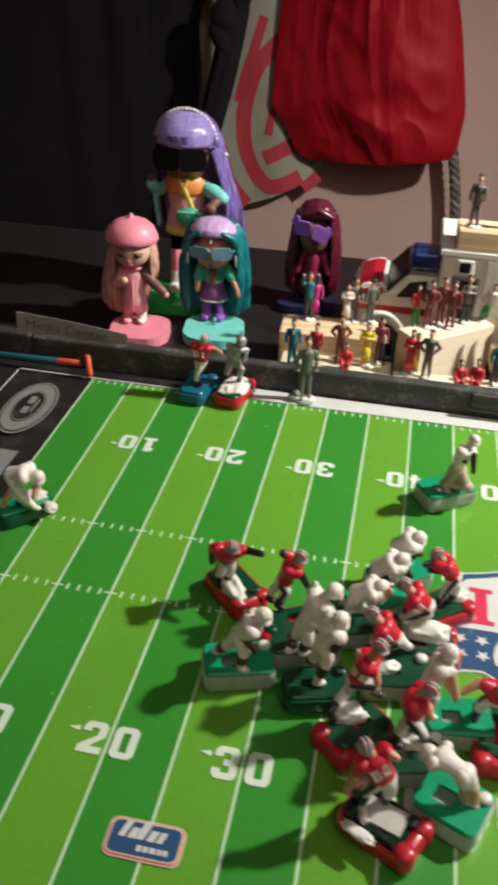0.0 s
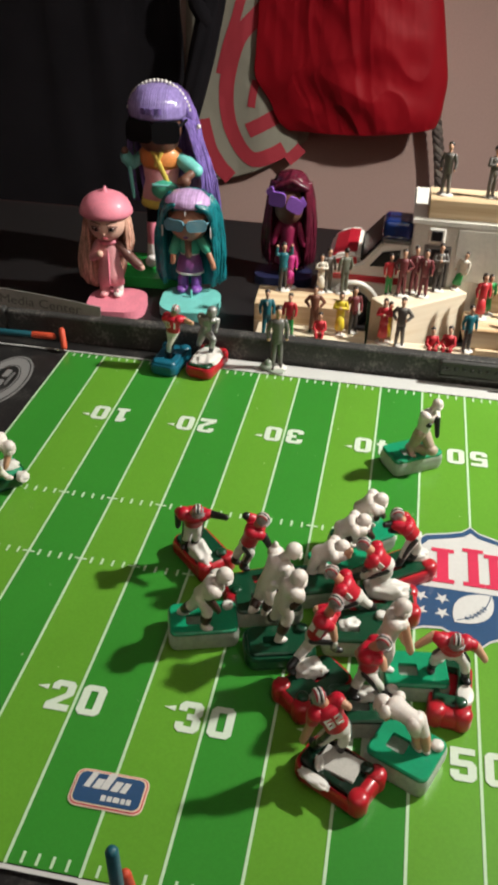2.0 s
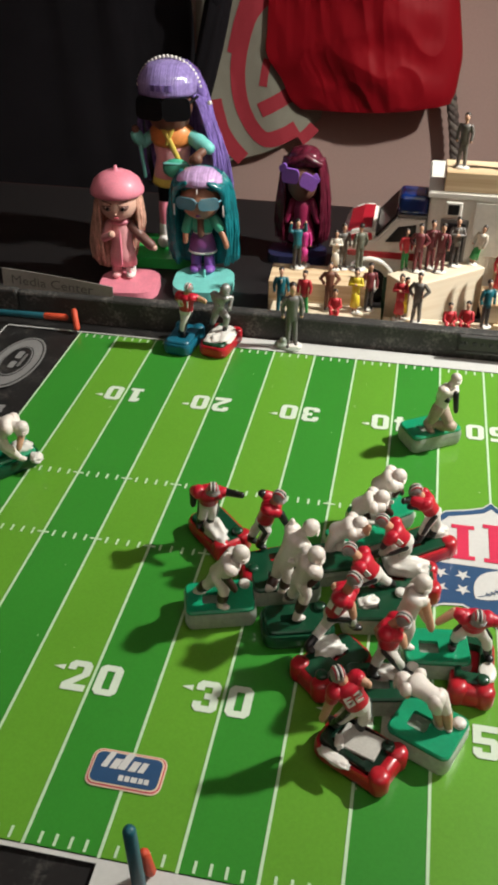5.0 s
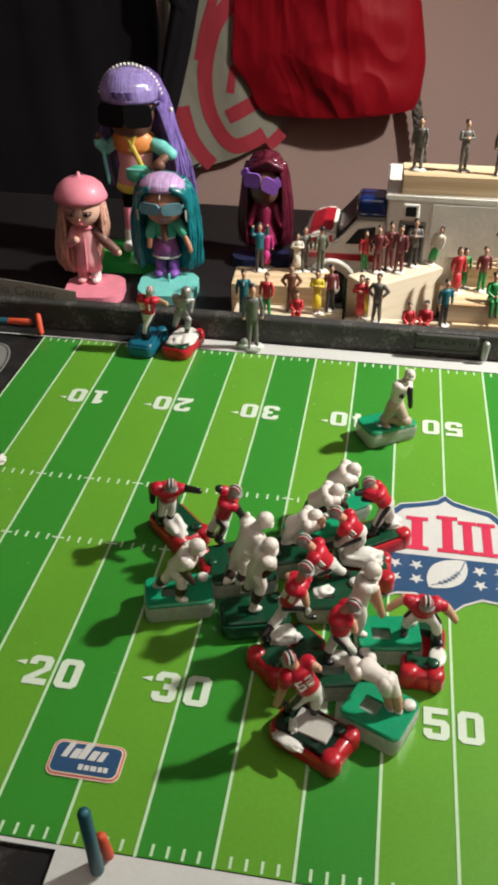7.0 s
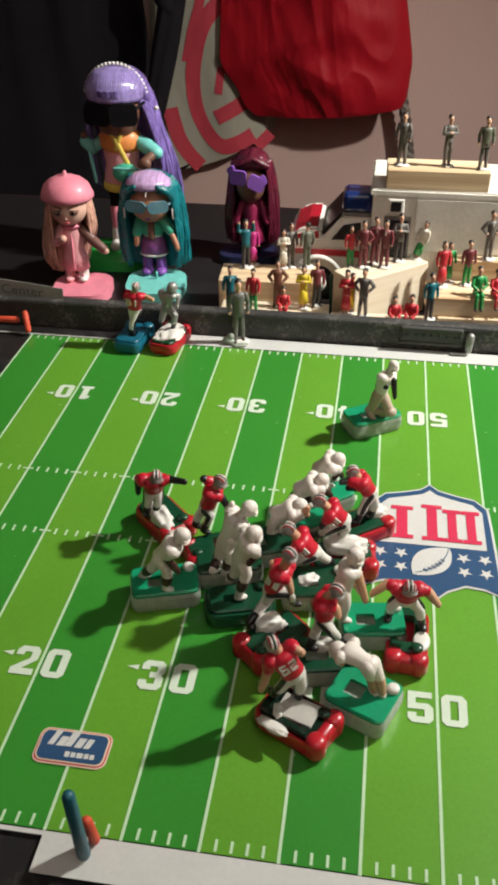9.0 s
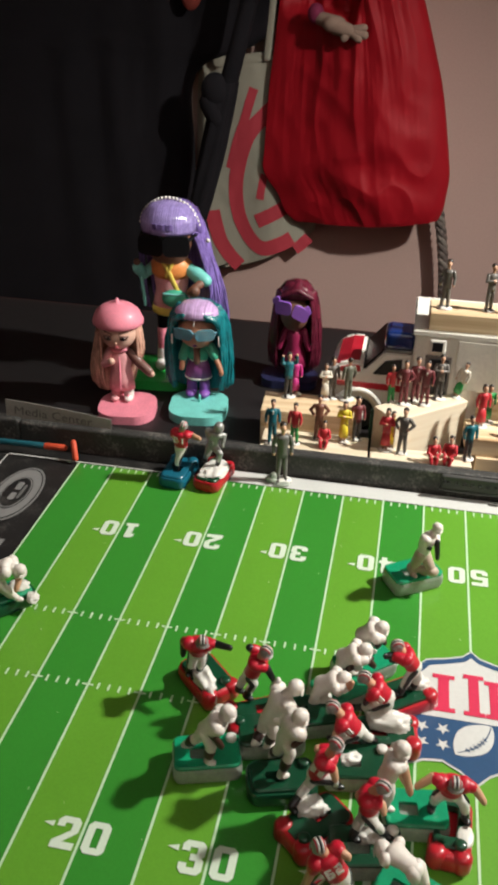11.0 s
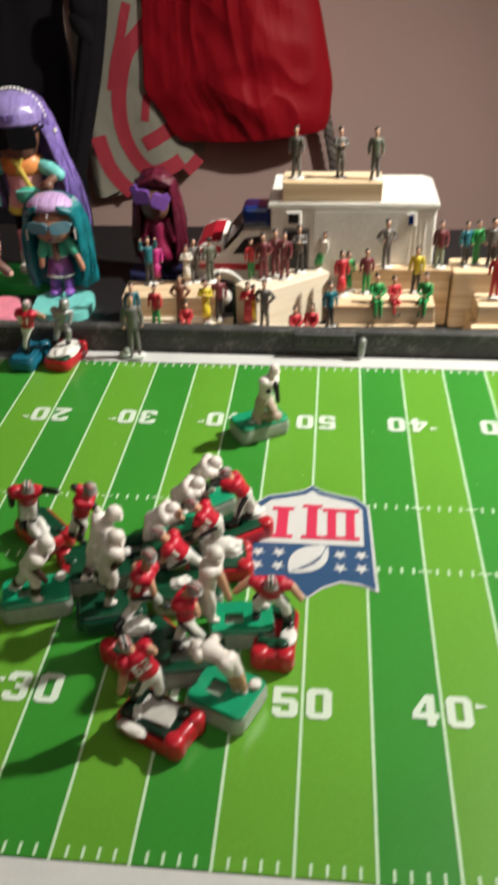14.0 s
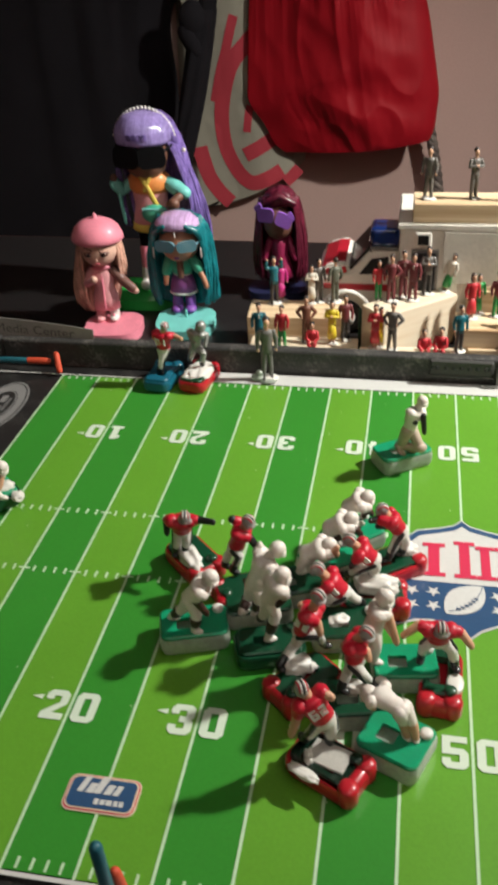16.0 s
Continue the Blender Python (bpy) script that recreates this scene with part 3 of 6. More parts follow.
J["w3"] = -10, ((-38.4, 97.0, 28.3), (-36.1, 97.0, 38.2), (-34.2, 97.0, 45.1), (-33.1, 94.0, 38.1), (-29.4, 93.0, 26.0), (-35.3, 100.0, 31.3), (-31.1, 100.0, 22.9), (-36.9, 95.0, 22.1), (-38.2, 99.0, 19.6), (-37.4, 96.4, 10.4), (-39.4, 99.1, 10.4))
J["i"] = -20, ((-44.2, 82.0, 25.9), (-44.1, 82.0, 34.8), (-40.0, 81.0, 41.2), (-48.2, 85.0, 29.3), (-46.6, 85.0, 24.1), (-40.2, 79.0, 34.0), (-39.1, 78.0, 31.7), (-41.4, 79.0, 22.4), (-46.6, 84.0, 17.2), (-37.1, 83.8, 10.4), (-48.9, 80.7, 10.4))
J["j"] = -85, ((-14.0, 98.0, 24.1), (-13.8, 97.0, 30.0), (-13.3, 94.0, 33.7), (-21.6, 97.0, 31.7), (-26.7, 95.0, 27.8), (-5.9, 97.0, 29.8), (-2.1, 95.0, 25.9), (-18.8, 97.0, 21.3), (-8.4, 97.0, 20.0), (-19.4, 100.6, 10.4), (-6.5, 98.0, 10.4))
J["l"] = 115, ((-52.4, 54.0, 25.2), (-57.2, 54.0, 34.2), (-60.5, 54.0, 39.8), (-61.8, 54.0, 25.1), (-64.0, 54.0, 15.5), (-53.0, 55.0, 37.3), (-50.4, 54.0, 36.7), (-56.1, 54.0, 19.0), (-49.8, 54.0, 20.3), (-59.6, 55.8, 10.4), (-50.8, 56.3, 10.4))
J["m"] = 125, ((-26.3, 62.0, 24.9), (-34.4, 67.0, 25.2), (-38.8, 69.0, 23.3), (-37.1, 65.0, 25.2), (-36.5, 63.0, 24.1), (-33.0, 69.0, 21.3), (-32.4, 69.0, 19.0), (-25.7, 62.0, 19.0), (-22.7, 62.0, 19.0), (-23.7, 62.2, 10.4), (-20.9, 61.7, 10.4))
J["lone"] = -35, ((-27.8, 247.0, 24.8), (-25.2, 247.0, 36.1), (-21.9, 247.0, 43.2), (-28.9, 249.0, 29.1), (-24.9, 243.0, 31.8), (-21.3, 245.0, 35.0), (-20.1, 243.0, 26.7), (-21.5, 245.0, 15.5), (-31.5, 249.0, 13.2), (-26.4, 249.2, 10.4), (-31.8, 246.6, 10.4))
J["P81"] = 78, ((-182.5, 326.8, 24.8), (-182.2, 326.8, 34.4), (-180.2, 326.2, 41.4), (-187.6, 326.8, 33.1), (-184.0, 323.8, 31.1), (-175.1, 326.8, 34.4), (-169.8, 323.8, 34.1), (-183.8, 323.9, 17.5), (-183.6, 325.6, 17.8), (-185.2, 325.1, 8.0), (-187.2, 328.5, 8.0))
J["grey"] = -110, ((-163.4, 334.1, 23.5), (-162.6, 334.1, 32.9), (-159.0, 334.1, 38.9), (-166.2, 334.1, 29.8), (-163.1, 331.1, 27.8), (-155.5, 334.1, 32.8), (-156.0, 331.1, 27.3), (-167.1, 333.9, 17.0), (-157.6, 330.3, 21.0), (-169.2, 337.7, 10.0), (-159.5, 330.5, 10.0))
J["leftw"] = 0, ((-241.0, 182.6, 27.8), (-233.5, 182.6, 29.7), (-226.5, 182.6, 28.6), (-228.5, 182.6, 23.3), (-229.1, 179.6, 18.5), (-242.3, 182.6, 17.4), (-246.2, 179.6, 10.3), (-238.5, 179.9, 18.6), (-236.1, 179.3, 18.6), (-236.1, 183.2, 9.5), (-231.1, 182.0, 9.5))


def loft(bm, at, axis, ax, ay, rows, seg=14):
    """Oval rings strung along an axis from a place. rows: (distance, half width, half depth, material)."""
    rings = [[bm.verts.new(at + axis * d + ax * rx * math.cos(2 * math.pi * i / seg) + ay * ry * math.sin(2 * math.pi * i / seg)) for i in range(seg)] for d, rx, ry, _ in rows]
    faces = [(bm.faces.new(rings[0][::-1]), rows[0][3]), (bm.faces.new(rings[-1]), rows[-1][3])]
    for p, n, row in zip(rings, rings[1:], rows[1:]):
        faces += [(bm.faces.new((p[i], p[(i + 1) % seg], n[(i + 1) % seg], n[i])), row[3]) for i in range(seg)]
    for f, mi in faces:
        f.material_index = mi
        f.smooth = True


STROKES = {"x": (0, 0, 0.0017, 0.0028), "a": (0, 0.00135, 0.0019, 0.0006), "g": (0, 0, 0.0019, 0.0005), "d": (0, -0.00135, 0.0019, 0.0006), "f": (-0.0008, 0.0007, 0.0006, 0.0017), "b": (0.0008, 0.0007, 0.0006, 0.0017), "e": (-0.0008, -0.0007, 0.0006, 0.0017), "c": (0.0008, -0.0007, 0.0006, 0.0017)}
DIGITS = {"8": "abcdefg", "1": "bc", "6": "afgedc", "2": "abged", "-": "x"}


def figurine(kit, pose_of, dark_hands=True, number=""):
    """A small moulded footballer posed by its joints, one mesh with painted areas. Slots: jersey, trousers, helmet, stripe, skin, boots, white, brown."""
    face, joints = pose_of
    hip, chest, head, e1, h1, e2, h2, k1, k2, f1, f2 = [Vector(p) / 1000 for p in joints]
    bm = bmesh.new()
    spine, up = (chest - hip).normalized(), Vector((0, 0, 1))
    ahead = Vector((math.cos(radians(face)), math.sin(radians(face)), 0))
    right = ahead.cross(up)
    right = (right - spine * right.dot(spine)).normalized()
    front = spine.cross(right)
    plain = kit in ("white", "bare")
    red = kit == "red"
    b = {"white": 1.46, "bare": 1.14, "tan": 1.30, "silver": 1.15}.get(kit, 1.42)
    g = {"white": 1.30, "tan": 1.40}.get(kit, 1.16)
    trunk = (chest - hip).length
    # legs, boots and the stripe down the trousers
    sides = (1, -1) if (k1 - k2).dot(right) > 0 else (-1, 1)
    for s, k, f in zip(sides, (k1, k2), (f1, f2)):
        top = hip + right * s * 0.0016
        limb(bm, top, k, 0.0025 * g, 0.0018 * g, 1)
        low = f + Vector((0, 0, 0.0010))
        limb(bm, k, k.lerp(low, 0.5), 0.0018 * g, 0.0017 * g, 4 if kit == "bare" else 1)
        limb(bm, k.lerp(low, 0.4), low, 0.00165 * g, 0.0012 * g, 4 if kit == "bare" else 1 if plain else 6 if red else 5)
        if red:
            limb(bm, k.lerp(low, 0.62), low, 0.0019, 0.0017, 5)
        if plain and dark_hands:
            limb(bm, k.lerp(low, 0.36), k.lerp(low, 0.62), 0.0025, 0.0023, 7, 9)
        toe = (ahead + Vector((f.x - hip.x, f.y - hip.y, 0)) * 40).normalized()
        turn = Euler((0, 0, math.atan2(toe.y, toe.x))).to_matrix()
        ball(bm, f + toe * 0.0010 + Vector((0, 0, 0.0004)), (0.0029, 0.0017, 0.0013), 5, turn, 12, 7)
        ball(bm, f + Vector((0, 0, 0.0010)), (0.0014, 0.0014, 0.0013), 5, None, 10, 6)
        out = right * s
        thigh = (k - top).normalized()
        out = (out - thigh * out.dot(thigh)).normalized()
        if red:
            limb(bm, top + out * 0.0018, k + out * 0.0014, 0.0015, 0.0012, 3, 8)
            limb(bm, k + out * 0.0014, k.lerp(low, 0.5) + out * 0.0012, 0.0012, 0.0011, 3, 8)
    # trunk: trousers to the waist, jersey over the shoulder pads
    loft(bm, hip, spine, right * b, front * b, [(-0.0027, 0.0009, 0.0009, 1), (-0.0020, 0.0022, 0.0021, 1), (-0.0006, 0.0030, 0.0027, 1), (0.0010, 0.0030, 0.0025, 1), (0.0014, 0.0031, 0.0026, 0),
         (trunk * 0.45, 0.0030, 0.0025, 0), (trunk * 0.72, 0.0036, 0.0029, 0), (trunk * 0.92, 0.0041, 0.0031, 0), (trunk + 0.0006, 0.0040, 0.0029, 0), (trunk + 0.0016, 0.0030, 0.0024, 0), (trunk + 0.0022, 0.0015, 0.0015, 0)], 18)
    if kit == "tan":
        for k in (k1, k2):
            ball(bm, k, (0.0036, 0.0033, 0.0030), 1, None, 12, 8)
        limb(bm, k1 + Vector((0, 0.001, -0.0004)), k1.lerp(k2, 0.9), 0.0022, 0.0026, 1, 9)
    # arms
    neck = chest + spine * 0.0004
    flip = 1 if (e1 - e2).dot(right) > 0 else -1
    for s, e, h in ((flip, e1, h1), (-flip, e2, h2)):
        sh = neck + right * s * 0.0042
        ball(bm, sh, (0.0022 * b, 0.0025 * b, 0.0019 * b), 0, Matrix((right, front, spine)).transposed(), 14, 9)
        cuff = sh.lerp(e, 0.72)
        limb(bm, sh, cuff, 0.0019 * b, 0.0017 * b, 0, 10)
        if red:
            limb(bm, sh.lerp(e, 0.62), sh.lerp(e, 0.70), 0.00240, 0.00236, 6, 10)
            ball(bm, sh + right * s * 0.0014 + spine * 0.0010, (0.0011, 0.0012, 0.0007), 6, Matrix((right, front, spine)).transposed(), 8, 5)
        dark = s == 1 if dark_hands == "right" else dark_hands
        mi = (7 if plain else 3) if dark else (0 if dark_hands == "right" else 4)
        limb(bm, cuff, e, 0.0014 * b, 0.0013 * b, 0 if plain else mi, 9)
        limb(bm, e, h, 0.0013 * b, 0.0010 * b, mi, 9)
        fore = (h - e).normalized() if (h - e).length > 1e-5 else spine
        ball(bm, h + fore * 0.0004, (0.0012, 0.0014, 0.0015), mi, None, 9, 6)
    limb(bm, chest + spine * 0.001, head, 0.0014 * b, 0.0013 * b, 4 if red else 0, 9)
    # helmet with its jaw flaps, face, guard and stripes
    r = {"red": 0.0027, "tan": 0.0027}.get(kit, 0.0033)
    head = head - (head - chest).normalized() * (0.0010 if plain else 0.0004)
    q = (ahead - up * 0.30 + (head - chest).normalized() * 0.15).normalized()
    side = q.cross(up).normalized()
    crown = side.cross(q)
    axes = Matrix((side, q, crown)).transposed()
    ball(bm, head, (r * 0.95, r * 1.06, r), 2, axes, 18, 12)
    ball(bm, head - crown * r * 0.45 - q * r * 0.05, (r * 0.92, r * 0.90, r * 0.75), 2, axes, 14, 8)
    ball(bm, head + q * r * 0.42 - crown * r * 0.30, (r * 0.66, r * 0.68, r * 0.72), 4 if red else 2, axes, 12, 8)
    if red:
        for off, wide, mi in ((0.0, 0.00034, 3), (0.00075, 0.00036, 6), (-0.00075, 0.00036, 6), (0.0014, 0.00026, 0), (-0.0014, 0.00026, 0)):
            rr = math.sqrt(r * r - off * off) * 1.03
            for i in range(7):
                p0, p1 = [head + side * off + q * rr * math.cos(t) + crown * rr * math.sin(t) for t in (math.pi * (0.16 + 0.84 * i / 7), math.pi * (0.16 + 0.84 * (i + 1) / 7))]
                limb(bm, p0, p1, wide, wide, mi, 5)
        for dz in (-0.62, -0.18):
            for i in range(6):
                p0, p1 = [head + (q * math.cos(t) + side * math.sin(t)) * r * 1.14 + crown * r * dz for t in ((i / 6 - 0.5) * 2.3, ((i + 1) / 6 - 0.5) * 2.3)]
                limb(bm, p0, p1, 0.00028, 0.00028, 2, 5)
    else:
        for dz in (-0.72, -0.30):
            for i in range(6):
                p0, p1 = [head + (q * math.cos(t) + side * math.sin(t)) * r * 1.02 + crown * r * dz for t in ((i / 6 - 0.5) * 2.2, ((i + 1) / 6 - 0.5) * 2.2)]
                limb(bm, p0, p1, 0.00040, 0.00040, 2, 5)
    if number:
        seen = Vector((0.05, -0.78, 0.62))
        n, reach = max(((front, 0.0041), (-front, 0.0041), (right, 0.0054), (-right, 0.0054)), key=lambda c: c[0].dot(seen))
        wide = spine.cross(n).normalized()
        wide = wide if wide.x > 0 else -wide
        c = hip.lerp(chest, 0.70) + n * reach * 0.98
        for k, off in enumerate((-0.00175, 0.00175)):
            for stroke in DIGITS[number[k]]:
                dx, dz, w, h = [1.3 * v for v in STROKES[stroke]]
                box(bm, (w, 0.0006, h), c + wide * (off + dx) + spine * dz, 0, 1, Matrix((wide, wide.cross(spine), spine)).transposed(), 6)
    return bm


def lump(name, x, y, z, size, turn, parent, material="plastic_white", seed=0.0, label="lumpy white padding in the base"):
    """A hand-pressed lump of putty: an oval ball, dented and flat beneath."""
    bm = bmesh.new()
    bmesh.ops.create_uvsphere(bm, u_segments=28, v_segments=16, radius=1.0)
    for v in bm.verts:
        k = 1 + 0.30 * noise.noise(v.co * 2.1 + Vector((seed, 0, 0))) + 0.18 * noise.noise(v.co * 5.0 + Vector((0, seed, 0)))
        c = v.co
        v.co = Vector((math.copysign(abs(c.x) ** 0.8, c.x) * size[0] * k, math.copysign(abs(c.y) ** 0.8, c.y) * size[1] * k, max(-0.35, c.z) * size[2] * (k + 0.25 * noise.noise(c * 2.7 + Vector((0, 0, seed))))))
    bm.transform(parent.matrix_world.inverted() @ pose(x, y, z, rz=turn))
    return part(name, bm, material, parent, label, smooth=True)


def tray(bm, l, w, h, r=0.0048):
    """The open tray of a vibrating base, its wall slightly flared."""
    low, top = rounded(l - 0.0012, w - 0.0012, r), rounded(l, w, r)
    inner, floor = rounded(l - 0.0030, w - 0.0030, r * 0.8), rounded(l - 0.0034, w - 0.0034, r * 0.8)
    rings = [[bm.verts.new((x, y, z)) for x, y in o] for o, z in ((low, 0.0005), (top, h * 0.35), (top, h * 0.8), (rounded(l - 0.0009, w - 0.0009, r), h), (inner, h), (floor, h - 0.0022))]
    n = len(low)
    bm.faces.new(rings[0][::-1])
    bm.faces.new(rings[-1])
    for p, q in zip(rings, rings[1:]):
        for i in range(n):
            bm.faces.new((p[i], p[(i + 1) % n], q[(i + 1) % n], q[i]))
    return bm


def game_piece(x, y, turn, kit, key, tray_material, plate_material, label, insert=False, l=0.029, w=0.0186, dark_hands=False, number=""):
    """A footballer on a vibrating base: tray, plate with its slot, dial, and the moulded figure."""
    at = pose(x, y, 0.0003, rz=turn)
    ob = thing("football_piece", at, label, "game piece", "football pieces")
    bm = bmesh.new()
    tray(bm, l, w, *((0.0084, 0.0030) if tray_material == "plastic_clear" else (0.0072, 0.0048)))
    if tray_material in ("plastic_red", "plastic_teal"):
        ends = [(l / 2 - 0.0030, sy * (w / 2 - 0.0034)) for sy in (-1, 1)]
        for ex, ey in ends:
            lathe(bm, [(0.0032, 0.0006), (0.0038, 0.0020), (0.0038, 0.0078), (0.0031, 0.0092), (0.0012, 0.0096)], 16, 0, (1, 1), (ex, ey, 0))
        limb(bm, (*ends[0], 0.0058), (*ends[1], 0.0058), 0.0030, 0.0030, 0, 12)
    part("base_tray", bm, tray_material, ob, smooth=False)
    # the plate: a sheet with a square window through it
    bm = bmesh.new()
    over = 0.0010 if tray_material == "plastic_clear" else 0.0034      # the green plates cover the rim of the pale trays
    pl, pw = l - over - (0.0030 if insert else 0.0), w - over
    a, b, ia, ib = pl / 2, pw / 2, pl * (0.30 if insert else 0.15), pw * (0.26 if insert else 0.17)
    z0, z1 = (0.0084, 0.0100) if over < 0.002 else (0.0054, 0.0092 if insert else 0.0088)
    shift = 0.0015 if insert else 0.0
    rim, hole = rounded(pl, pw, 0.0030, -shift, 0, 4), rounded(2 * ia, 2 * ib, min(ia, ib) * 0.3, -shift - (0 if insert else 0.003), -0.0010, 4)
    inset = rounded(pl - 0.0012, pw - 0.0012, 0.0026, -shift, 0, 4)
    rings = [[bm.verts.new((px, py, z)) for px, py in o] for o, z in ((rim, z0), (rim, z1 - 0.0006), (inset, z1), (hole, z1), (hole, z0))]
    n = len(rim)
    for p, q in zip(rings, rings[1:] + rings[:1]):
        for i in range(n):
            bm.faces.new((p[i], p[(i + 1) % n], q[(i + 1) % n], q[i]))
    part("base_plate", bm, plate_material, ob)
    bm = bmesh.new()
    lathe(bm, [(0.0020, 0.0), (0.0024, 0.0008), (0.0024, 0.0020), (0.0016, 0.0026)], 14, 0, (1, 1), (a * 0.76, b * 0.55, z1 - 0.0004))
    part("dial", bm, "plastic_white" if tray_material == "plastic_clear" else plate_material, ob)
    if insert == "card":
        bm = bmesh.new()
        box(bm, (l * 0.50, w * 0.52, 0.0012), (0.0, 0.0004, 0.0094), 0.0003, 1, Euler((0.06, -0.05, 0.1)).to_matrix())
        part("card", bm, "card_grey", ob, "pale grey card wedged in the base")
        bm = bmesh.new()
        box(bm, (l * 0.34, 0.0022, 0.0020), (-l * 0.20, -w / 2 + 0.0022, 0.0066), 0.0006, 2)
        part("padding", bm, "plastic_white", ob)
    elif insert == "disc":
        bm = bmesh.new()
        lathe(bm, [(0.0036, 0.0), (0.0042, 0.0006), (0.0042, 0.0014), (0.0034, 0.0019)], 18, 0, (1.25, 0.8), (l * 0.12, w / 2 - 0.0030, 0.0074))
        part("padding", bm, "plastic_white", ob, "white disc under the plate")
    bm = figurine(kit, J[key], dark_hands, number)
    bm.transform(at.inverted())
    part("figurine", bm, [*KITS[kit], "plastic_white", "paint_brown"], ob)
    return ob


RED, WHITE = "red-shirted toy footballer on a ", "plain white toy footballer on a "
ob = game_piece(-0.1234, 0.1536, -45, "red", "QB", "plastic_red", "plastic_dark_green", RED + "red base, arms spread", dark_hands=True)
lump("padding", -0.1246, 0.1500, 0.0092, (0.0108, 0.0042, 0.0040), -52, ob, seed=1.3)
game_piece(-0.0955, 0.1355, 207, "red", "run", "plastic_red", "plastic_dark_green", RED + "red and green base, running", dark_hands=True)
game_piece(-0.1127, 0.1089, 17, "white", "c", "plastic_clear", "plastic_green", WHITE + "green base with pale sides, crouching", dark_hands=True)
game_piece(-0.0885, 0.1265, 16, "white", "d1", "plastic_clear", "plastic_dark_green", WHITE + "green base, standing tall", dark_hands="right")
# its plate is dark green too: the pile's shade put into the colour
game_piece(-0.0800, 0.1045, 16, "white", "d2", "plastic_dark_green", "plastic_dark_green", WHITE + "dark green base, striding", dark_hands="right")
game_piece(-0.0520, 0.1775, 40, "white", "e1", "plastic_clear", "plastic_green", WHITE + "green base, bent forward", dark_hands=True)
game_piece(-0.0600, 0.1590, 38, "white", "e2", "plastic_clear", "plastic_green", WHITE + "green base, bent forward", dark_hands=True)
game_piece(-0.0750, 0.1400, 20, "white", "e3", "plastic_clear", "plastic_dark_green", WHITE + "green base, leaning low")
ob = game_piece(-0.0335, 0.1610, 36, "red", "f", "plastic_red", "plastic_dark_green", RED + "red base, carrying the ball", dark_hands=True)
lump("padding", -0.0262, 0.1670, 0.0092, (0.0050, 0.0040, 0.0036), 20, ob, seed=4.1)
ob = game_piece(-0.0395, 0.1370, 8, "red", "g", "plastic_red", "plastic_dark_green", RED + "red base, bent forward", dark_hands=True, number="--")
lump("padding", -0.0385, 0.1410, 0.0092, (0.0098, 0.0052, 0.0050), -4, ob, seed=2.2)
ob = game_piece(-0.0500, 0.1175, 10, "red", "h1", "plastic_clear", "plastic_dark_green", RED + "green base with pale sides, stretched forward", number="--")
lump("padding", -0.0530, 0.1180, 0.0092, (0.0050, 0.0030, 0.0020), 20, ob, seed=6.0)
ob = game_piece(-0.0635, 0.0868, 228, "red", "h2", "plastic_red", "plastic_dark_green", RED + "red base, lunging", number="--")
lump("padding", -0.0662, 0.0910, 0.0092, (0.0064, 0.0044, 0.0042), 20, ob, seed=7.7)
game_piece(-0.0255, 0.0995, 8, "white", "w3", "plastic_clear", "plastic_green", WHITE + "green base with pale sides, leaning", l=0.026)
ob = game_piece(-0.0435, 0.0790, 12, "red", "i", "plastic_clear", "plastic_dark_green", RED + "grey base, knees bent", dark_hands=False)
lump("padding", -0.0425, 0.0830, 0.0092, (0.0070, 0.0034, 0.0032), -4, ob, seed=8.4)
game_piece(-0.0115, 0.0950, 267, "red", "j", "plastic_red", "plastic_dark_green", RED + "red base, arms held out", "disc", l=0.03, w=0.0165)
ob = game_piece(-0.0505, 0.0508, -27, "red", "l", "plastic_red", "plastic_black_green", RED + "red base, falling forward", "card", number="62")
lump("padding", -0.0585, 0.0436, 0.0088, (0.0058, 0.0022, 0.0012), -27, ob, seed=2.7)
lump("padding", -0.0574, 0.0494, 0.0104, (0.0016, 0.0030, 0.0018), 10, ob, seed=5.9)
game_piece(-0.0276, 0.0628, -24, "bare", "m", "plastic_clear", "plastic_green", WHITE + "green base with pale sides, diving", l=0.0246, w=0.0216)
game_piece(-0.0309, 0.2520, 32, "tan", "lone", "plastic_clear", "plastic_green", "kneeling footballer with a white helmet on a green base", dark_hands=True, l=0.0298)
game_piece(-0.1850, 0.3275, 84, "red", "P81", "plastic_teal", "plastic_teal", RED + "blue base beside the touchline", number="81")
ob = game_piece(-0.1618, 0.3290, 78, "silver", "grey", "plastic_red", "plastic_dark_green", "unpainted grey footballer on a red base with white padding")
lump("padding", -0.1612, 0.3285, 0.0086, (0.0128, 0.0082, 0.0030), 78, ob, seed=3.3, label="ragged white padding over the base")
ob = game_piece(-0.2400, 0.1870, 47, "white", "leftw", "plastic_dark_green", "plastic_green", WHITE + "green base near the goal line")
lump("padding", -0.2245, 0.1866, 0.0080, (0.0030, 0.0042, 0.0020), 30, ob, seed=5.2)
lump("padding", -0.2348, 0.1913, 0.0092, (0.0060, 0.0040, 0.0036), 40, ob, seed=9.1)

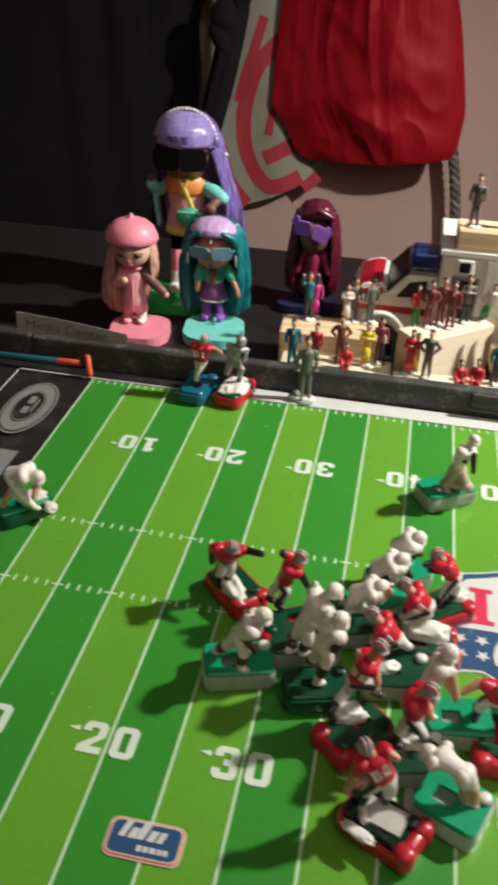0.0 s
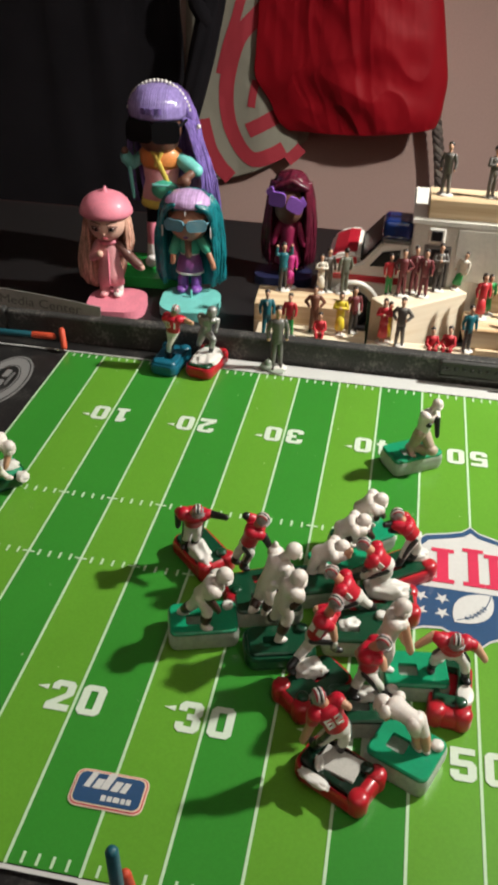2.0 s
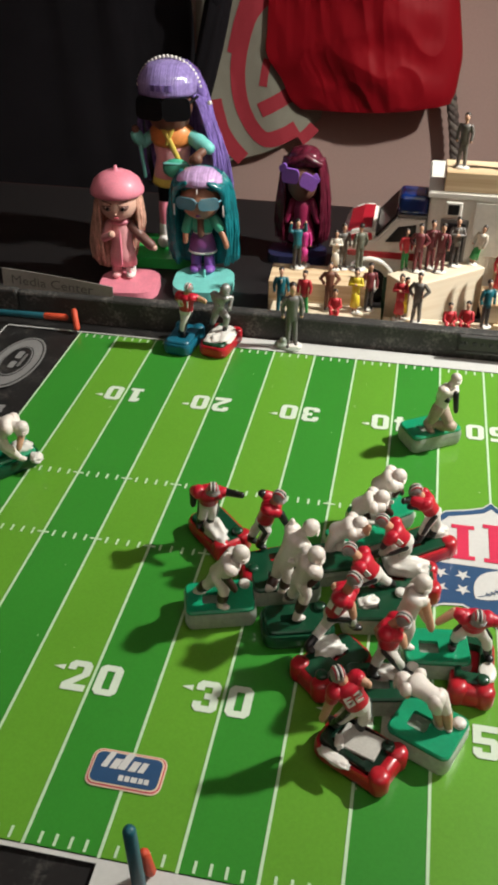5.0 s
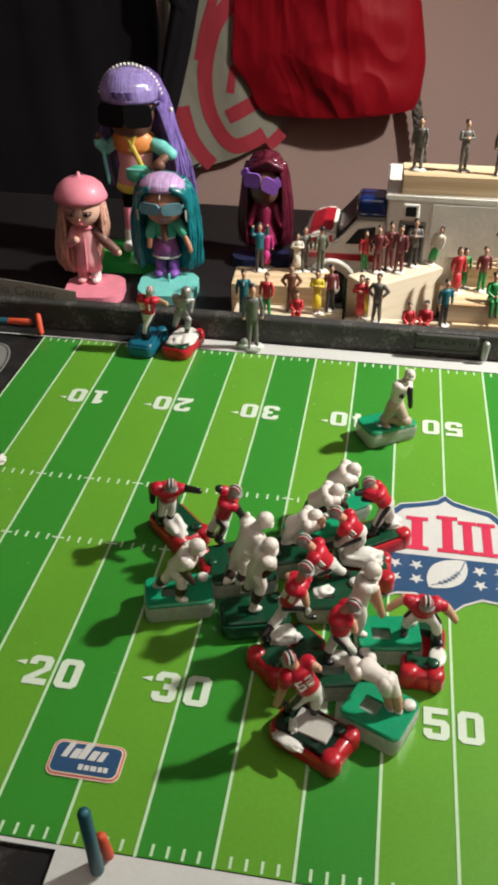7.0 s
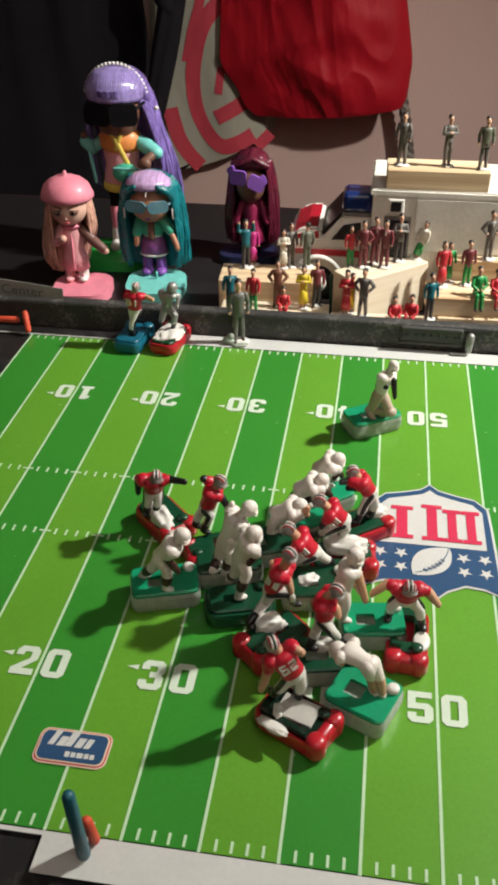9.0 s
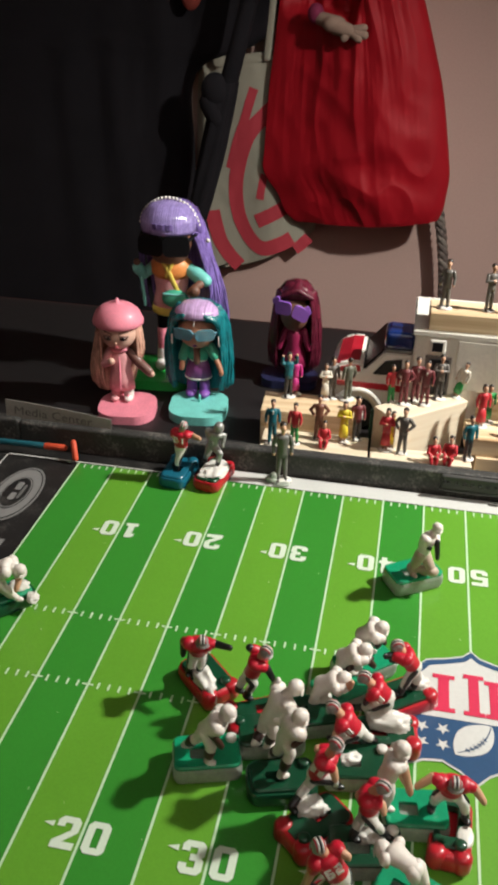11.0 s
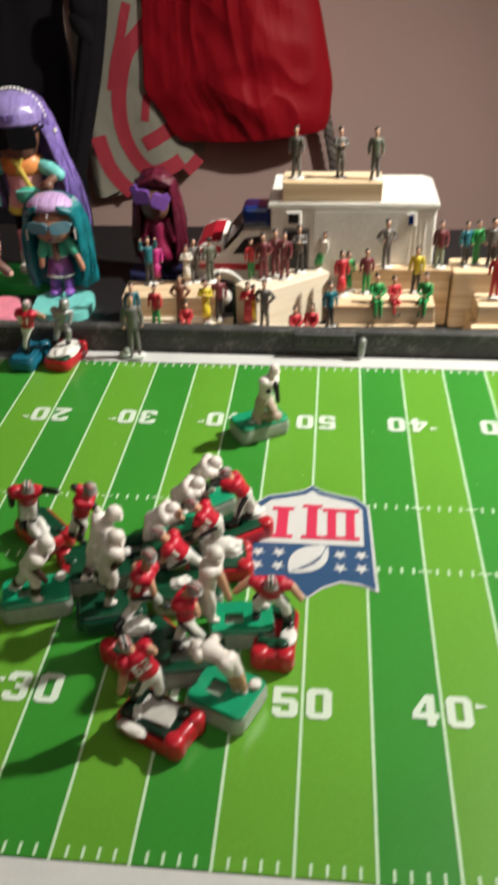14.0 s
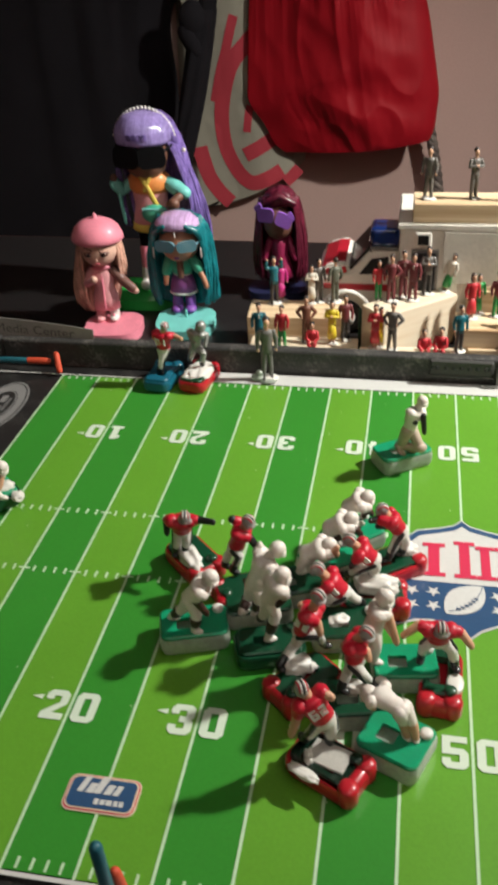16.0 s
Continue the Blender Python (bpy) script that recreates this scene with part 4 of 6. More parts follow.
# ---- onlookers: small painted model figures ----
PAINT = {
    "teal": (0.012, 0.13, 0.16), "green": (0.02, 0.26, 0.06), "red": (0.54, 0.032, 0.042), "brown": (0.19, 0.075, 0.045), "yellow": (0.66, 0.50, 0.03), "maroon": (0.17, 0.035, 0.04),
    "grey": (0.135, 0.121, 0.108), "dark": (0.045, 0.038, 0.035), "cream": (0.6, 0.55, 0.46), "olive": (0.125, 0.130, 0.095), "khaki": (0.30, 0.34, 0.24), "skin": (0.60, 0.34, 0.22), "hair": (0.03, 0.02, 0.016), "magenta": (0.5, 0.03, 0.2), "stone": (0.125, 0.118, 0.106),
}
for k, c in PAINT.items():
    M["model_" + k] = mat("model_" + k, c, 0.45, 0.22, 260, 1400, 0.08, coat=0.1)


def onlooker(x, y, z, top, low, turn=0.0, tall=0.0305, arms="sides", dress=False, seated=False, pad=True, lean=0.0, hair="hair", suit=False):
    """A model railway figure: shoes, legs or skirt, jacket, arms, head and hair in one mesh."""
    s = tall / 0.0305 * (1.26 if seated else 1.20)
    bm = bmesh.new()
    H = 0.0 if seated else 0.0145
    if seated == "floor":
        for sx in (-1, 1):
            limb(bm, (sx * 0.0013, 0.001, 0.0022), (sx * 0.0024, -0.0040, 0.0052), 0.0019, 0.0016, 1, 8)
            limb(bm, (sx * 0.0024, -0.0040, 0.0052), (sx * 0.0016, -0.0052, 0.0012), 0.0015, 0.0012, 1, 8)
        H = 0.0034
    elif seated:
        for sx in (-1, 1):
            limb(bm, (sx * 0.0013, 0.001, 0.0018), (sx * 0.0017, -0.0052, 0.0020), 0.0018, 0.0015, 1, 8)
            limb(bm, (sx * 0.0017, -0.0052, 0.0018), (sx * 0.0017, -0.0062, -0.0058), 0.0014, 0.0011, 1, 8)
            ball(bm, (sx * 0.0017, -0.0072, -0.0063), (0.0010, 0.0019, 0.0008), 2, None, 8, 5)
        H = 0.0022
    elif dress:
        lathe(bm, [(0.0016, 0.0038), (0.0036, 0.0042), (0.0032, 0.0090), (0.0024, 0.0145)], 12, 1, (1.0, 0.75))
        for sx in (-1, 1):
            limb(bm, (sx * 0.0011, 0, 0.005), (sx * 0.0012, 0, 0.0012), 0.0009, 0.0007, 3, 7)
            ball(bm, (sx * 0.0012, -0.0008, 0.0007), (0.0008, 0.0018, 0.0007), 2, None, 8, 5)
    else:
        for sx in (-1, 1):
            limb(bm, (sx * 0.0011, 0, 0.0145), (sx * 0.0016, 0.0003 * sx, 0.0076), 0.0017, 0.0014, 1, 8)
            limb(bm, (sx * 0.0016, 0.0003 * sx, 0.0076), (sx * 0.0020, 0.0008 * sx, 0.0014), 0.0014, 0.0011, 1, 8)
            ball(bm, (sx * 0.0021, -0.0010 + 0.0008 * sx, 0.0008), (0.0010, 0.0021, 0.0008), 2, None, 8, 5)
    rings = [(0.0030, H - 0.0016), (0.0028, H + 0.0016), (0.0027, H + 0.004), (0.0036, H + 0.0078), (0.0030, H + 0.0094), (0.0011, H + 0.0101)]
    lathe(bm, rings, 12, 0, (1.0, 0.62))
    # shirt front and collar
    if suit:
        box(bm, (0.0010, 0.0006, 0.0026), (0, -0.0020, H + 0.0078), 0.0002, 1, None, 4)
    reach = {"sides": ((0.0046, 0.0003, 0.0045), (0.0044, -0.0010, 0.0006)), "hips": ((0.0062, 0.0008, 0.0050), (0.0032, -0.0012, 0.0022)), "crossed": ((0.0046, -0.0012, 0.0052), (0.0004, -0.0030, 0.0058)),
             "wave": ((0.0052, -0.0006, 0.0092), (0.0048, -0.0012, 0.0142)), "lap": ((0.0044, -0.0018, 0.0046), (0.0012, -0.0040, 0.0026))}[arms]
    for sx in (-1, 1):
        e, h = [Vector((sx * p[0], p[1], H + p[2])) for p in reach]
        limb(bm, (sx * 0.0034, 0, H + 0.0086), e, 0.0013, 0.0011, 0, 8)
        limb(bm, e, h, 0.0011, 0.0009, 0, 8)
        ball(bm, h, 0.00095, 3, None, 8, 5)
    limb(bm, (0, 0, H + 0.0098), (0, -0.0002, H + 0.0116), 0.0010, 0.0010, 3, 8)
    ball(bm, (0, -0.0002, H + 0.0133), (0.00155, 0.0018, 0.0021), 3, None, 10, 8)
    ball(bm, (0, 0.0006, H + 0.0145), (0.00185, 0.0019, 0.0016), 2, None, 10, 8)
    if dress:
        ball(bm, (0, 0.0010, H + 0.0126), (0.0020, 0.0013, 0.0026), 2, None, 10, 8)
    if pad and not seated:
        wide = 0.0048 + 0.0022 * noise.noise((x * 300, y * 300, 0.5))
        ball(bm, (0.0004, -0.0003, 0.0003), (wide, wide * 0.75, 0.0010), 5, None, 14, 5)
    bm.transform(Matrix.Rotation(radians(lean), 4, "Y") @ Matrix.Diagonal((0.92 * s, s, s, 1)))
    words = {"sides": "arms at the sides", "hips": "hands on hips", "crossed": "arms folded", "wave": "arms raised", "lap": "hands in the lap"}[arms]
    kind = "seated" if seated else "standing"
    what = f"{kind} {top} painted model figure, {words}" if top == low else f"{kind} model figure in {top} and {low}, {words}"
    ob = part("model_figure", bm, ["model_" + top, "model_" + low, "model_" + hair, "model_skin", "model_cream", "plastic_white"])
    ob.matrix_world = pose(x, y, z + 0.0002, rz=turn)
    return tagged(ob, what, "figurine", "model figures on the stand")


P, A1, B1, C1, C2, R1 = -0.0210, -0.006, 0.004, -0.006, 0.009, 0.0702
onlooker(-0.1385, 0.4240, P, "teal", "teal", 10, arms="sides", pad=True, suit=True)
onlooker(-0.1222, 0.4270, P, "red", "green", -10, 0.0285)
onlooker(-0.1055, 0.4395, P, "brown", "brown", 5, arms="hips")
onlooker(-0.0998, 0.4290, P, "red", "red", 0, 0.026, arms="lap", seated="floor")
onlooker(-0.0862, 0.4380, P, "yellow", "yellow", 0, 0.0285, arms="crossed", dress=True, pad=True)
onlooker(-0.0768, 0.4440, P, "maroon", "dark", 15)
onlooker(-0.0542, 0.4330, P, "red", "red", -5, 0.029, arms="crossed", dress=True)
onlooker(-0.0500, 0.4365, P, "yellow", "yellow", 20, 0.026, dress=True)
onlooker(-0.0418, 0.4310, P, "grey", "grey", -10, 0.0315, arms="hips", pad=True)
onlooker(-0.0188, 0.4235, P, "red", "red", 10, 0.026, arms="lap", seated="floor")
onlooker(-0.0070, 0.4250, P, "red", "red", -15, 0.028, arms="lap", seated="floor")
onlooker(0.0060, 0.4330, P, "teal", "dark", 20, 0.030, pad=True)
onlooker(-0.1347, 0.4740, A1, "teal", "dark", 20, 0.032, arms="wave")
onlooker(-0.1300, 0.4790, A1, "magenta", "magenta", 10, 0.028, dress=True)
onlooker(-0.1058, 0.4765, A1, "cream", "cream", 10, 0.026, arms="crossed", dress=True)
onlooker(-0.1005, 0.4800, A1, "grey", "grey", 30, 0.0295)
onlooker(-0.0880, 0.4800, A1, "olive", "olive", -150, 0.0305, pad=True)
onlooker(-0.0542, 0.4640, B1, "red", "green", 20, 0.026)
onlooker(-0.0448, 0.4630, B1, "maroon", "maroon", 0, 0.030, arms="hips")
onlooker(-0.0362, 0.4700, B1, "maroon", "maroon", 10, suit=True)
onlooker(-0.0290, 0.4650, B1, "maroon", "maroon", -10, suit=True)
onlooker(-0.0185, 0.4780, B1, "grey", "dark", 5, 0.031, arms="crossed", suit=True)
onlooker(-0.0050, 0.4850, B1, "cream", "green", -20, 0.026, dress=True, lean=12)
onlooker(0.0140, 0.4580, C1, "red", "red", 15, 0.0295, dress=True)
onlooker(0.0190, 0.4660, C1, "green", "green", 15, 0.0265, dress=True)
onlooker(0.0325, 0.4640, C1, "maroon", "green", 10, 0.029, pad=True)
onlooker(0.0400, 0.4470, C1, "green", "green", 10, 0.030, arms="lap", seated=True)
onlooker(0.0525, 0.4480, C1, "red", "red", 20, 0.027, arms="lap", seated=True)
onlooker(0.0755, 0.4490, C1, "green", "green", -20, 0.030, arms="lap", seated=True)
onlooker(0.0472, 0.4790, C2, "grey", "grey", 15, 0.031, arms="hips", pad=True, suit=True)
onlooker(0.0695, 0.4660, C1, "yellow", "dark", -10, 0.030, arms="sides", pad=True)
onlooker(0.0868, 0.4800, C2, "maroon", "khaki", -5, 0.030, pad=True)
onlooker(0.1061, 0.4830, C2, "teal", "dark", 20, 0.029, pad=True)
onlooker(0.1145, 0.4860, C2, "green", "green", 25, 0.029, pad=True)
onlooker(0.1251, 0.4828, C2, "grey", "dark", 10, 0.031)
onlooker(0.1325, 0.4835, C2, "cream", "grey", 0, 0.029)
onlooker(0.1395, 0.4810, C2, "cream", "red", -10, 0.029, dress=True)
onlooker(0.1268, 0.4600, C1, "red", "red", -10, 0.030, pad=True)
onlooker(0.1385, 0.4530, C1, "brown", "dark", 5, 0.030)
onlooker(-0.0224, 0.4990, R1, "grey", "grey", -15, 0.0315, pad=True)
onlooker(0.0101, 0.5010, R1, "grey", "grey", 20, 0.0305, arms="crossed", pad=True)
onlooker(0.0358, 0.4970, R1, "olive", "grey", 0, 0.031, arms="sides", pad=True)
onlooker(-0.1185, 0.3395, 0.0005, "stone", "stone", 15, 0.036, pad=True)

# ---- toy ambulance ----
M.update({
    "van_white": mat("van_white", (0.82, 0.785, 0.72), 0.4, 0.1, 60, 700, 0.05, coat=0.15),
    "van_red": mat("van_red", (0.42, 0.015, 0.03), 0.3, 0.12, 80, 700, coat=0.4),
    "van_glass": mat("van_glass", (0.006, 0.006, 0.008), 0.35, 0.1),
    "lens_blue": mat("lens_blue", (0.008, 0.03, 0.16), 0.12, 0.2, 60, 300, coat=0.6, alpha=0.25),
    "van_grey": mat("van_grey", (0.20, 0.185, 0.17), 0.5, 0.15),
    "tyre": mat("tyre", (0.012, 0.012, 0.012), 0.8, 0.2, bump=0.2),
    "tape": mat("tape", (0.72, 0.69, 0.62), 0.25, 0.12, 40, 300, 0.2, coat=0.3),
})
van = thing("toy_ambulance", pose(0, 0, TABLE), "white toy ambulance with red bonnet panels and blue light bar", "toy vehicle")
VX0, VX1, VY0, VY1, VZ = -0.041, 0.083, 0.4875, 0.560, 0.092
bm = bmesh.new()
box(bm, (VX1 - VX0, VY1 - VY0, VZ - 0.014), ((VX0 + VX1) / 2, (VY0 + VY1) / 2, 0.010 + (VZ - 0.014) / 2), 0.002, 3)
part("box_body", bm, "van_white", van)
bm = bmesh.new()
prism(bm, [(VX0 - 0.0015, VY0 - 0.0012), (VX1 + 0.0015, VY0 - 0.0012), (VX1 + 0.0015, VY1 - 0.008), (VX1 - 0.006, VY1 + 0.001), (VX0 - 0.0015, VY1 + 0.001)], VZ - 0.0045, VZ, 0, 0.0012)
part("roof", bm, "van_white", van)
bm = bmesh.new()
for i in range(26):
    box(bm, (0.0012, 0.0006, 0.044), (-0.010 + i * 0.0034, VY0 - 0.0002, 0.058), 0.0002, 1)
tagged(part("side_ribs", bm, "van_white", van), kind="stuff")
bm = bmesh.new()
prism(bm, [(-0.008, VY0 - 0.0016), (0.062, VY0 - 0.0016), (0.062, VY0 - 0.0008), (-0.008, VY0 - 0.0008)], 0.046, 0.0855)
part("tape_strip", bm, "tape", van, "glossy clear tape over the side")
for x, w in ((-0.0235, 0.0125), (0.064, 0.0085)):
    bm = bmesh.new()
    box(bm, (w, 0.0030, 0.0115), (x, VY0 - 0.0004, 0.0795), 0.0012, 2)
    wf = part("window_frame", bm, "van_white", van)
    bm = bmesh.new()
    box(bm, (w - 0.0046, 0.0016, 0.0075), (x, VY0 - 0.0018, 0.0795), 0.0006, 2)
    part("pane", bm, "van_glass" if x < 0 else "lens_blue", wf)
bm = bmesh.new()
box(bm, (0.0200, 0.0016, 0.044), (-0.0215, VY0 - 0.0004, 0.050), 0.0008, 2)
door = part("side_door", bm, "van_grey", van, "grey side door")
bm = bmesh.new()
box(bm, (0.0155, 0.0012, 0.039), (-0.0210, VY0 - 0.0014, 0.050), 0.0006, 2)
part("door_panel", bm, "van_glass", door)
# cab: bonnet, screen, side window, wheel arch
def along(outline, y0, y1, bevel=0.0015):
    """A side outline in x, z drawn across from y0 to y1."""
    b = bmesh.new()
    prism(b, outline, -y1, -y0, 0, 0)
    b.transform(Matrix(((1, 0, 0, 0), (0, 0, -1, 0), (0, 1, 0, 0), (0, 0, 0, 1))))
    bmesh.ops.recalc_face_normals(b, faces=b.faces)
    if bevel:
        bmesh.ops.bevel(b, geom=list(b.edges), offset=bevel, segments=2, affect="EDGES", clamp_overlap=True)
    return b


part("cab", along([(-0.106, 0.012), (-0.106, 0.040), (-0.100, 0.0470), (-0.077, 0.0510), (-0.0625, 0.0685), (-0.0415, 0.0695), (-0.0415, 0.012)], 0.4905, 0.5565), "van_white", van)
hood = part("bonnet", along([(-0.1055, 0.0400), (-0.1035, 0.0480), (-0.0985, 0.0535), (-0.0900, 0.0568), (-0.0800, 0.0570), (-0.0770, 0.0505)], 0.4925, 0.5545, 0.0022), "van_white", van)
part("hood_panel", along([(-0.1010, 0.0490), (-0.0965, 0.0525), (-0.0890, 0.0550), (-0.0810, 0.0552), (-0.0800, 0.0500), (-0.0900, 0.0485)], 0.4917, 0.4930, 0.0003), "van_red", hood, "glossy red panel on the bonnet")
part("hood_panel", along([(-0.1000, 0.0528), (-0.0900, 0.0573), (-0.0815, 0.0576), (-0.0815, 0.0566), (-0.0900, 0.0562), (-0.0995, 0.0518)], 0.4985, 0.5485, 0.0003), "van_red", hood, "glossy red panel on the bonnet")
part("side_window", along([(-0.0705, 0.0500), (-0.0615, 0.0620), (-0.0485, 0.0645), (-0.0480, 0.0510)], 0.4892, 0.4912, 0.0003), "van_glass", van)
part("windscreen", along([(-0.0785, 0.0530), (-0.0640, 0.0700), (-0.0630, 0.0690), (-0.0770, 0.0515)], 0.4945, 0.5525, 0.0002), "van_glass", van)
part("side_stripe", along([(-0.098, 0.0375), (-0.098, 0.0415), (-0.0435, 0.0420), (-0.0435, 0.0365)], 0.4893, 0.4906, 0.0002), "van_red", van, "red stripe along the cab")
bm = bmesh.new()
for i in range(14):
    a0, a1 = math.pi * i / 14, math.pi * (i + 1) / 14
    limb(bm, (-0.080 + 0.0195 * math.cos(a0), 0.4892, 0.014 + 0.0215 * math.sin(a0)), (-0.080 + 0.0195 * math.cos(a1), 0.4892, 0.014 + 0.0215 * math.sin(a1)), 0.0022, 0.0022, 0, 8)
part("wheel_arch", bm, "van_white", van)
for x in (-0.080, 0.055):
    for y in (0.4935, 0.553):
        bm = bmesh.new()
        lathe(bm, [(0.010, -0.0055), (0.0138, -0.005), (0.0142, 0.0), (0.0138, 0.005), (0.010, 0.0055)], 24)
        bm.transform(Matrix.Translation((x, y, 0.0142)) @ Matrix.Rotation(math.pi / 2, 4, "X"))
        wheel = part("wheel", bm, "tyre", van)
        bm = bmesh.new()
        lathe(bm, [(0.0075, -0.006), (0.0082, 0.0), (0.0075, 0.006)], 18)
        bm.transform(Matrix.Translation((x, y, 0.0142)) @ Matrix.Rotation(math.pi / 2, 4, "X"))
        part("hub", bm, "van_white", wheel)
bm = bmesh.new()
box(bm, (0.0230, 0.026, 0.0155), (-0.0520, 0.5030, 0.0785), 0.0042, 4)
bar = part("light_bar", bm, "lens_blue", van, "translucent blue light bar")
bm = bmesh.new()
box(bm, (0.0215, 0.030, 0.003), (-0.0520, 0.5055, 0.0700), 0.0012, 2)
part("light_bar_foot", bm, "van_grey", bar)
bm = bmesh.new()
box(bm, (0.005, 0.062, 0.009), (-0.107, 0.5235, 0.018), 0.002, 2)
part("bumper", bm, "van_grey", van)

# ---- dolls and their stands ----
DOLL = {
    "skin": (0.72, 0.44, 0.34), "dark_skin": (0.16, 0.07, 0.045), "tan_skin": (0.46, 0.20, 0.115), "pink": (0.80, 0.25, 0.33), "rose": (0.74, 0.34, 0.36), "blond": (0.66, 0.37, 0.28), "teal_hair": (0.010, 0.165, 0.19), "lilac": (0.55, 0.36, 0.62), "purple_hair": (0.20, 0.135, 0.40), "fringe": (0.29, 0.22, 0.50),
    "violet": (0.20, 0.07, 0.36), "aqua": (0.18, 0.58, 0.53), "mint": (0.06, 0.42, 0.27), "black": (0.004, 0.004, 0.005), "white": (0.74, 0.70, 0.66), "orange": (0.76, 0.27, 0.07), "yellow": (0.66, 0.52, 0.09), "wine": (0.11, 0.012, 0.028), "grape": (0.26, 0.10, 0.48),
    "magenta": (0.27, 0.012, 0.065), "stand_green": (0.03, 0.50, 0.09), "plum": (0.22, 0.06, 0.22), "glass_blue": (0.30, 0.62, 0.74), "brow_shaded_sleeve": (0.17, 0.075, 0.06), "navy": (0.012, 0.014, 0.05), "lip": (0.5, 0.1, 0.12),
}
for k, c in DOLL.items():
    shiny = k in ("teal_hair", "lilac", "purple_hair", "fringe", "wine", "blond")
    M["doll_" + k] = mat("doll_" + k, c, (0.38 if shiny else 0.62 if k == "black" else 0.5), 0.16, 90, 700, 0.06, coat=0.25 if k.startswith("stand") else 0.0 if k == "black" else 0.1)


def strand_material(name, color, comb=(420, 420, 9), low=0.42, high=1.35):
    """Combed doll hair: streaks that run down, with a soft sheen."""
    m = mat(name, color, 0.22, 0.3, 30, 300, 0.0)
    nt = m.node_tree
    b = nt.nodes["Principled BSDF"]
    co = nt.nodes.new("ShaderNodeTexCoord")
    mp = nt.nodes.new("ShaderNodeMapping")
    mp.inputs["Scale"].default_value = comb
    n = nt.nodes.new("ShaderNodeTexNoise")
    n.inputs["Scale"].default_value, n.inputs["Detail"].default_value = 1.0, 3
    nt.links.new(co.outputs["Object"], mp.inputs["Vector"])
    nt.links.new(mp.outputs["Vector"], n.inputs["Vector"])
    bp = nt.nodes.new("ShaderNodeBump")
    bp.inputs["Strength"].default_value, bp.inputs["Distance"].default_value = 0.8, 0.0007
    nt.links.new(n.outputs["Fac"], bp.inputs["Height"])
    nt.links.new(bp.outputs["Normal"], b.inputs["Normal"])
    tone = nt.nodes.new("ShaderNodeMapRange")
    tone.inputs["From Min"].default_value, tone.inputs["From Max"].default_value = 0.3, 0.7
    tone.inputs["To Min"].default_value, tone.inputs["To Max"].default_value = low, high
    nt.links.new(n.outputs["Fac"], tone.inputs["Value"])
    mul = nt.nodes.new("ShaderNodeVectorMath")
    mul.operation = "SCALE"
    nt.links.new(b.inputs["Base Color"].links[0].from_socket, mul.inputs[0])
    nt.links.new(tone.outputs["Result"], mul.inputs["Scale"])
    nt.links.new(mul.outputs["Vector"], b.inputs["Base Color"])
    b.inputs["Anisotropic"].default_value = 0.6
    return m


M["doll_glass_blue"] = mat("doll_glass_blue", DOLL["glass_blue"], 0.2, 0.1, 90, 700, alpha=0.6)
M["doll_black"].node_tree.nodes["Principled BSDF"].inputs["Specular IOR Level"].default_value = 0.15
for k in ("teal_hair", "lilac", "purple_hair", "fringe", "wine", "blond"):
    M["doll_" + k] = strand_material("doll_" + k, DOLL[k], *(((700, 16, 14), 0.78, 1.15) if k in ("lilac", "fringe") else ((520, 520, 12), 0.65, 1.25) if k == "blond" else ((420, 420, 9), 0.5, 1.3)))


def stand(name, x, y, w, d, material, label, turn=0.0, h=0.0075):
    ob = thing("doll_stand", pose(x, y, TABLE + 0.0002, rz=turn), label, "doll stand", "doll stands")
    bm = bmesh.new()
    prism(bm, rounded(w, d, min(w, d) * 0.36, n=10), 0.0, h, 0, 0.0016)
    part("stand_plate", bm, material, ob)
    bm = bmesh.new()
    limb(bm, (0, 0.004, h), (0, 0.004, h + 0.006), 0.0012, 0.0010, 0, 8)
    part("peg", bm, material, ob)
    return ob


def hair_fall(bm, levels, mi, seg=40, wave=0.05, opening=None):
    """A mass of long hair: oval rings down from the crown. levels: (z, half width, half depth, x shift, y shift). opening: (z, y), below which the hair stays behind y so that the face and dress show."""
    rings = []
    rows = []
    for a, b in zip(levels, levels[1:]):
        rows += [tuple(p + (q - p) * i / 3 for p, q in zip(a, b)) for i in range(3)]
    rows.append(levels[-1])
    for k, (z, w, d, sx, sy) in enumerate(rows):
        ring = []
        for i in range(seg):
            a = 2 * math.pi * i / seg
            r = 1 + wave * math.sin(7 * a + 0.45 * k) + 0.5 * wave * math.sin(13 * a - 0.3 * k) + 0.3 * wave * math.sin(29 * a)
            x, y = sx + w * r * math.cos(a), sy + d * r * math.sin(a)
            if opening and z < opening[0]:
                t = min(1.0, (opening[0] - z) / 0.004)
                y += t * max(0.0, opening[1] + 0.0022 * math.cos(5 * a) - y)
            ring.append(bm.verts.new((x, y, z)))
        rings.append(ring)
    faces = [bm.faces.new(rings[0]), bm.faces.new(rings[-1][::-1])]
    for p, n in zip(rings, rings[1:]):
        faces += [bm.faces.new((p[i], p[(i + 1) % seg], n[(i + 1) % seg], n[i])) for i in range(seg)]
    for f in faces:
        f.material_index = mi
        f.smooth = True


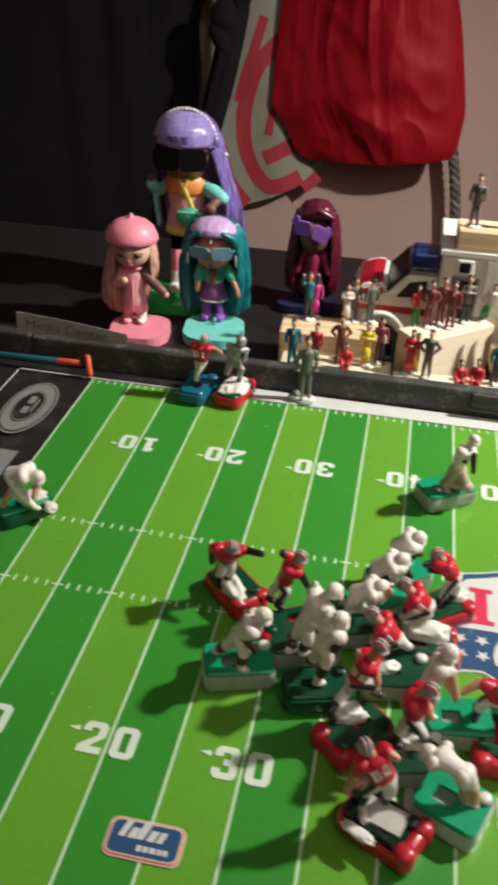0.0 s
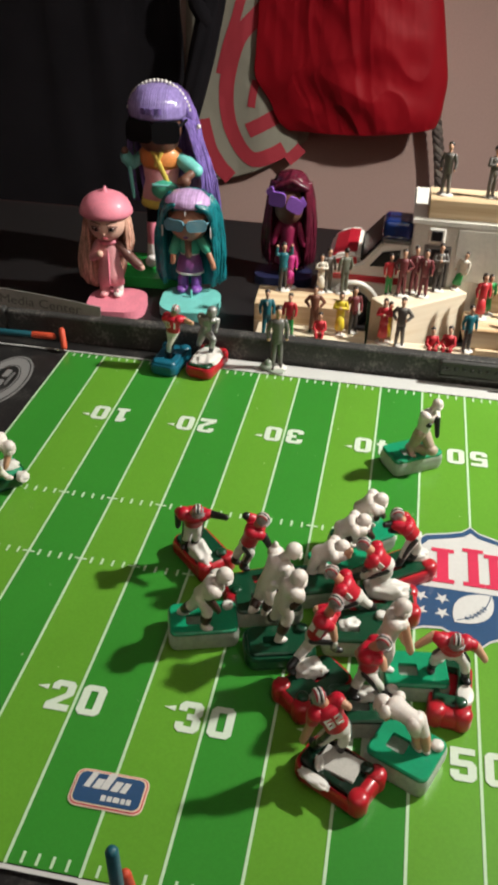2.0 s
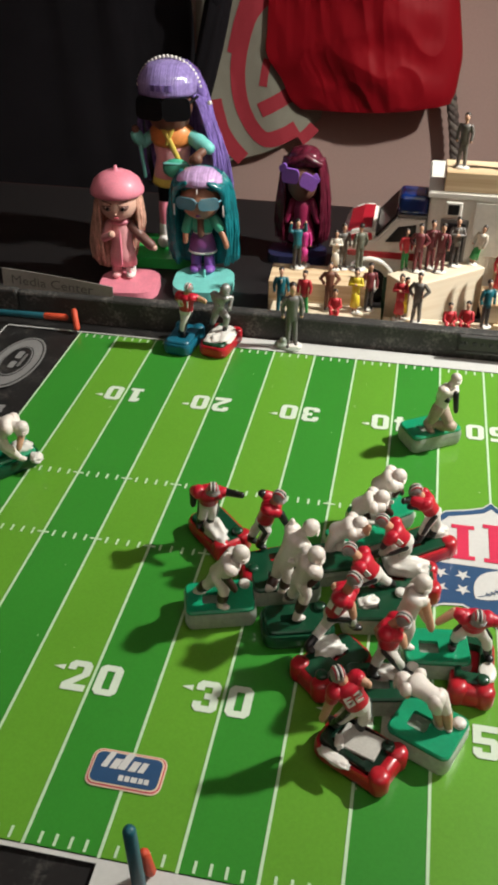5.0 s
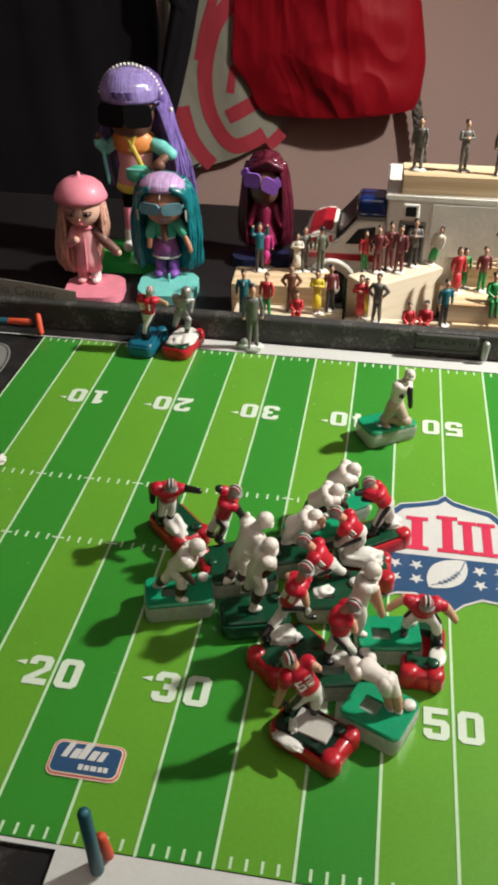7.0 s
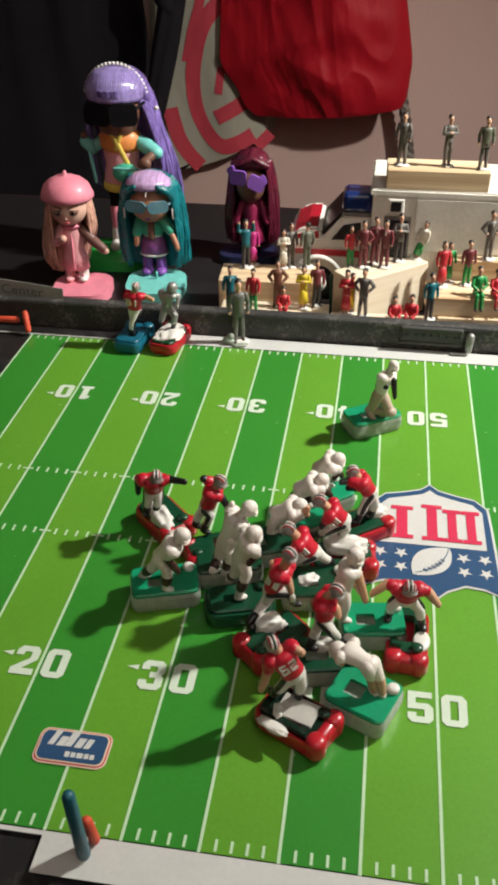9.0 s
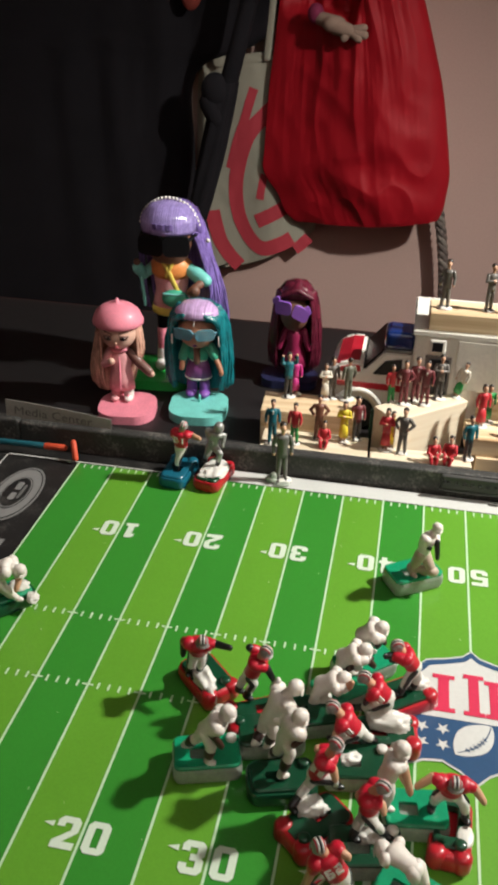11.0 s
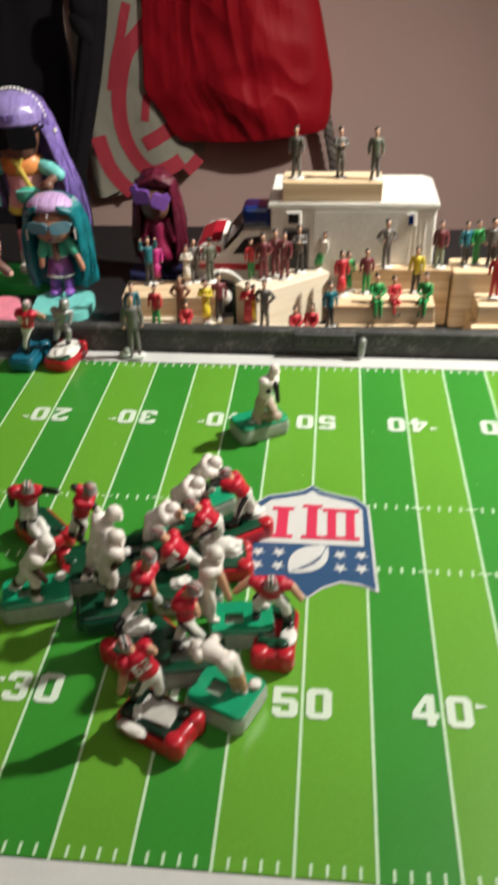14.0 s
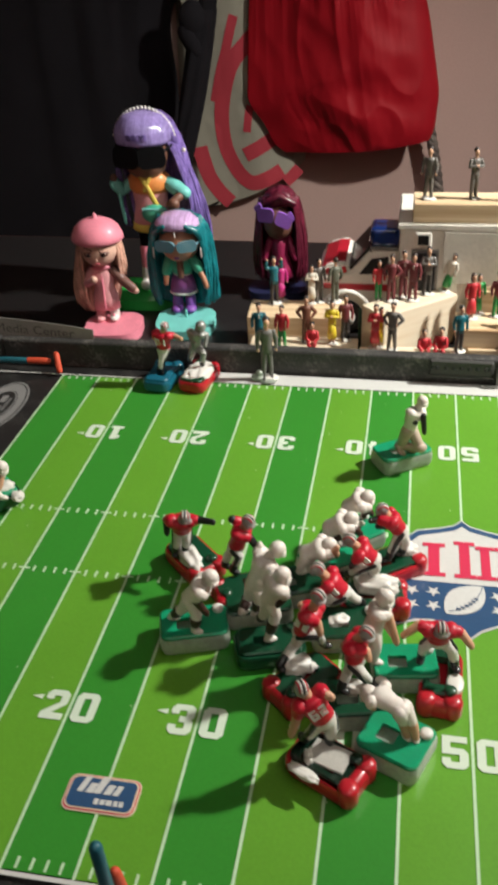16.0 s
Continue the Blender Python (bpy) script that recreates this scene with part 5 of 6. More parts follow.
def lens(bm, w, h, at, mi, turn=(0, 0, 0), r=0.4, t=0.0022):
    """One rounded lens of a pair of doll's glasses, facing -y."""
    tmp = bmesh.new()
    prism(tmp, rounded(w, h, min(w, h) * r, n=5), -t / 2, t / 2)
    tmp.transform(Matrix.Translation(at) @ Euler(turn).to_matrix().to_4x4() @ Matrix.Rotation(math.pi / 2, 4, "X"))
    vs = {v: bm.verts.new(v.co) for v in tmp.verts}
    for f in tmp.faces:
        g = bm.faces.new([vs[v] for v in f.verts])
        g.material_index = mi
    tmp.free()


def doll(x, y, z, bm, materials, label, turn=0.0):
    ob = part("doll", bm, ["doll_" + m for m in materials])
    ob.matrix_world = pose(x, y, z, rz=turn)
    return tagged(ob, label, "doll", "fashion dolls")


def locks(bm, mi, side, roots, tips, n, seed, r=0.0026, sway=0.002):
    """Loose strands of long hair beside the face: side -1 or 1; roots and tips: (x, y, z) at the inner and outer ends."""
    rnd = random.Random(seed)
    n, r = 3 * n, 0.55 * r
    for k in range(n):
        f = k / max(1, n - 1)
        a = Vector(roots[0]).lerp(Vector(roots[1]), f)
        b = Vector(tips[0]).lerp(Vector(tips[1]), f) + Vector((rnd.uniform(-1, 1) * 0.0012, rnd.uniform(-1, 1) * 0.0015, rnd.uniform(0, 1) * 0.004))
        pts = []
        for i in range(6):
            t = i / 5
            p = a.lerp(b, t) + Vector((sway * math.sin(math.pi * t) + 0.0006 * math.sin(9 * t + k), -0.0012 * math.sin(math.pi * t), 0))
            pts.append(Vector((p.x * side, p.y, p.z)))
        for i in range(5):
            limb(bm, pts[i], pts[i + 1], r * (1 - 0.10 * i), r * (1 - 0.10 * (i + 1)) * (0.5 if i == 4 else 1), mi, 8)


S0 = TABLE + 0.0077
# the doll with the pink beret
stand("doll_stand", -0.2690, 0.4730, 0.047, 0.046, "doll_pink", "pink oval plastic doll stand on the table", 8)
bm = bmesh.new()
# 0 skin 1 pink 2 rose 3 blond 4 white 5 brown brows, shaded sleeve 6 black 7 lip
hair_fall(bm, [(0.073, 0.016, 0.013, 0, 0.003), (0.062, 0.0180, 0.016, 0, 0.005), (0.045, 0.0195, 0.016, -0.002, 0.008), (0.028, 0.0205, 0.014, -0.006, 0.010), (0.012, 0.0195, 0.012, -0.010, 0.011), (0.005, 0.014, 0.008, -0.011, 0.011)], 3, opening=(0.071, 0.005))
for s, n, sd, low, out in ((-1, 9, 3, 0.008, 0.0285), (1, 5, 4, 0.032, 0.0190)):
    locks(bm, 3, s, ((0.0140, -0.006, 0.069), (0.0165, 0.004, 0.069)), ((0.0155, -0.002, low), (out, 0.006, low + 0.004)), n, sd, 0.0029, 0.0025)
ball(bm, (0.0005, -0.006, 0.0625), (0.0158, 0.0135, 0.0142), 0, None, 22, 14)
for sx in (-1, 1):
    ball(bm, (0.0005 + sx * 0.0066, -0.0183, 0.0612), (0.0040, 0.0014, 0.0020), 5, Euler((0, -sx * 0.14, 0)).to_matrix(), 12, 8)
    limb(bm, (0.0005 + sx * 0.0036, -0.0194, 0.0634), (0.0005 + sx * 0.0104, -0.0172, 0.0626), 0.0005, 0.0007, 5, 6)
    ball(bm, (0.0005 + sx * 0.0063, -0.0194, 0.0610), (0.0014, 0.0007, 0.0015), 6, None, 8, 6)
    ball(bm, (0.0005 + sx * 0.0078, -0.0190, 0.0620), (0.0008, 0.0006, 0.0008), 4, None, 6, 5)
    limb(bm, (0.0005 + sx * 0.0030, -0.0193, 0.0650), (0.0005 + sx * 0.0104, -0.0163, 0.0664), 0.0006, 0.0004, 5, 6)
ball(bm, (0.0005, -0.0180, 0.0535), (0.0028, 0.0010, 0.0009), 7, None, 8, 6)
ball(bm, (0.0005, -0.0196, 0.0570), (0.0010, 0.0011, 0.0010), 0, None, 8, 6)
hat = [(0.0170, 0.0685), (0.0208, 0.0680), (0.0224, 0.0695), (0.0222, 0.0725), (0.0190, 0.0790), (0.0140, 0.0830), (0.0080, 0.0854), (0.0018, 0.0862), (0.0014, 0.0890), (0.0004, 0.0896)]
lathe(bm, hat, 30, 1, (1.0, 0.92), (0, -0.002, 0))
lathe(bm, [(0.0118, 0.010), (0.0112, 0.020), (0.0088, 0.028), (0.0098, 0.040), (0.0060, 0.049)], 20, 2, (1.0, 0.75))
limb(bm, (0.0, -0.0085, 0.012), (0.0, -0.0066, 0.040), 0.0011, 0.0010, 1, 6)
ball(bm, (0, -0.002, 0.0465), (0.0090, 0.0070, 0.0030), 1, None, 14, 8)
limb(bm, (-0.009, -0.001, 0.043), (-0.0135, -0.005, 0.0335), 0.0040, 0.0036, 2)
limb(bm, (-0.0135, -0.005, 0.0335), (-0.0070, -0.0105, 0.0370), 0.0034, 0.0028, 2)
ball(bm, (-0.0060, -0.0120, 0.0385), (0.0032, 0.0028, 0.0030), 0, None, 10, 8)
# right sleeve of the pink coat, browned to paint in the shade on it
limb(bm, (0.009, -0.001, 0.043), (0.0175, -0.004, 0.0350), 0.0044, 0.0044, 5)
limb(bm, (0.0175, -0.004, 0.0350), (0.0265, -0.007, 0.0285), 0.0044, 0.0040, 5)
ball(bm, (0.0288, -0.0080, 0.0270), (0.0028, 0.0026, 0.0026), 0, None, 10, 8)
for sx in (-1, 1):
    limb(bm, (sx * 0.0052, -0.001, 0.013), (sx * 0.0060, -0.001, 0.003), 0.0042, 0.0036, 0)
    limb(bm, (sx * 0.0059, -0.001, 0.0085), (sx * 0.0061, -0.001, 0.0035), 0.0046, 0.0046, 4 if sx > 0 else 2)
    ball(bm, (sx * 0.0062, -0.004, 0.0024), (0.0044, 0.0064, 0.0028), 4 if sx > 0 else 2, None, 12, 8)
bm.transform(Matrix.Diagonal((0.92, 0.92, 1.0, 1)))
bmesh.ops.translate(bm, verts=bm.verts, vec=(0, 0, 0.0004))
doll(-0.2760, 0.482, S0, bm, ["skin", "pink", "rose", "blond", "white", "brow_shaded_sleeve", "black", "lip"], "small doll with a pink beret, pink coat and long blond hair", 8)

# the doll with teal hair
stand("doll_stand", -0.2115, 0.4875, 0.048, 0.050, "doll_aqua", "pale turquoise oval plastic doll stand on the table", 6)
bm = bmesh.new()
# 0 dark_skin 1 lilac 2 teal_hair 3 glass_blue 4 mint 5 plum 6 violet 7 tan_skin 8 white
hair_fall(bm, [(0.084, 0.004, 0.004, 0, 0.003), (0.081, 0.014, 0.012, 0, 0.003), (0.073, 0.0225, 0.018, 0, 0.004), (0.060, 0.0255, 0.019, 0, 0.008), (0.040, 0.0265, 0.017, 0.000, 0.010), (0.018, 0.0265, 0.015, 0.001, 0.011), (0.006, 0.025, 0.012, 0.002, 0.012), (0.003, 0.018, 0.007, 0.002, 0.012)], 2, opening=(0.069, 0.004))
for s, n, sd in ((-1, 8, 5), (1, 8, 6)):
    locks(bm, 2, s, ((0.0165, -0.008, 0.071), (0.0215, 0.004, 0.072)), ((0.0185, -0.003, 0.003), (0.0275, 0.006, 0.006)), n, sd, 0.0029, 0.0035)
# lilac crown, parted in the middle, with teal sweeping out of it
hair_fall(bm, [(0.0850, 0.003, 0.003, 0, -0.002), (0.0828, 0.0120, 0.0110, 0, -0.003), (0.0790, 0.0168, 0.0150, 0, -0.004), (0.0758, 0.0180, 0.0158, 0, -0.004), (0.0738, 0.0172, 0.0150, 0, -0.004)], 1, 52, 0.012)
# white line paints in the bright sheen along the parting
limb(bm, (0.0, -0.0135, 0.0815), (0.0, -0.0200, 0.0700), 0.0006, 0.0005, 8, 6)
for sx in (-1, 1):
    for k in range(9):
        f = k / 8
        a = Vector((sx * (0.0088 + 0.0075 * f), -0.0170 + 0.021 * f, 0.0768 + 0.002 * f))
        m_ = Vector((sx * (0.0165 + 0.0040 * f), -0.0140 + 0.018 * f, 0.0722))
        b = Vector((sx * (0.0192 + 0.0035 * f), -0.0105 + 0.016 * f, 0.0650))
        limb(bm, a, m_, 0.0020, 0.0026, 2, 8)
        limb(bm, m_, b, 0.0026, 0.0025, 2, 8)
        limb(bm, b, b + Vector((sx * 0.0012, 0.001, -0.012)), 0.0025, 0.0020, 2, 8)
ball(bm, (0, -0.003, 0.0610), (0.0162, 0.0145, 0.0165), 7, None, 22, 14)
for sx in (-1, 1):
    lens(bm, 0.0160, 0.0092, (sx * 0.0088, -0.0182, 0.0615), 3, (0, -sx * 0.10, sx * 0.15))
    limb(bm, (sx * 0.0165, -0.0165, 0.063), (sx * 0.0185, -0.004, 0.064), 0.0008, 0.0008, 3, 6)
    limb(bm, (sx * 0.0190, -0.014, 0.059), (sx * 0.0192, -0.0135, 0.051), 0.0006, 0.0006, 8, 6)
limb(bm, (-0.002, -0.0188, 0.0625), (0.002, -0.0188, 0.0625), 0.0009, 0.0009, 3, 6)
ball(bm, (0, -0.0172, 0.0515), (0.0022, 0.0010, 0.0010), 5, None, 8, 6)
lathe(bm, [(0.0100, 0.0165), (0.0114, 0.0175), (0.0100, 0.0260), (0.0072, 0.0330)], 18, 5, (1.0, 0.78))
lathe(bm, [(0.0075, 0.0320), (0.0095, 0.0370), (0.0100, 0.0430), (0.0060, 0.0490)], 18, 4, (1.0, 0.72))
limb(bm, (0, -0.0066, 0.033), (0, -0.0062, 0.0455), 0.0028, 0.0030, 0, 8)
lathe(bm, [(0.0074, 0.0318), (0.0079, 0.0326), (0.0076, 0.0334)], 18, 8, (1.0, 0.78))
lathe(bm, [(0.0103, 0.0158), (0.0119, 0.0168), (0.0114, 0.0180)], 18, 8, (1.0, 0.78))
limb(bm, (0.0090, -0.001, 0.0455), (0.0150, -0.005, 0.0385), 0.0046, 0.0044, 4)
limb(bm, (0.0150, -0.005, 0.0385), (0.0205, -0.010, 0.0280), 0.0026, 0.0021, 7)
ball(bm, (0.0210, -0.0108, 0.0260), (0.0022, 0.0020, 0.0030), 7, None, 8, 6)
limb(bm, (-0.0090, -0.001, 0.0455), (-0.0120, -0.005, 0.0360), 0.0046, 0.0042, 4)
limb(bm, (-0.0120, -0.005, 0.0360), (-0.0125, -0.008, 0.0270), 0.0026, 0.0021, 7)
for sx in (-1, 1):
    limb(bm, (sx * 0.0048, -0.001, 0.018), (sx * 0.0052, -0.001, 0.008), 0.0037, 0.0033, 0)
    limb(bm, (sx * 0.0054, -0.001, 0.0115), (sx * 0.0056, -0.0015, 0.0034), 0.0043, 0.0046, 6)
    ball(bm, (sx * 0.0058, -0.0045, 0.0032), (0.0048, 0.0070, 0.0032), 6, None, 12, 8)
bmesh.ops.translate(bm, verts=bm.verts, vec=(0, 0, 0.0004))
doll(-0.2160, 0.505, S0, bm, ["dark_skin", "lilac", "teal_hair", "glass_blue", "mint", "plum", "violet", "tan_skin", "white"], "doll with long teal and lilac hair and blue glasses", 4)

# the tall doll with lilac hair and dark sunglasses
stand("doll_stand", -0.263, 0.5435, 0.066, 0.054, "doll_stand_green", "bright green oval plastic doll stand on the table", 4, 0.0090)
bm = bmesh.new()
# 0 dark_skin 1 purple_hair 2 lilac 3 black 4 orange 5 rose(pink jumper) 6 aqua 7 mint 8 yellow 9 white 10 pink
hair_fall(bm, [(0.1445, 0.006, 0.006, 0, 0.002), (0.142, 0.016, 0.016, 0, 0.002), (0.135, 0.0235, 0.021, 0, 0.004), (0.123, 0.0270, 0.024, 0.001, 0.006), (0.100, 0.0285, 0.021, 0.004, 0.012), (0.068, 0.0320, 0.018, 0.010, 0.014), (0.035, 0.0310, 0.014, 0.016, 0.015), (0.020, 0.022, 0.010, 0.020, 0.015)], 1, 44, 0.04, (0.124, 0.006))
locks(bm, 1, 1, ((0.0160, -0.006, 0.126), (0.0205, 0.006, 0.130)), ((0.0330, -0.002, 0.058), (0.0490, 0.010, 0.030)), 18, 8, 0.0026, 0.007)
locks(bm, 1, -1, ((0.0215, 0.002, 0.130), (0.0230, 0.008, 0.130)), ((0.0220, 0.010, 0.050), (0.0290, 0.014, 0.050)), 7, 9, 0.0028, 0.004)
hair_fall(bm, [(0.1450, 0.004, 0.004, 0, -0.002), (0.1425, 0.0155, 0.0150, 0, -0.003), (0.136, 0.0215, 0.0205, 0, -0.004), (0.130, 0.0236, 0.0225, 0, -0.005), (0.1222, 0.0230, 0.0215, 0, -0.006)], 2, 60, 0.010)
# a row of worn lettering across the fringe
for x, w in ((-0.0068, 0.0036), (-0.0022, 0.0034), (0.0022, 0.0030), (0.0064, 0.0034)):
    box(bm, (w, 0.0010, 0.0046), (x, -0.0056 - 0.0222 * math.sqrt(1 - (x / 0.0236) ** 2), 0.1292), 0.0, 2, Euler((0, 0, 0.9 * x / 0.0236)).to_matrix(), 1)
for i in range(23):
    a = math.pi * (0.06 + 0.88 * i / 22)
    ball(bm, (0.0252 * math.cos(a), -0.002, 0.1215 + 0.0252 * math.sin(a)), 0.0015, 9, None, 8, 6)
ball(bm, (0, -0.004, 0.1130), (0.0195, 0.0195, 0.0180), 0, None, 20, 14)
for sx in (-1, 1):
    lens(bm, 0.0222, 0.0168, (sx * 0.0104, -0.0245, 0.1138), 3, (0, -sx * 0.05, sx * 0.16), 0.3, 0.004)
    limb(bm, (sx * 0.0205, -0.0210, 0.118), (sx * 0.0230, -0.004, 0.119), 0.0012, 0.0012, 3, 6)
ball(bm, (0.0345, -0.013, 0.117), 0.0018, 9, None, 8, 6)
bmesh.ops.translate(bm, verts=[v for v in bm.verts if v.co.z > 0.104], vec=(0, 0, 0.003))
lathe(bm, [(0.0150, 0.0840), (0.0178, 0.0880), (0.0178, 0.0960), (0.0095, 0.1030)], 20, 4, (1.0, 0.8))
lathe(bm, [(0.0170, 0.0550), (0.0165, 0.0620), (0.0140, 0.0730), (0.0155, 0.0850), (0.0120, 0.0950)], 20, 5, (1.0, 0.74))
lathe(bm, [(0.0168, 0.0515), (0.0182, 0.0530), (0.0174, 0.0585)], 20, 8, (1.0, 0.74))
limb(bm, (-0.003, -0.0150, 0.100), (0.009, -0.0145, 0.074), 0.0024, 0.0022, 8, 8, 0.5, (0, 1, 0))
limb(bm, (0.004, -0.0150, 0.100), (-0.001, -0.0150, 0.088), 0.0022, 0.0016, 8, 8, 0.5, (0, 1, 0))
ball(bm, (0.0065, -0.0150, 0.0690), (0.0118, 0.0045, 0.0080), 7, None, 18, 12)
limb(bm, (-0.0030, -0.0180, 0.0735), (0.0150, -0.0180, 0.0735), 0.0012, 0.0012, 6, 6)
limb(bm, (-0.014, 0, 0.092), (-0.0235, -0.004, 0.0850), 0.0050, 0.0045, 6)
limb(bm, (-0.0235, -0.004, 0.0850), (-0.0265, -0.010, 0.0920), 0.0046, 0.0052, 6)
ball(bm, (-0.0268, -0.012, 0.0975), (0.0030, 0.0028, 0.0032), 0, None, 10, 8)
limb(bm, (-0.0250, -0.008, 0.0880), (-0.0215, -0.010, 0.0600), 0.0018, 0.0013, 6, 8)
limb(bm, (0.013, 0, 0.092), (0.0250, -0.007, 0.0880), 0.0054, 0.0066, 6)
limb(bm, (0.0250, -0.007, 0.0880), (0.0320, -0.010, 0.0850), 0.0064, 0.0052, 6)
limb(bm, (0.0280, -0.014, 0.0830), (0.0210, -0.020, 0.0780), 0.0036, 0.0034, 0)
ball(bm, (0.0240, -0.020, 0.0785), (0.0052, 0.0040, 0.0048), 0, None, 10, 8)
for sx in (-1, 1):
    limb(bm, (sx * 0.0080, 0, 0.056), (sx * 0.0080, -0.002, 0.034), 0.0060, 0.0050, 3 if sx < 0 else 0)
    limb(bm, (sx * 0.0080, -0.002, 0.036), (sx * 0.0080, -0.003, 0.018), 0.0056, 0.0052, 10)
    limb(bm, (sx * 0.0080, -0.003, 0.018), (sx * 0.0081, -0.003, 0.0065), 0.0056, 0.0060, 9)
    ball(bm, (sx * 0.0082, -0.008, 0.0050), (0.0062, 0.0098, 0.0050), 9, None, 14, 8)
bmesh.ops.scale(bm, verts=bm.verts, vec=(1, 1, 1.015))
bmesh.ops.translate(bm, verts=bm.verts, vec=(0, 0, 0.0015))
doll(-0.2510, 0.552, S0, bm, ["dark_skin", "purple_hair", "fringe", "black", "orange", "rose", "aqua", "mint", "yellow", "white", "pink"], "tall doll with long lilac hair, white headband and black sunglasses", 2)

# the doll with wine-red hair
stand("doll_stand", -0.146, 0.562, 0.050, 0.032, "doll_navy", "dark blue oval plastic doll stand on the table", 4)
bm = bmesh.new()
# 0 dark_skin 1 wine 2 grape 3 magenta 4 pink 5 black
hair_fall(bm, [(0.0875, 0.004, 0.004, 0, 0.002), (0.085, 0.0130, 0.012, 0, 0.002), (0.076, 0.0205, 0.018, 0, 0.004), (0.060, 0.0240, 0.018, 0.001, 0.008), (0.040, 0.0260, 0.016, 0.002, 0.010), (0.018, 0.0260, 0.014, 0.002, 0.011), (0.006, 0.024, 0.011, 0.002, 0.011), (0.002, 0.016, 0.006, 0.002, 0.011)], 1, opening=(0.073, 0.002))
for s, n, sd in ((-1, 7, 15), (1, 8, 16)):
    locks(bm, 1, s, ((0.0140, -0.008, 0.079), (0.0195, 0.002, 0.078)), ((0.0170, -0.003, 0.004), (0.0270, 0.006, 0.008)), n, sd, 0.0029, 0.0035)
for sx in (-1, 1):
    for k in range(6):
        f = k / 5
        limb(bm, (0.001 + sx * 0.001, -0.013 + 0.014 * f, 0.0865 - 0.003 * (1 - f)), (0.001 + sx * 0.0155, -0.012 + 0.014 * f, 0.0770), 0.0028, 0.0024, 1, 8)
ball(bm, (-0.001, -0.005, 0.060), (0.0150, 0.0135, 0.0150), 0, None, 18, 12)
for sx in (-1, 1):
    lens(bm, 0.0170, 0.0120, (-0.003 + sx * 0.0090, -0.0200, 0.0680 - sx * 0.0022), 2, (0.1, sx * 0.18 + 0.22, sx * 0.15), 0.32)
    lens(bm, 0.0080, 0.0050, (-0.003 + sx * 0.0165, -0.0190, 0.0725 - sx * 0.0040), 2, (0.1, sx * 0.75 + 0.22, sx * 0.2), 0.4)
lathe(bm, [(0.0145, 0.010), (0.0120, 0.0200), (0.0082, 0.0300), (0.0102, 0.0400), (0.0062, 0.0470)], 18, 3, (1.0, 0.75))
for sx in (-1, 1):
    limb(bm, (sx * 0.0098, -0.001, 0.042), (sx * 0.0160, -0.004, 0.028), 0.0040, 0.0032, 3)
    limb(bm, (sx * 0.0048, 0, 0.012), (sx * 0.0052, 0, 0.004), 0.0036, 0.0032, 0)
    ball(bm, (sx * 0.0056, -0.003, 0.0026), (0.0044, 0.0065, 0.0028), 5, None, 12, 8)
bm.transform(Matrix.Diagonal((0.82, 1.0, 1.0, 1)))
bmesh.ops.translate(bm, verts=bm.verts, vec=(0, 0, 0.0004))
doll(-0.1430, 0.562, S0, bm, ["dark_skin", "wine", "grape", "magenta", "pink", "black"], "doll with long wine-red hair and purple glasses pushed up", 4)

# ---- what hangs on the wall ----
M.update({
    "bag_red": mat("bag_red", (0.35, 0.0050, 0.013), 0.58, 0.16, 9, 1400, 0.25),
    "bag_canvas": mat("bag_canvas", (0.335, 0.315, 0.25), 0.85, 0.12, 14, 700, 0.5),
    "bag_print": mat("bag_print", (0.47, 0.042, 0.062), 0.75, 0.12, 14, 700, 0.3),
    "cord": mat("cord", (0.13, 0.10, 0.088), 0.8, 0.7, 160, 900, 0.6),
    "cord_pale": mat("cord_pale", (0.20, 0.165, 0.14), 0.8, 0.7, 240, 900, 0.6),
    "soft_toy": mat("soft_toy", (0.30, 0.20, 0.155), 0.9, 0.15, 60, 700, 0.3),
    "soft_pink": mat("soft_pink", (0.20, 0.015, 0.06), 0.85, 0.15, 60, 700, 0.3),
    "orange_cloth": mat("orange_cloth", (0.20, 0.028, 0.018), 0.85, 0.15, 60, 700, 0.3),
})


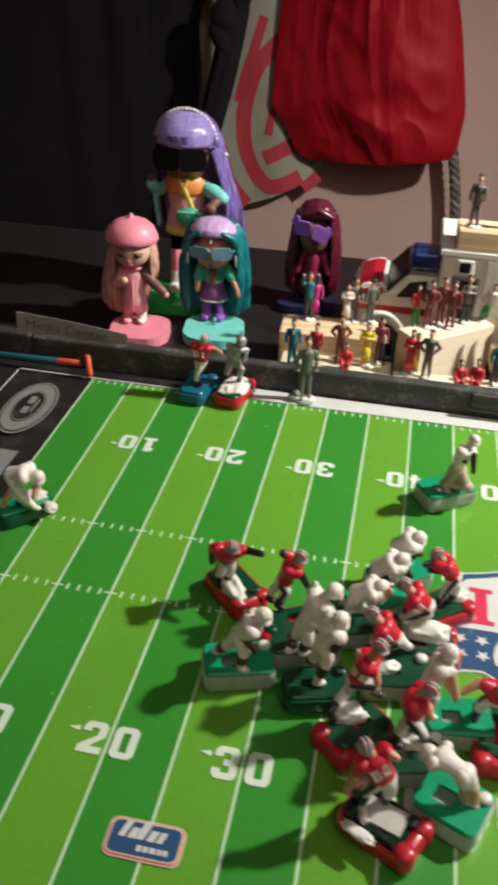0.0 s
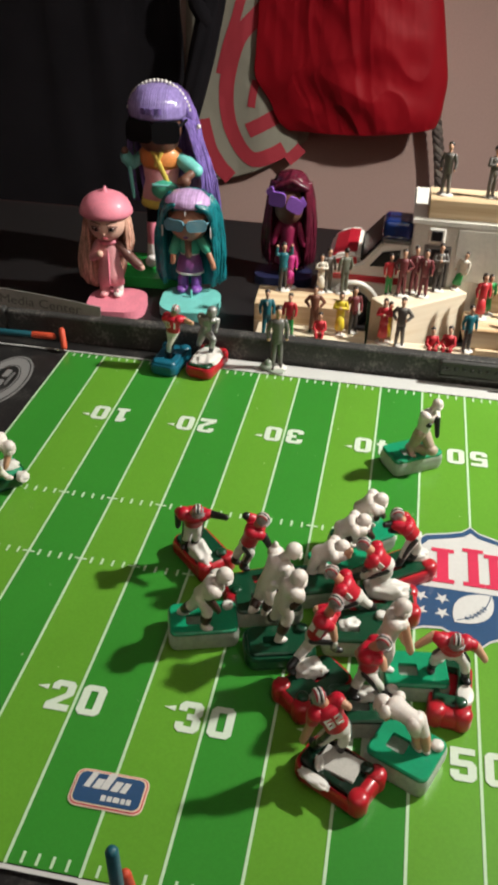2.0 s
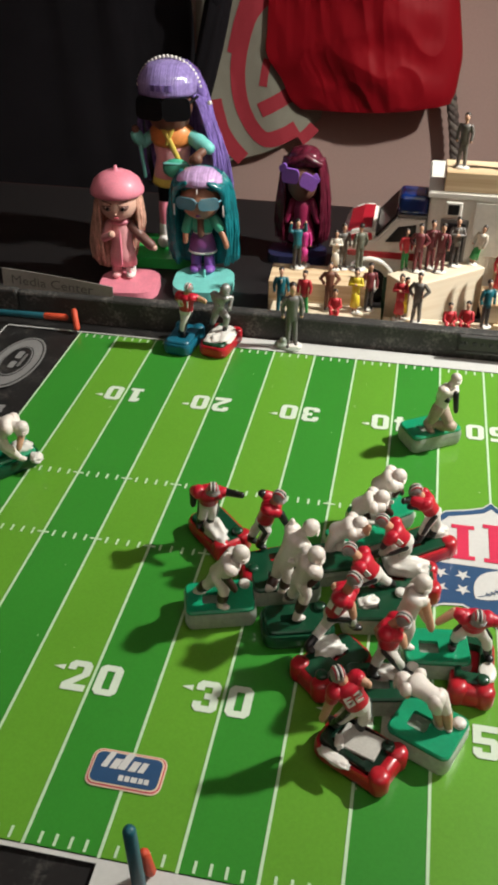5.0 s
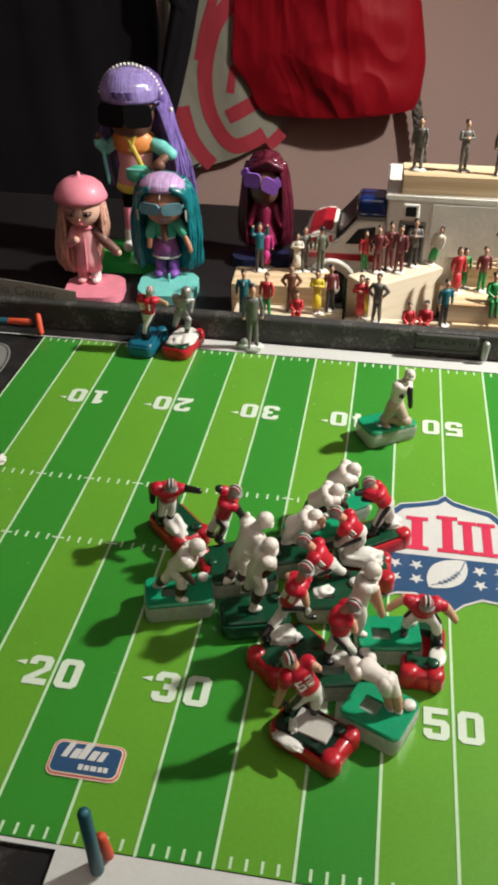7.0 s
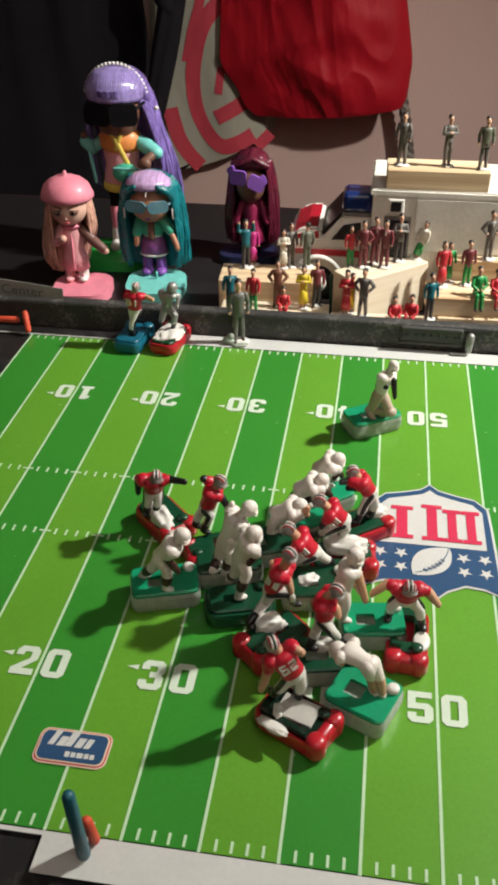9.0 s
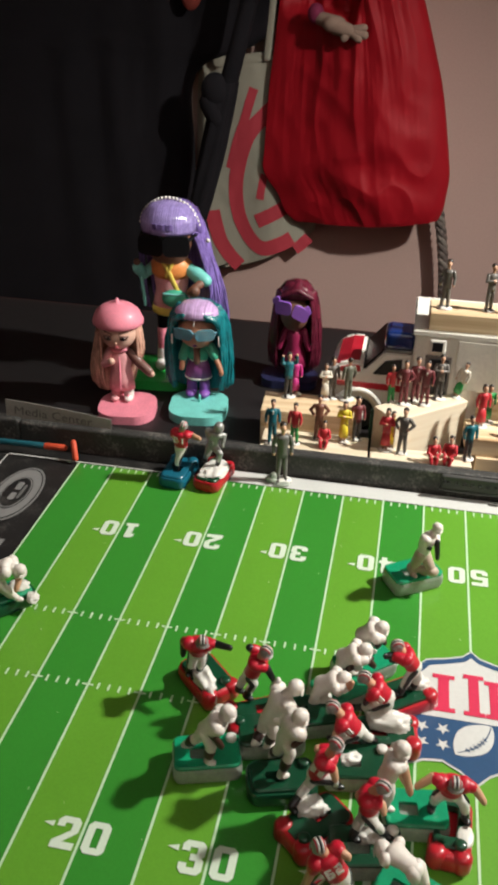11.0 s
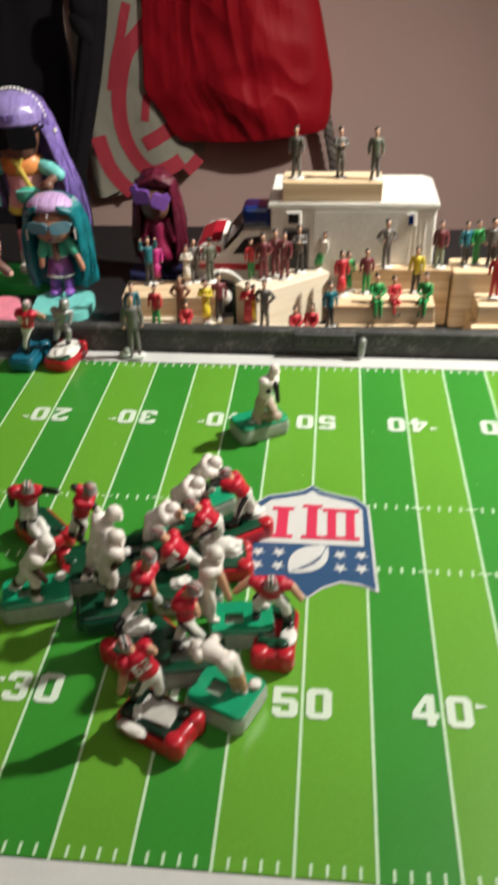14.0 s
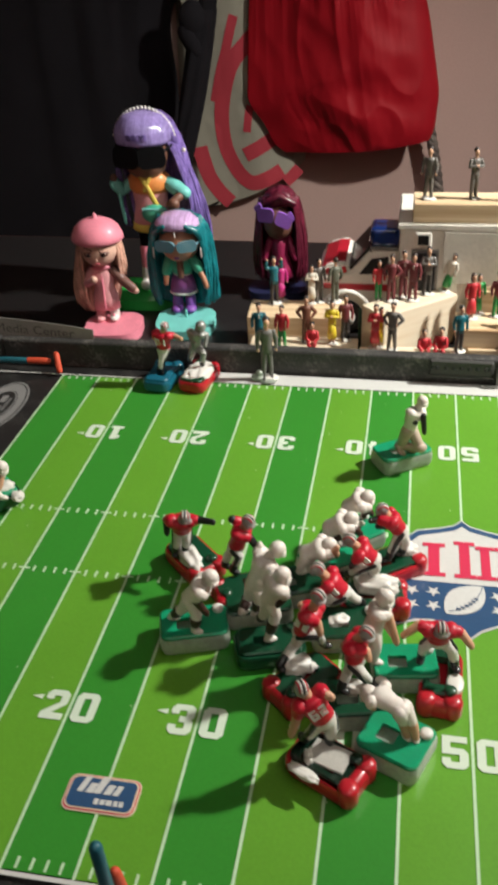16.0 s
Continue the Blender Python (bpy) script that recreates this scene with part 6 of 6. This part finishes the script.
def sack(rows, seg=120, depth=0.010, seed=0.0, square=0.6):
    """A hanging cloth bag: rounded oblong rings with irregular creases that run down it and fade below. rows: (z, x0, x1, y0, y1)."""
    bm = bmesh.new()
    rings = []
    tops = rows[0][0], rows[-1][0]
    for k, (z, x0, x1, y0, y1) in enumerate(rows):
        cx, cy, w, d = (x0 + x1) / 2, (y0 + y1) / 2, (x1 - x0) / 2, (y1 - y0) / 2
        f = (z - tops[1]) / (tops[0] - tops[1])
        ring = []
        for i in range(seg):
            a = 2 * math.pi * i / seg
            c, s = math.cos(a), math.sin(a)
            x, y = math.copysign(abs(c) ** square, c), math.copysign(abs(s) ** square, s)
            u = cx + w * x
            bend = u * 60 + 2.5 * noise.noise((u * 9 + seed, f * 2.0, 1.0)) + 2.0 * f * (x + 0.3)
            pleat = 1 - 3.2 * abs(noise.noise((u * 34 + 1.5 * noise.noise((u * 6, f * 3, seed)), f * 1.6, seed + 11)))
            crease = 0.55 * pleat * min(1.0, 0.25 + f * 1.4) + 0.35 * (1 - 2 * abs(math.sin(bend * 0.55 + seed))) + 0.35 * math.sin(bend * 1.27) + 0.9 * noise.noise((u * 22, f * 3.0, seed)) + 0.30 * noise.noise((u * 60, f * 7.0, seed + 3)) + (0.9 * abs(noise.noise((u * 15, f * 9.0, seed + 5))) - 0.3) * max(0.0, 1 - 2.2 * f)
            push = depth * crease * (0.18 + 1.05 * f) * min(1.0, d / 0.03)
            low = (1 - f) ** 3
            zz = z + 0.010 * noise.noise((u * 14, s, 0.2 + seed)) * low
            ring.append(bm.verts.new((u + 0.3 * push * x, cy + d * y + (-push if s < 0 else 0.0) * abs(s) ** 0.6, zz)))
        rings.append(ring)
    bm.faces.new(rings[0])
    bm.faces.new(rings[-1][::-1])
    for p_, n_ in zip(rings, rings[1:]):
        for i in range(seg):
            bm.faces.new((p_[i], p_[(i + 1) % seg], n_[(i + 1) % seg], n_[i]))
    return bm


def levels(rows, steps=6):
    """Fills in between rows of numbers with a smooth curve through them."""
    out = []
    for k in range(len(rows) - 1):
        p0, p1, p2, p3 = rows[max(0, k - 1)], rows[k], rows[k + 1], rows[min(len(rows) - 1, k + 2)]
        for i in range(steps):
            t = i / steps
            out.append(tuple(0.5 * (2 * b + (c - a) * t + (2 * a - 5 * b + 4 * c - d) * t * t + (3 * b - a - 3 * c + d) * t ** 3) for a, b, c, d in zip(p0, p1, p2, p3)))
    return out + [rows[-1]]


def smooth_step(v, lo, hi):
    f = min(1.0, max(0.0, (v - lo) / (hi - lo)))
    return f * f * (3 - 2 * f)


def hung_cloth(rows, face, columns, sag=0.0, inset=0.004):
    """A bag hanging flat against the wall: rows (z at its two sides, x of its two sides) from top to bottom, face(x, z, u) how far its front stands off."""
    bm = bmesh.new()
    grid = []
    for k, (zl, zr, xl, xr) in enumerate(rows):
        low = smooth_step(k / (len(rows) - 1), 0.6, 1.0)
        ring = []
        for i in range(columns + 1):
            u = i / columns
            x, z = xl + (xr - xl) * u, zl + (zr - zl) * u - sag * low * math.sin(math.pi * u)
            ring.append(bm.verts.new((x, face(x, z, u), z)))
        grid.append(ring + [bm.verts.new((xr - inset, -0.004, zr)), bm.verts.new((xl + inset, -0.004, zl))])
    n = columns + 3
    for p, q in zip(grid, grid[1:]):
        for i in range(n):
            bm.faces.new((p[i], p[(i + 1) % n], q[(i + 1) % n], q[i]))
    bm.faces.new(grid[0])
    bm.faces.new(grid[-1][::-1])
    return bm


red_bag = thing("shopping_bag", pose(0, WALL_Y, 0), "full red nylon shopping bag hanging creased on the wall", "bag")


def bag_face(x, z, u):
    """The red bag's front: fullest towards its right, lumpy below, gathered in fine pleats above, sunk where its mouth gapes."""
    high = smooth_step(z, -0.05, 0.30)
    hump = math.sin(math.pi * min(1.0, 0.04 + 0.96 * u) ** 1.35) ** 0.55
    slope = 0.52 + 0.48 * smooth_step(u, 0.02, 0.62)
    y = -0.046 - 0.034 * u - 0.050 * hump * slope * (0.55 + 0.45 * smooth_step(z, -0.125, -0.045))
    pleat = 1 - 3.0 * abs(noise.noise((u * 9.5 + 0.5 * noise.noise((u * 5, z * 9, 2.0)), z * 2.2, 11.0)))
    fine = 1 - 3.0 * abs(noise.noise((u * 24 + 0.8 * z, z * 3.0, 4.0)))
    y -= (0.0062 * pleat + 0.0013 * fine) * (0.16 + 0.84 * high) * (1 - 0.55 * smooth_step(u, 0.45, 0.75)) * hump
    lump = noise.noise((x * 13, z * 15, 7.0)) + 0.32 * (1 - 3 * abs(noise.noise((x * 20 + z * 7, z * 14 - x * 5, 1.0))))
    y -= 0.0105 * lump * (1 - 0.85 * high) * hump
    y -= 0.0006 * noise.noise((x * 95, z * 60, 3.0)) * hump
    return y + 0.046 * smooth_step(z + 0.12 * (x + 0.2), 0.196, 0.226) * smooth_step(u, 0.0, 0.08) * (1 - smooth_step(x, -0.188, -0.168)) * hump


part("bag_body", hung_cloth(levels([(0.52, 0.52, -0.272, -0.165), (0.40, 0.40, -0.286, -0.128), (0.30, 0.30, -0.298, -0.096), (0.236, 0.236, -0.304, -0.071), (0.17, 0.17, -0.310, -0.047), (0.105, 0.105, -0.317, -0.026), (0.008, 0.008, -0.322, -0.005), (-0.036, -0.022, -0.322, -0.0005), (-0.074, -0.045, -0.296, -0.0015), (-0.106, -0.073, -0.280, -0.0035), (-0.122, -0.092, -0.260, -0.0095)], 14), bag_face, 220, 0.004, 0.03), "bag_red", red_bag, smooth=True)
M["bag_red"].node_tree.nodes["Principled BSDF"].inputs["Specular IOR Level"].default_value = 0.25
for sx in (-0.240, -0.185):
    bm = bmesh.new()
    limb(bm, (sx, -0.060, 0.50), (-0.208 + (sx + 0.208) * 0.3, -0.030, 0.72), 0.012, 0.010, 0, 8, 0.3, (0, 1, 0))
    part("bag_handle", bm, "bag_red", red_bag)
bm = bmesh.new()
limb(bm, (-0.208, 0.0, 0.72), (-0.208, -0.05, 0.725), 0.006, 0.006, 0, 10)
part("hook", bm, "cord", red_bag)

tote = thing("tote_bag", pose(0, WALL_Y, 0), "pale canvas tote bag with red rings, hanging on the wall", "bag")


def tote_face(x, z, u=0.5):
    """How far the tote's front stands off the wall: soft folds that run down it."""
    y = -0.034 - 0.0045 * math.sin(34 * x + 5 * z) - 0.004 * noise.noise((x * 16, z * 5, 0.4)) - 0.0012 * noise.noise((x * 70, z * 45, 2.0))
    return y * min(1.0, 0.4 + 7.0 * min(u, 1 - u))


part("bag_body", hung_cloth(levels([(0.128, 0.168, -0.4490, -0.268), (0.10, 0.12, -0.4500, -0.262), (-0.026, -0.01, -0.4530, -0.240), (-0.12, -0.07, -0.4470, -0.228), (-0.195, -0.110, -0.4455, -0.224), (-0.232, -0.146, -0.4430, -0.230)], 10), tote_face, 44, 0.020), "bag_canvas", tote, smooth=True)


def ribbon(path, wide, lift):
    """A band of cloth or print that follows the tote's front along a curved path of (x, z)."""
    bm = bmesh.new()
    pts = levels([(*p, 0) for p in path], 8)
    strip = []
    for k, (x, z, _) in enumerate(pts):
        a, b = pts[max(0, k - 1)], pts[min(len(pts) - 1, k + 1)]
        dx, dz = b[0] - a[0], b[1] - a[1]
        n = math.hypot(dx, dz)
        strip.append([bm.verts.new((px, tote_face(px, pz) - lift, pz)) for px, pz in [(x - dz / n * wide * (j / 6 - 0.5), z + dx / n * wide * (j / 6 - 0.5)) for j in range(7)]])
    for p, q in zip(strip, strip[1:]):
        for j in range(6):
            bm.faces.new((p[j], p[j + 1], q[j + 1], q[j]))
    return bm


part("hem", ribbon([(-0.436, 0.1245), (-0.396, 0.1375), (-0.355, 0.145), (-0.300, 0.152)], 0.014, 0.0016), "bag_canvas", tote)
# the broad curved strokes printed on it
for wide, path in ((0.016, [(-0.345, 0.098), (-0.352, 0.076), (-0.361, 0.046), (-0.375, 0.006), (-0.387, -0.040)]), (0.027, [(-0.306, 0.072), (-0.326, 0.053), (-0.352, 0.024), (-0.368, -0.019), (-0.376, -0.069), (-0.370, -0.120), (-0.349, -0.161), (-0.323, -0.180), (-0.290, -0.170), (-0.268, -0.157)]),
                   (0.014, [(-0.322, -0.045), (-0.326, -0.062), (-0.330, -0.090)]), (0.025, [(-0.335, -0.131), (-0.307, -0.116), (-0.278, -0.098)]), (0.028, [(-0.420, -0.118), (-0.416, -0.137), (-0.405, -0.172), (-0.386, -0.200), (-0.366, -0.219)]), (0.021, [(-0.262, -0.178), (-0.250, -0.168), (-0.237, -0.154)])):
    part("printed_stroke", ribbon(path, wide, 0.0012), "bag_print", tote, smooth=True)
for a, b, wide in (((-0.407, 0.140), (-0.330, 0.50), 0.012), ((-0.323, 0.148), (-0.285, 0.50), 0.0065)):
    bm = bmesh.new()
    limb(bm, (a[0], -0.045, a[1]), (b[0], -0.085, b[1]), wide, wide * 0.6, 0, 8, 0.3, (0, 1, 0))
    part("bag_handle", bm, "bag_canvas", tote)

umbrella = thing("umbrella", pose(0, WALL_Y, 0), "folded black umbrella hanging in front of the tote bag", "umbrella")
bm = bmesh.new()
limb(bm, (-0.270, -0.135, 0.50), (-0.337, -0.135, 0.235), 0.0125, 0.0135, 0, 16)
limb(bm, (-0.337, -0.135, 0.235), (-0.370, -0.135, 0.112), 0.0135, 0.0150, 0, 16)
part("shaft", bm, "dark_cloth", umbrella)
bm = bmesh.new()
previous = None
for k in range(15):
    f = k / 14
    c = (-0.372 - 0.060 * f - 0.013 * f * f, -0.135, 0.118 - 0.305 * f)
    r = 0.019 + 0.004 * math.sin(math.pi * f) - 0.006 * f
    ring = [bm.verts.new((c[0] + r * (1 + 0.10 * math.sin(6 * a + 5 * f)) * math.cos(a), c[1] + r * (1 + 0.10 * math.sin(6 * a + 5 * f)) * math.sin(a), c[2])) for a in [2 * math.pi * i / 36 for i in range(36)]]
    if previous:
        for i in range(36):
            bm.faces.new((previous[i], previous[(i + 1) % 36], ring[(i + 1) % 36], ring[i]))
    else:
        bm.faces.new(ring)
    previous = ring
bm.faces.new(previous[::-1])
part("canopy", bm, "dark_cloth", umbrella, smooth=True)
bm = bmesh.new()
ball(bm, (-0.389, -0.142, 0.106), (0.024, 0.020, 0.027), 0, None, 16, 12)
limb(bm, (-0.398, -0.142, 0.086), (-0.384, -0.140, 0.060), 0.018, 0.017, 0, 14)
part("knob", bm, "dark_cloth", umbrella)

coat = thing("dark_coat", pose(0, WALL_Y, 0), "heavy black coat hanging in folds on the wall", "coat")
part("coat_body", sack(levels([(0.80, -1.20, -0.280, -0.05, -0.003), (0.40, -1.25, -0.290, -0.06, -0.003), (0.215, -1.26, -0.310, -0.066, -0.003), (0.165, -1.263, -0.345, -0.068, -0.003), (0.115, -1.265, -0.447, -0.068, -0.003), (-0.05, -1.275, -0.449, -0.072, -0.003), (-0.30, -1.28, -0.447, -0.074, -0.003), (-0.62, -1.26, -0.450, -0.064, -0.003)], 6), 150, 0.012, 0.2, 0.5), "dark_cloth", coat, smooth=True)
bm = bmesh.new()
ball(bm, (-0.442, -0.088, 0.243), (0.018, 0.008, 0.027), 0, None, 12, 8)
part("tag", bm, "orange_cloth", coat, "red-orange cloth tag")

# a doll's hand with fingers and sleeve cuff, reaching out of the bag
toy = thing("soft_toy", pose(0, WALL_Y, 0), "beige doll hand with pink cuff in the red bag", "soft toy")
bm = bmesh.new()
ball(bm, (-0.207, -0.118, 0.206), (0.018, 0.014, 0.013), 0, None, 16, 12)
limb(bm, (-0.232, -0.100, 0.213), (-0.200, -0.118, 0.205), 0.010, 0.013, 0, 12)
limb(bm, (-0.205, -0.119, 0.204), (-0.178, -0.124, 0.197), 0.013, 0.0095, 0, 12)
for tip, r in (((-0.160, -0.127, 0.203), 0.0062), ((-0.158, -0.129, 0.193), 0.0066), ((-0.166, -0.131, 0.188), 0.0058), ((-0.189, -0.126, 0.188), 0.0062)):
    limb(bm, (-0.183, -0.123, 0.198), tip, r * 1.25, r, 0, 10)
part("paw", bm, "soft_toy", toy, smooth=True)
bm = bmesh.new()
ball(bm, (-0.238, -0.098, 0.219), (0.013, 0.013, 0.015), 0, None, 14, 10)
part("cuff", bm, "soft_pink", toy, smooth=True)

cord = thing("braided_cord", pose(0, WALL_Y, 0), "grey-brown braided cord with pale flecks hanging beside the bag", "cord")
for strand in range(3):
    bm = bmesh.new()
    last = None
    for k in range(121):
        t = k / 120
        a = 2 * math.pi * (t * 8 + strand / 3)
        c = (-0.016 + 0.096 * t - 0.062 * t * t + 0.0034 * math.cos(a), -0.042 + 0.0034 * math.sin(a), -0.065 - 0.33 * t)
        ring = [bm.verts.new((c[0] + 0.0068 * math.cos(b), c[1] + 0.0068 * math.sin(b), c[2])) for b in [2 * math.pi * i / 9 for i in range(9)]]
        if last:
            for i in range(9):
                bm.faces.new((last[i], last[(i + 1) % 9], ring[(i + 1) % 9], ring[i]))
        else:
            bm.faces.new(ring)
        last = ring
    bm.faces.new(last[::-1])
    part("strand", bm, "cord_pale" if strand == 0 else "cord", cord, smooth=True)

# ---- small things on and round the board ----
def ellipse(cx, cy, rx, ry, n=40):
    return [(cx + rx * math.cos(2 * math.pi * i / n), cy + ry * math.sin(2 * math.pi * i / n)) for i in range(n)]


for k, (rx, ry, mtl) in enumerate(((0.0150, 0.0310, "print_grey"), (0.0138, 0.0292, "print_black"), (0.0130, 0.0280, "print_grey"), (0.0088, 0.0185, "print_black"), (0.0083, 0.0176, "print_grey"), (0.0076, 0.0165, "print_black"))):
    bm = bmesh.new()
    sheet(bm, ellipse(-0.2805, 0.287, rx, ry), B0 + 0.0003 + 0.0002 * k)
    part("emblem_ring", bm, mtl, board)
for x, y, w, h in ((-0.2805, 0.2935, 0.004, 0.009), (-0.2805, 0.2815, 0.004, 0.008), (-0.2765, 0.2875, 0.0018, 0.016)):
    bm = bmesh.new()
    sheet(bm, rounded(w, h, 0.0012, x, y), B0 + 0.0016)
    part("emblem_bar", bm, "print_grey", board)
for y0, y1 in ((0.212, 0.240), (0.176, 0.206), (0.140, 0.170), (0.104, 0.134), (0.068, 0.098)):
    bm = bmesh.new()
    sheet(bm, [(-0.290, y0), (-0.266, y0), (-0.266, y1), (-0.290, y1)], B0 + 0.0003)
    part("end_zone_bar", bm, "print_grey", board)

M["foam_orange"] = mat("foam_orange", (0.62, 0.075, 0.03), 0.6, 0.15, 120, 800, 0.2)
M["stick_teal"] = mat("stick_teal", (0.012, 0.10, 0.13), 0.45, 0.15, 120, 800, 0.1)
post = thing("goal_post", pose(-0.262, W + 0.006, 0.0004), "teal and orange toy goal post lying in the corner", "goal post", "goal posts")
bm = bmesh.new()
limb(bm, (-0.060, 0.0005, 0.0052), (-0.018, 0.0, 0.0062), 0.0021, 0.0021, 0, 10)
part("upright", bm, "stick_teal", post)
bm = bmesh.new()
limb(bm, (-0.019, 0.0, 0.0062), (-0.005, -0.0005, 0.0068), 0.0022, 0.0022, 0, 12)
part("sleeve", bm, "foam_orange", post)
bm = bmesh.new()
limb(bm, (0.0015, 0.000, 0.0115), (0.0042, -0.005, 0.0024), 0.0020, 0.0020, 0, 12)
part("crossbar", bm, "foam_orange", post)
mark = thing("goal_post", pose(-0.1125, -0.0085, 0.0004), "blue stick leaning with an orange foam foot", "goal post", "goal posts")
bm = bmesh.new()
limb(bm, (0.0008, 0.0010, 0.0021), (0.0017, -0.0026, 0.0385), 0.0022, 0.0020, 0, 14)
part("upright", bm, "stick_teal", mark)
bm = bmesh.new()
limb(bm, (0.0028, 0.0062, 0.0020), (0.0022, 0.0043, 0.0150), 0.0018, 0.0018, 0, 12)
part("sleeve", bm, "foam_orange", mark)

sign = thing("paper_sign", pose(-0.2765, W + 0.0205, 0.0168, rz=0), "strip of grey paper with faint handwriting, leaning on the rail", "paper sign")
bm = bmesh.new()
n = 16
vs = []
for i in range(n + 1):
    x = -0.038 + 0.076 * i / n
    y = 0.0012 * math.sin(3.2 * i / n)
    vs.append([bm.verts.new((x, y + 0.001 * k, 0.0140 * k - 0.0070 * (i / n) * k)) for k in (0, 1)] + [bm.verts.new((x, y + 0.001 * k + 0.0005, 0.0140 * k - 0.0070 * (i / n) * k)) for k in (1, 0)])
for p, q in zip(vs, vs[1:]):
    for k in range(4):
        bm.faces.new((p[k], p[(k + 1) % 4], q[(k + 1) % 4], q[k]))
bm.faces.new(vs[0])
bm.faces.new(vs[-1][::-1])
M["paper_grey"] = mat("paper_grey", (0.29, 0.27, 0.25), 0.85, 0.15, 60, 700, 0.3)
part("paper_body", bm, "paper_grey", sign)
M["pencil"] = mat("pencil", (0.10, 0.095, 0.09), 0.7, 0.2)
text_mesh("handwriting", "Media Center", 0.0062, "pencil", pose(-0.003, -0.0006, 0.0058, rx=87, ry=3.0), sign, 0.0, 1.15)

strip = thing("perforated_strip", pose(0.0030, W + 0.0142, 0.0112), "black plastic strip with a row of holes on the rail", "strip")
bm = bmesh.new()
box(bm, (0.039, 0.0034, 0.0110), (0, 0, 0), 0.0016, 3)
M["strip_plastic"] = mat("strip_plastic", (0.048, 0.046, 0.044), 0.6, 0.25, 90, 700, 0.1)
part("strip_body", bm, "strip_plastic", strip)
bm = bmesh.new()
box(bm, (0.040, 0.0046, 0.0022), (0, -0.0002, -0.0050), 0.0009, 2)
part("strip_lip", bm, "strip_plastic", strip)
for i, x in enumerate((-0.0172, -0.0148, -0.0095, -0.0048, 0.0, 0.0048, 0.0095, 0.0148, 0.0172)):
    bm = bmesh.new()
    lathe(bm, [(0.0014, -0.0002), (0.0014, 0.0003)], 12)
    bm.transform(Matrix.Translation((x, -0.0017, 0.0006)) @ Matrix.Rotation(math.pi / 2, 4, "X"))
    part("hole", bm, "paint_black", strip)
clip = thing("clip", pose(0.0255, W + 0.0110, 0.0006), "small grey metal clip standing on the touchline", "clip")
bm = bmesh.new()
limb(bm, (0.001, 0.001, 0.003), (0.0015, 0.002, 0.0115), 0.0022, 0.0026, 0, 12)
part("clip_body", bm, "pewter", clip)
bm = bmesh.new()
box(bm, (0.010, 0.0016, 0.0012), (-0.005, -0.001, 0.0010), 0.0004, 1)
part("clip_foot", bm, "pewter", clip)
plug = thing("grey_putty", pose(-0.1245, 0.3370, 0.0004), "small lump of pale putty beside the grey model figure", "putty")
bm = bmesh.new()
ball(bm, (0.0, 0.0, 0.0022), (0.0044, 0.0040, 0.0024), 0, None, 12, 7)
ball(bm, (0.0012, -0.0003, 0.0048), (0.0026, 0.0024, 0.0028), 0, None, 10, 7)
ball(bm, (0.0070, -0.0015, 0.0008), (0.0058, 0.0042, 0.0010), 0, None, 14, 6)
part("putty_body", bm, "plastic_clear", plug)
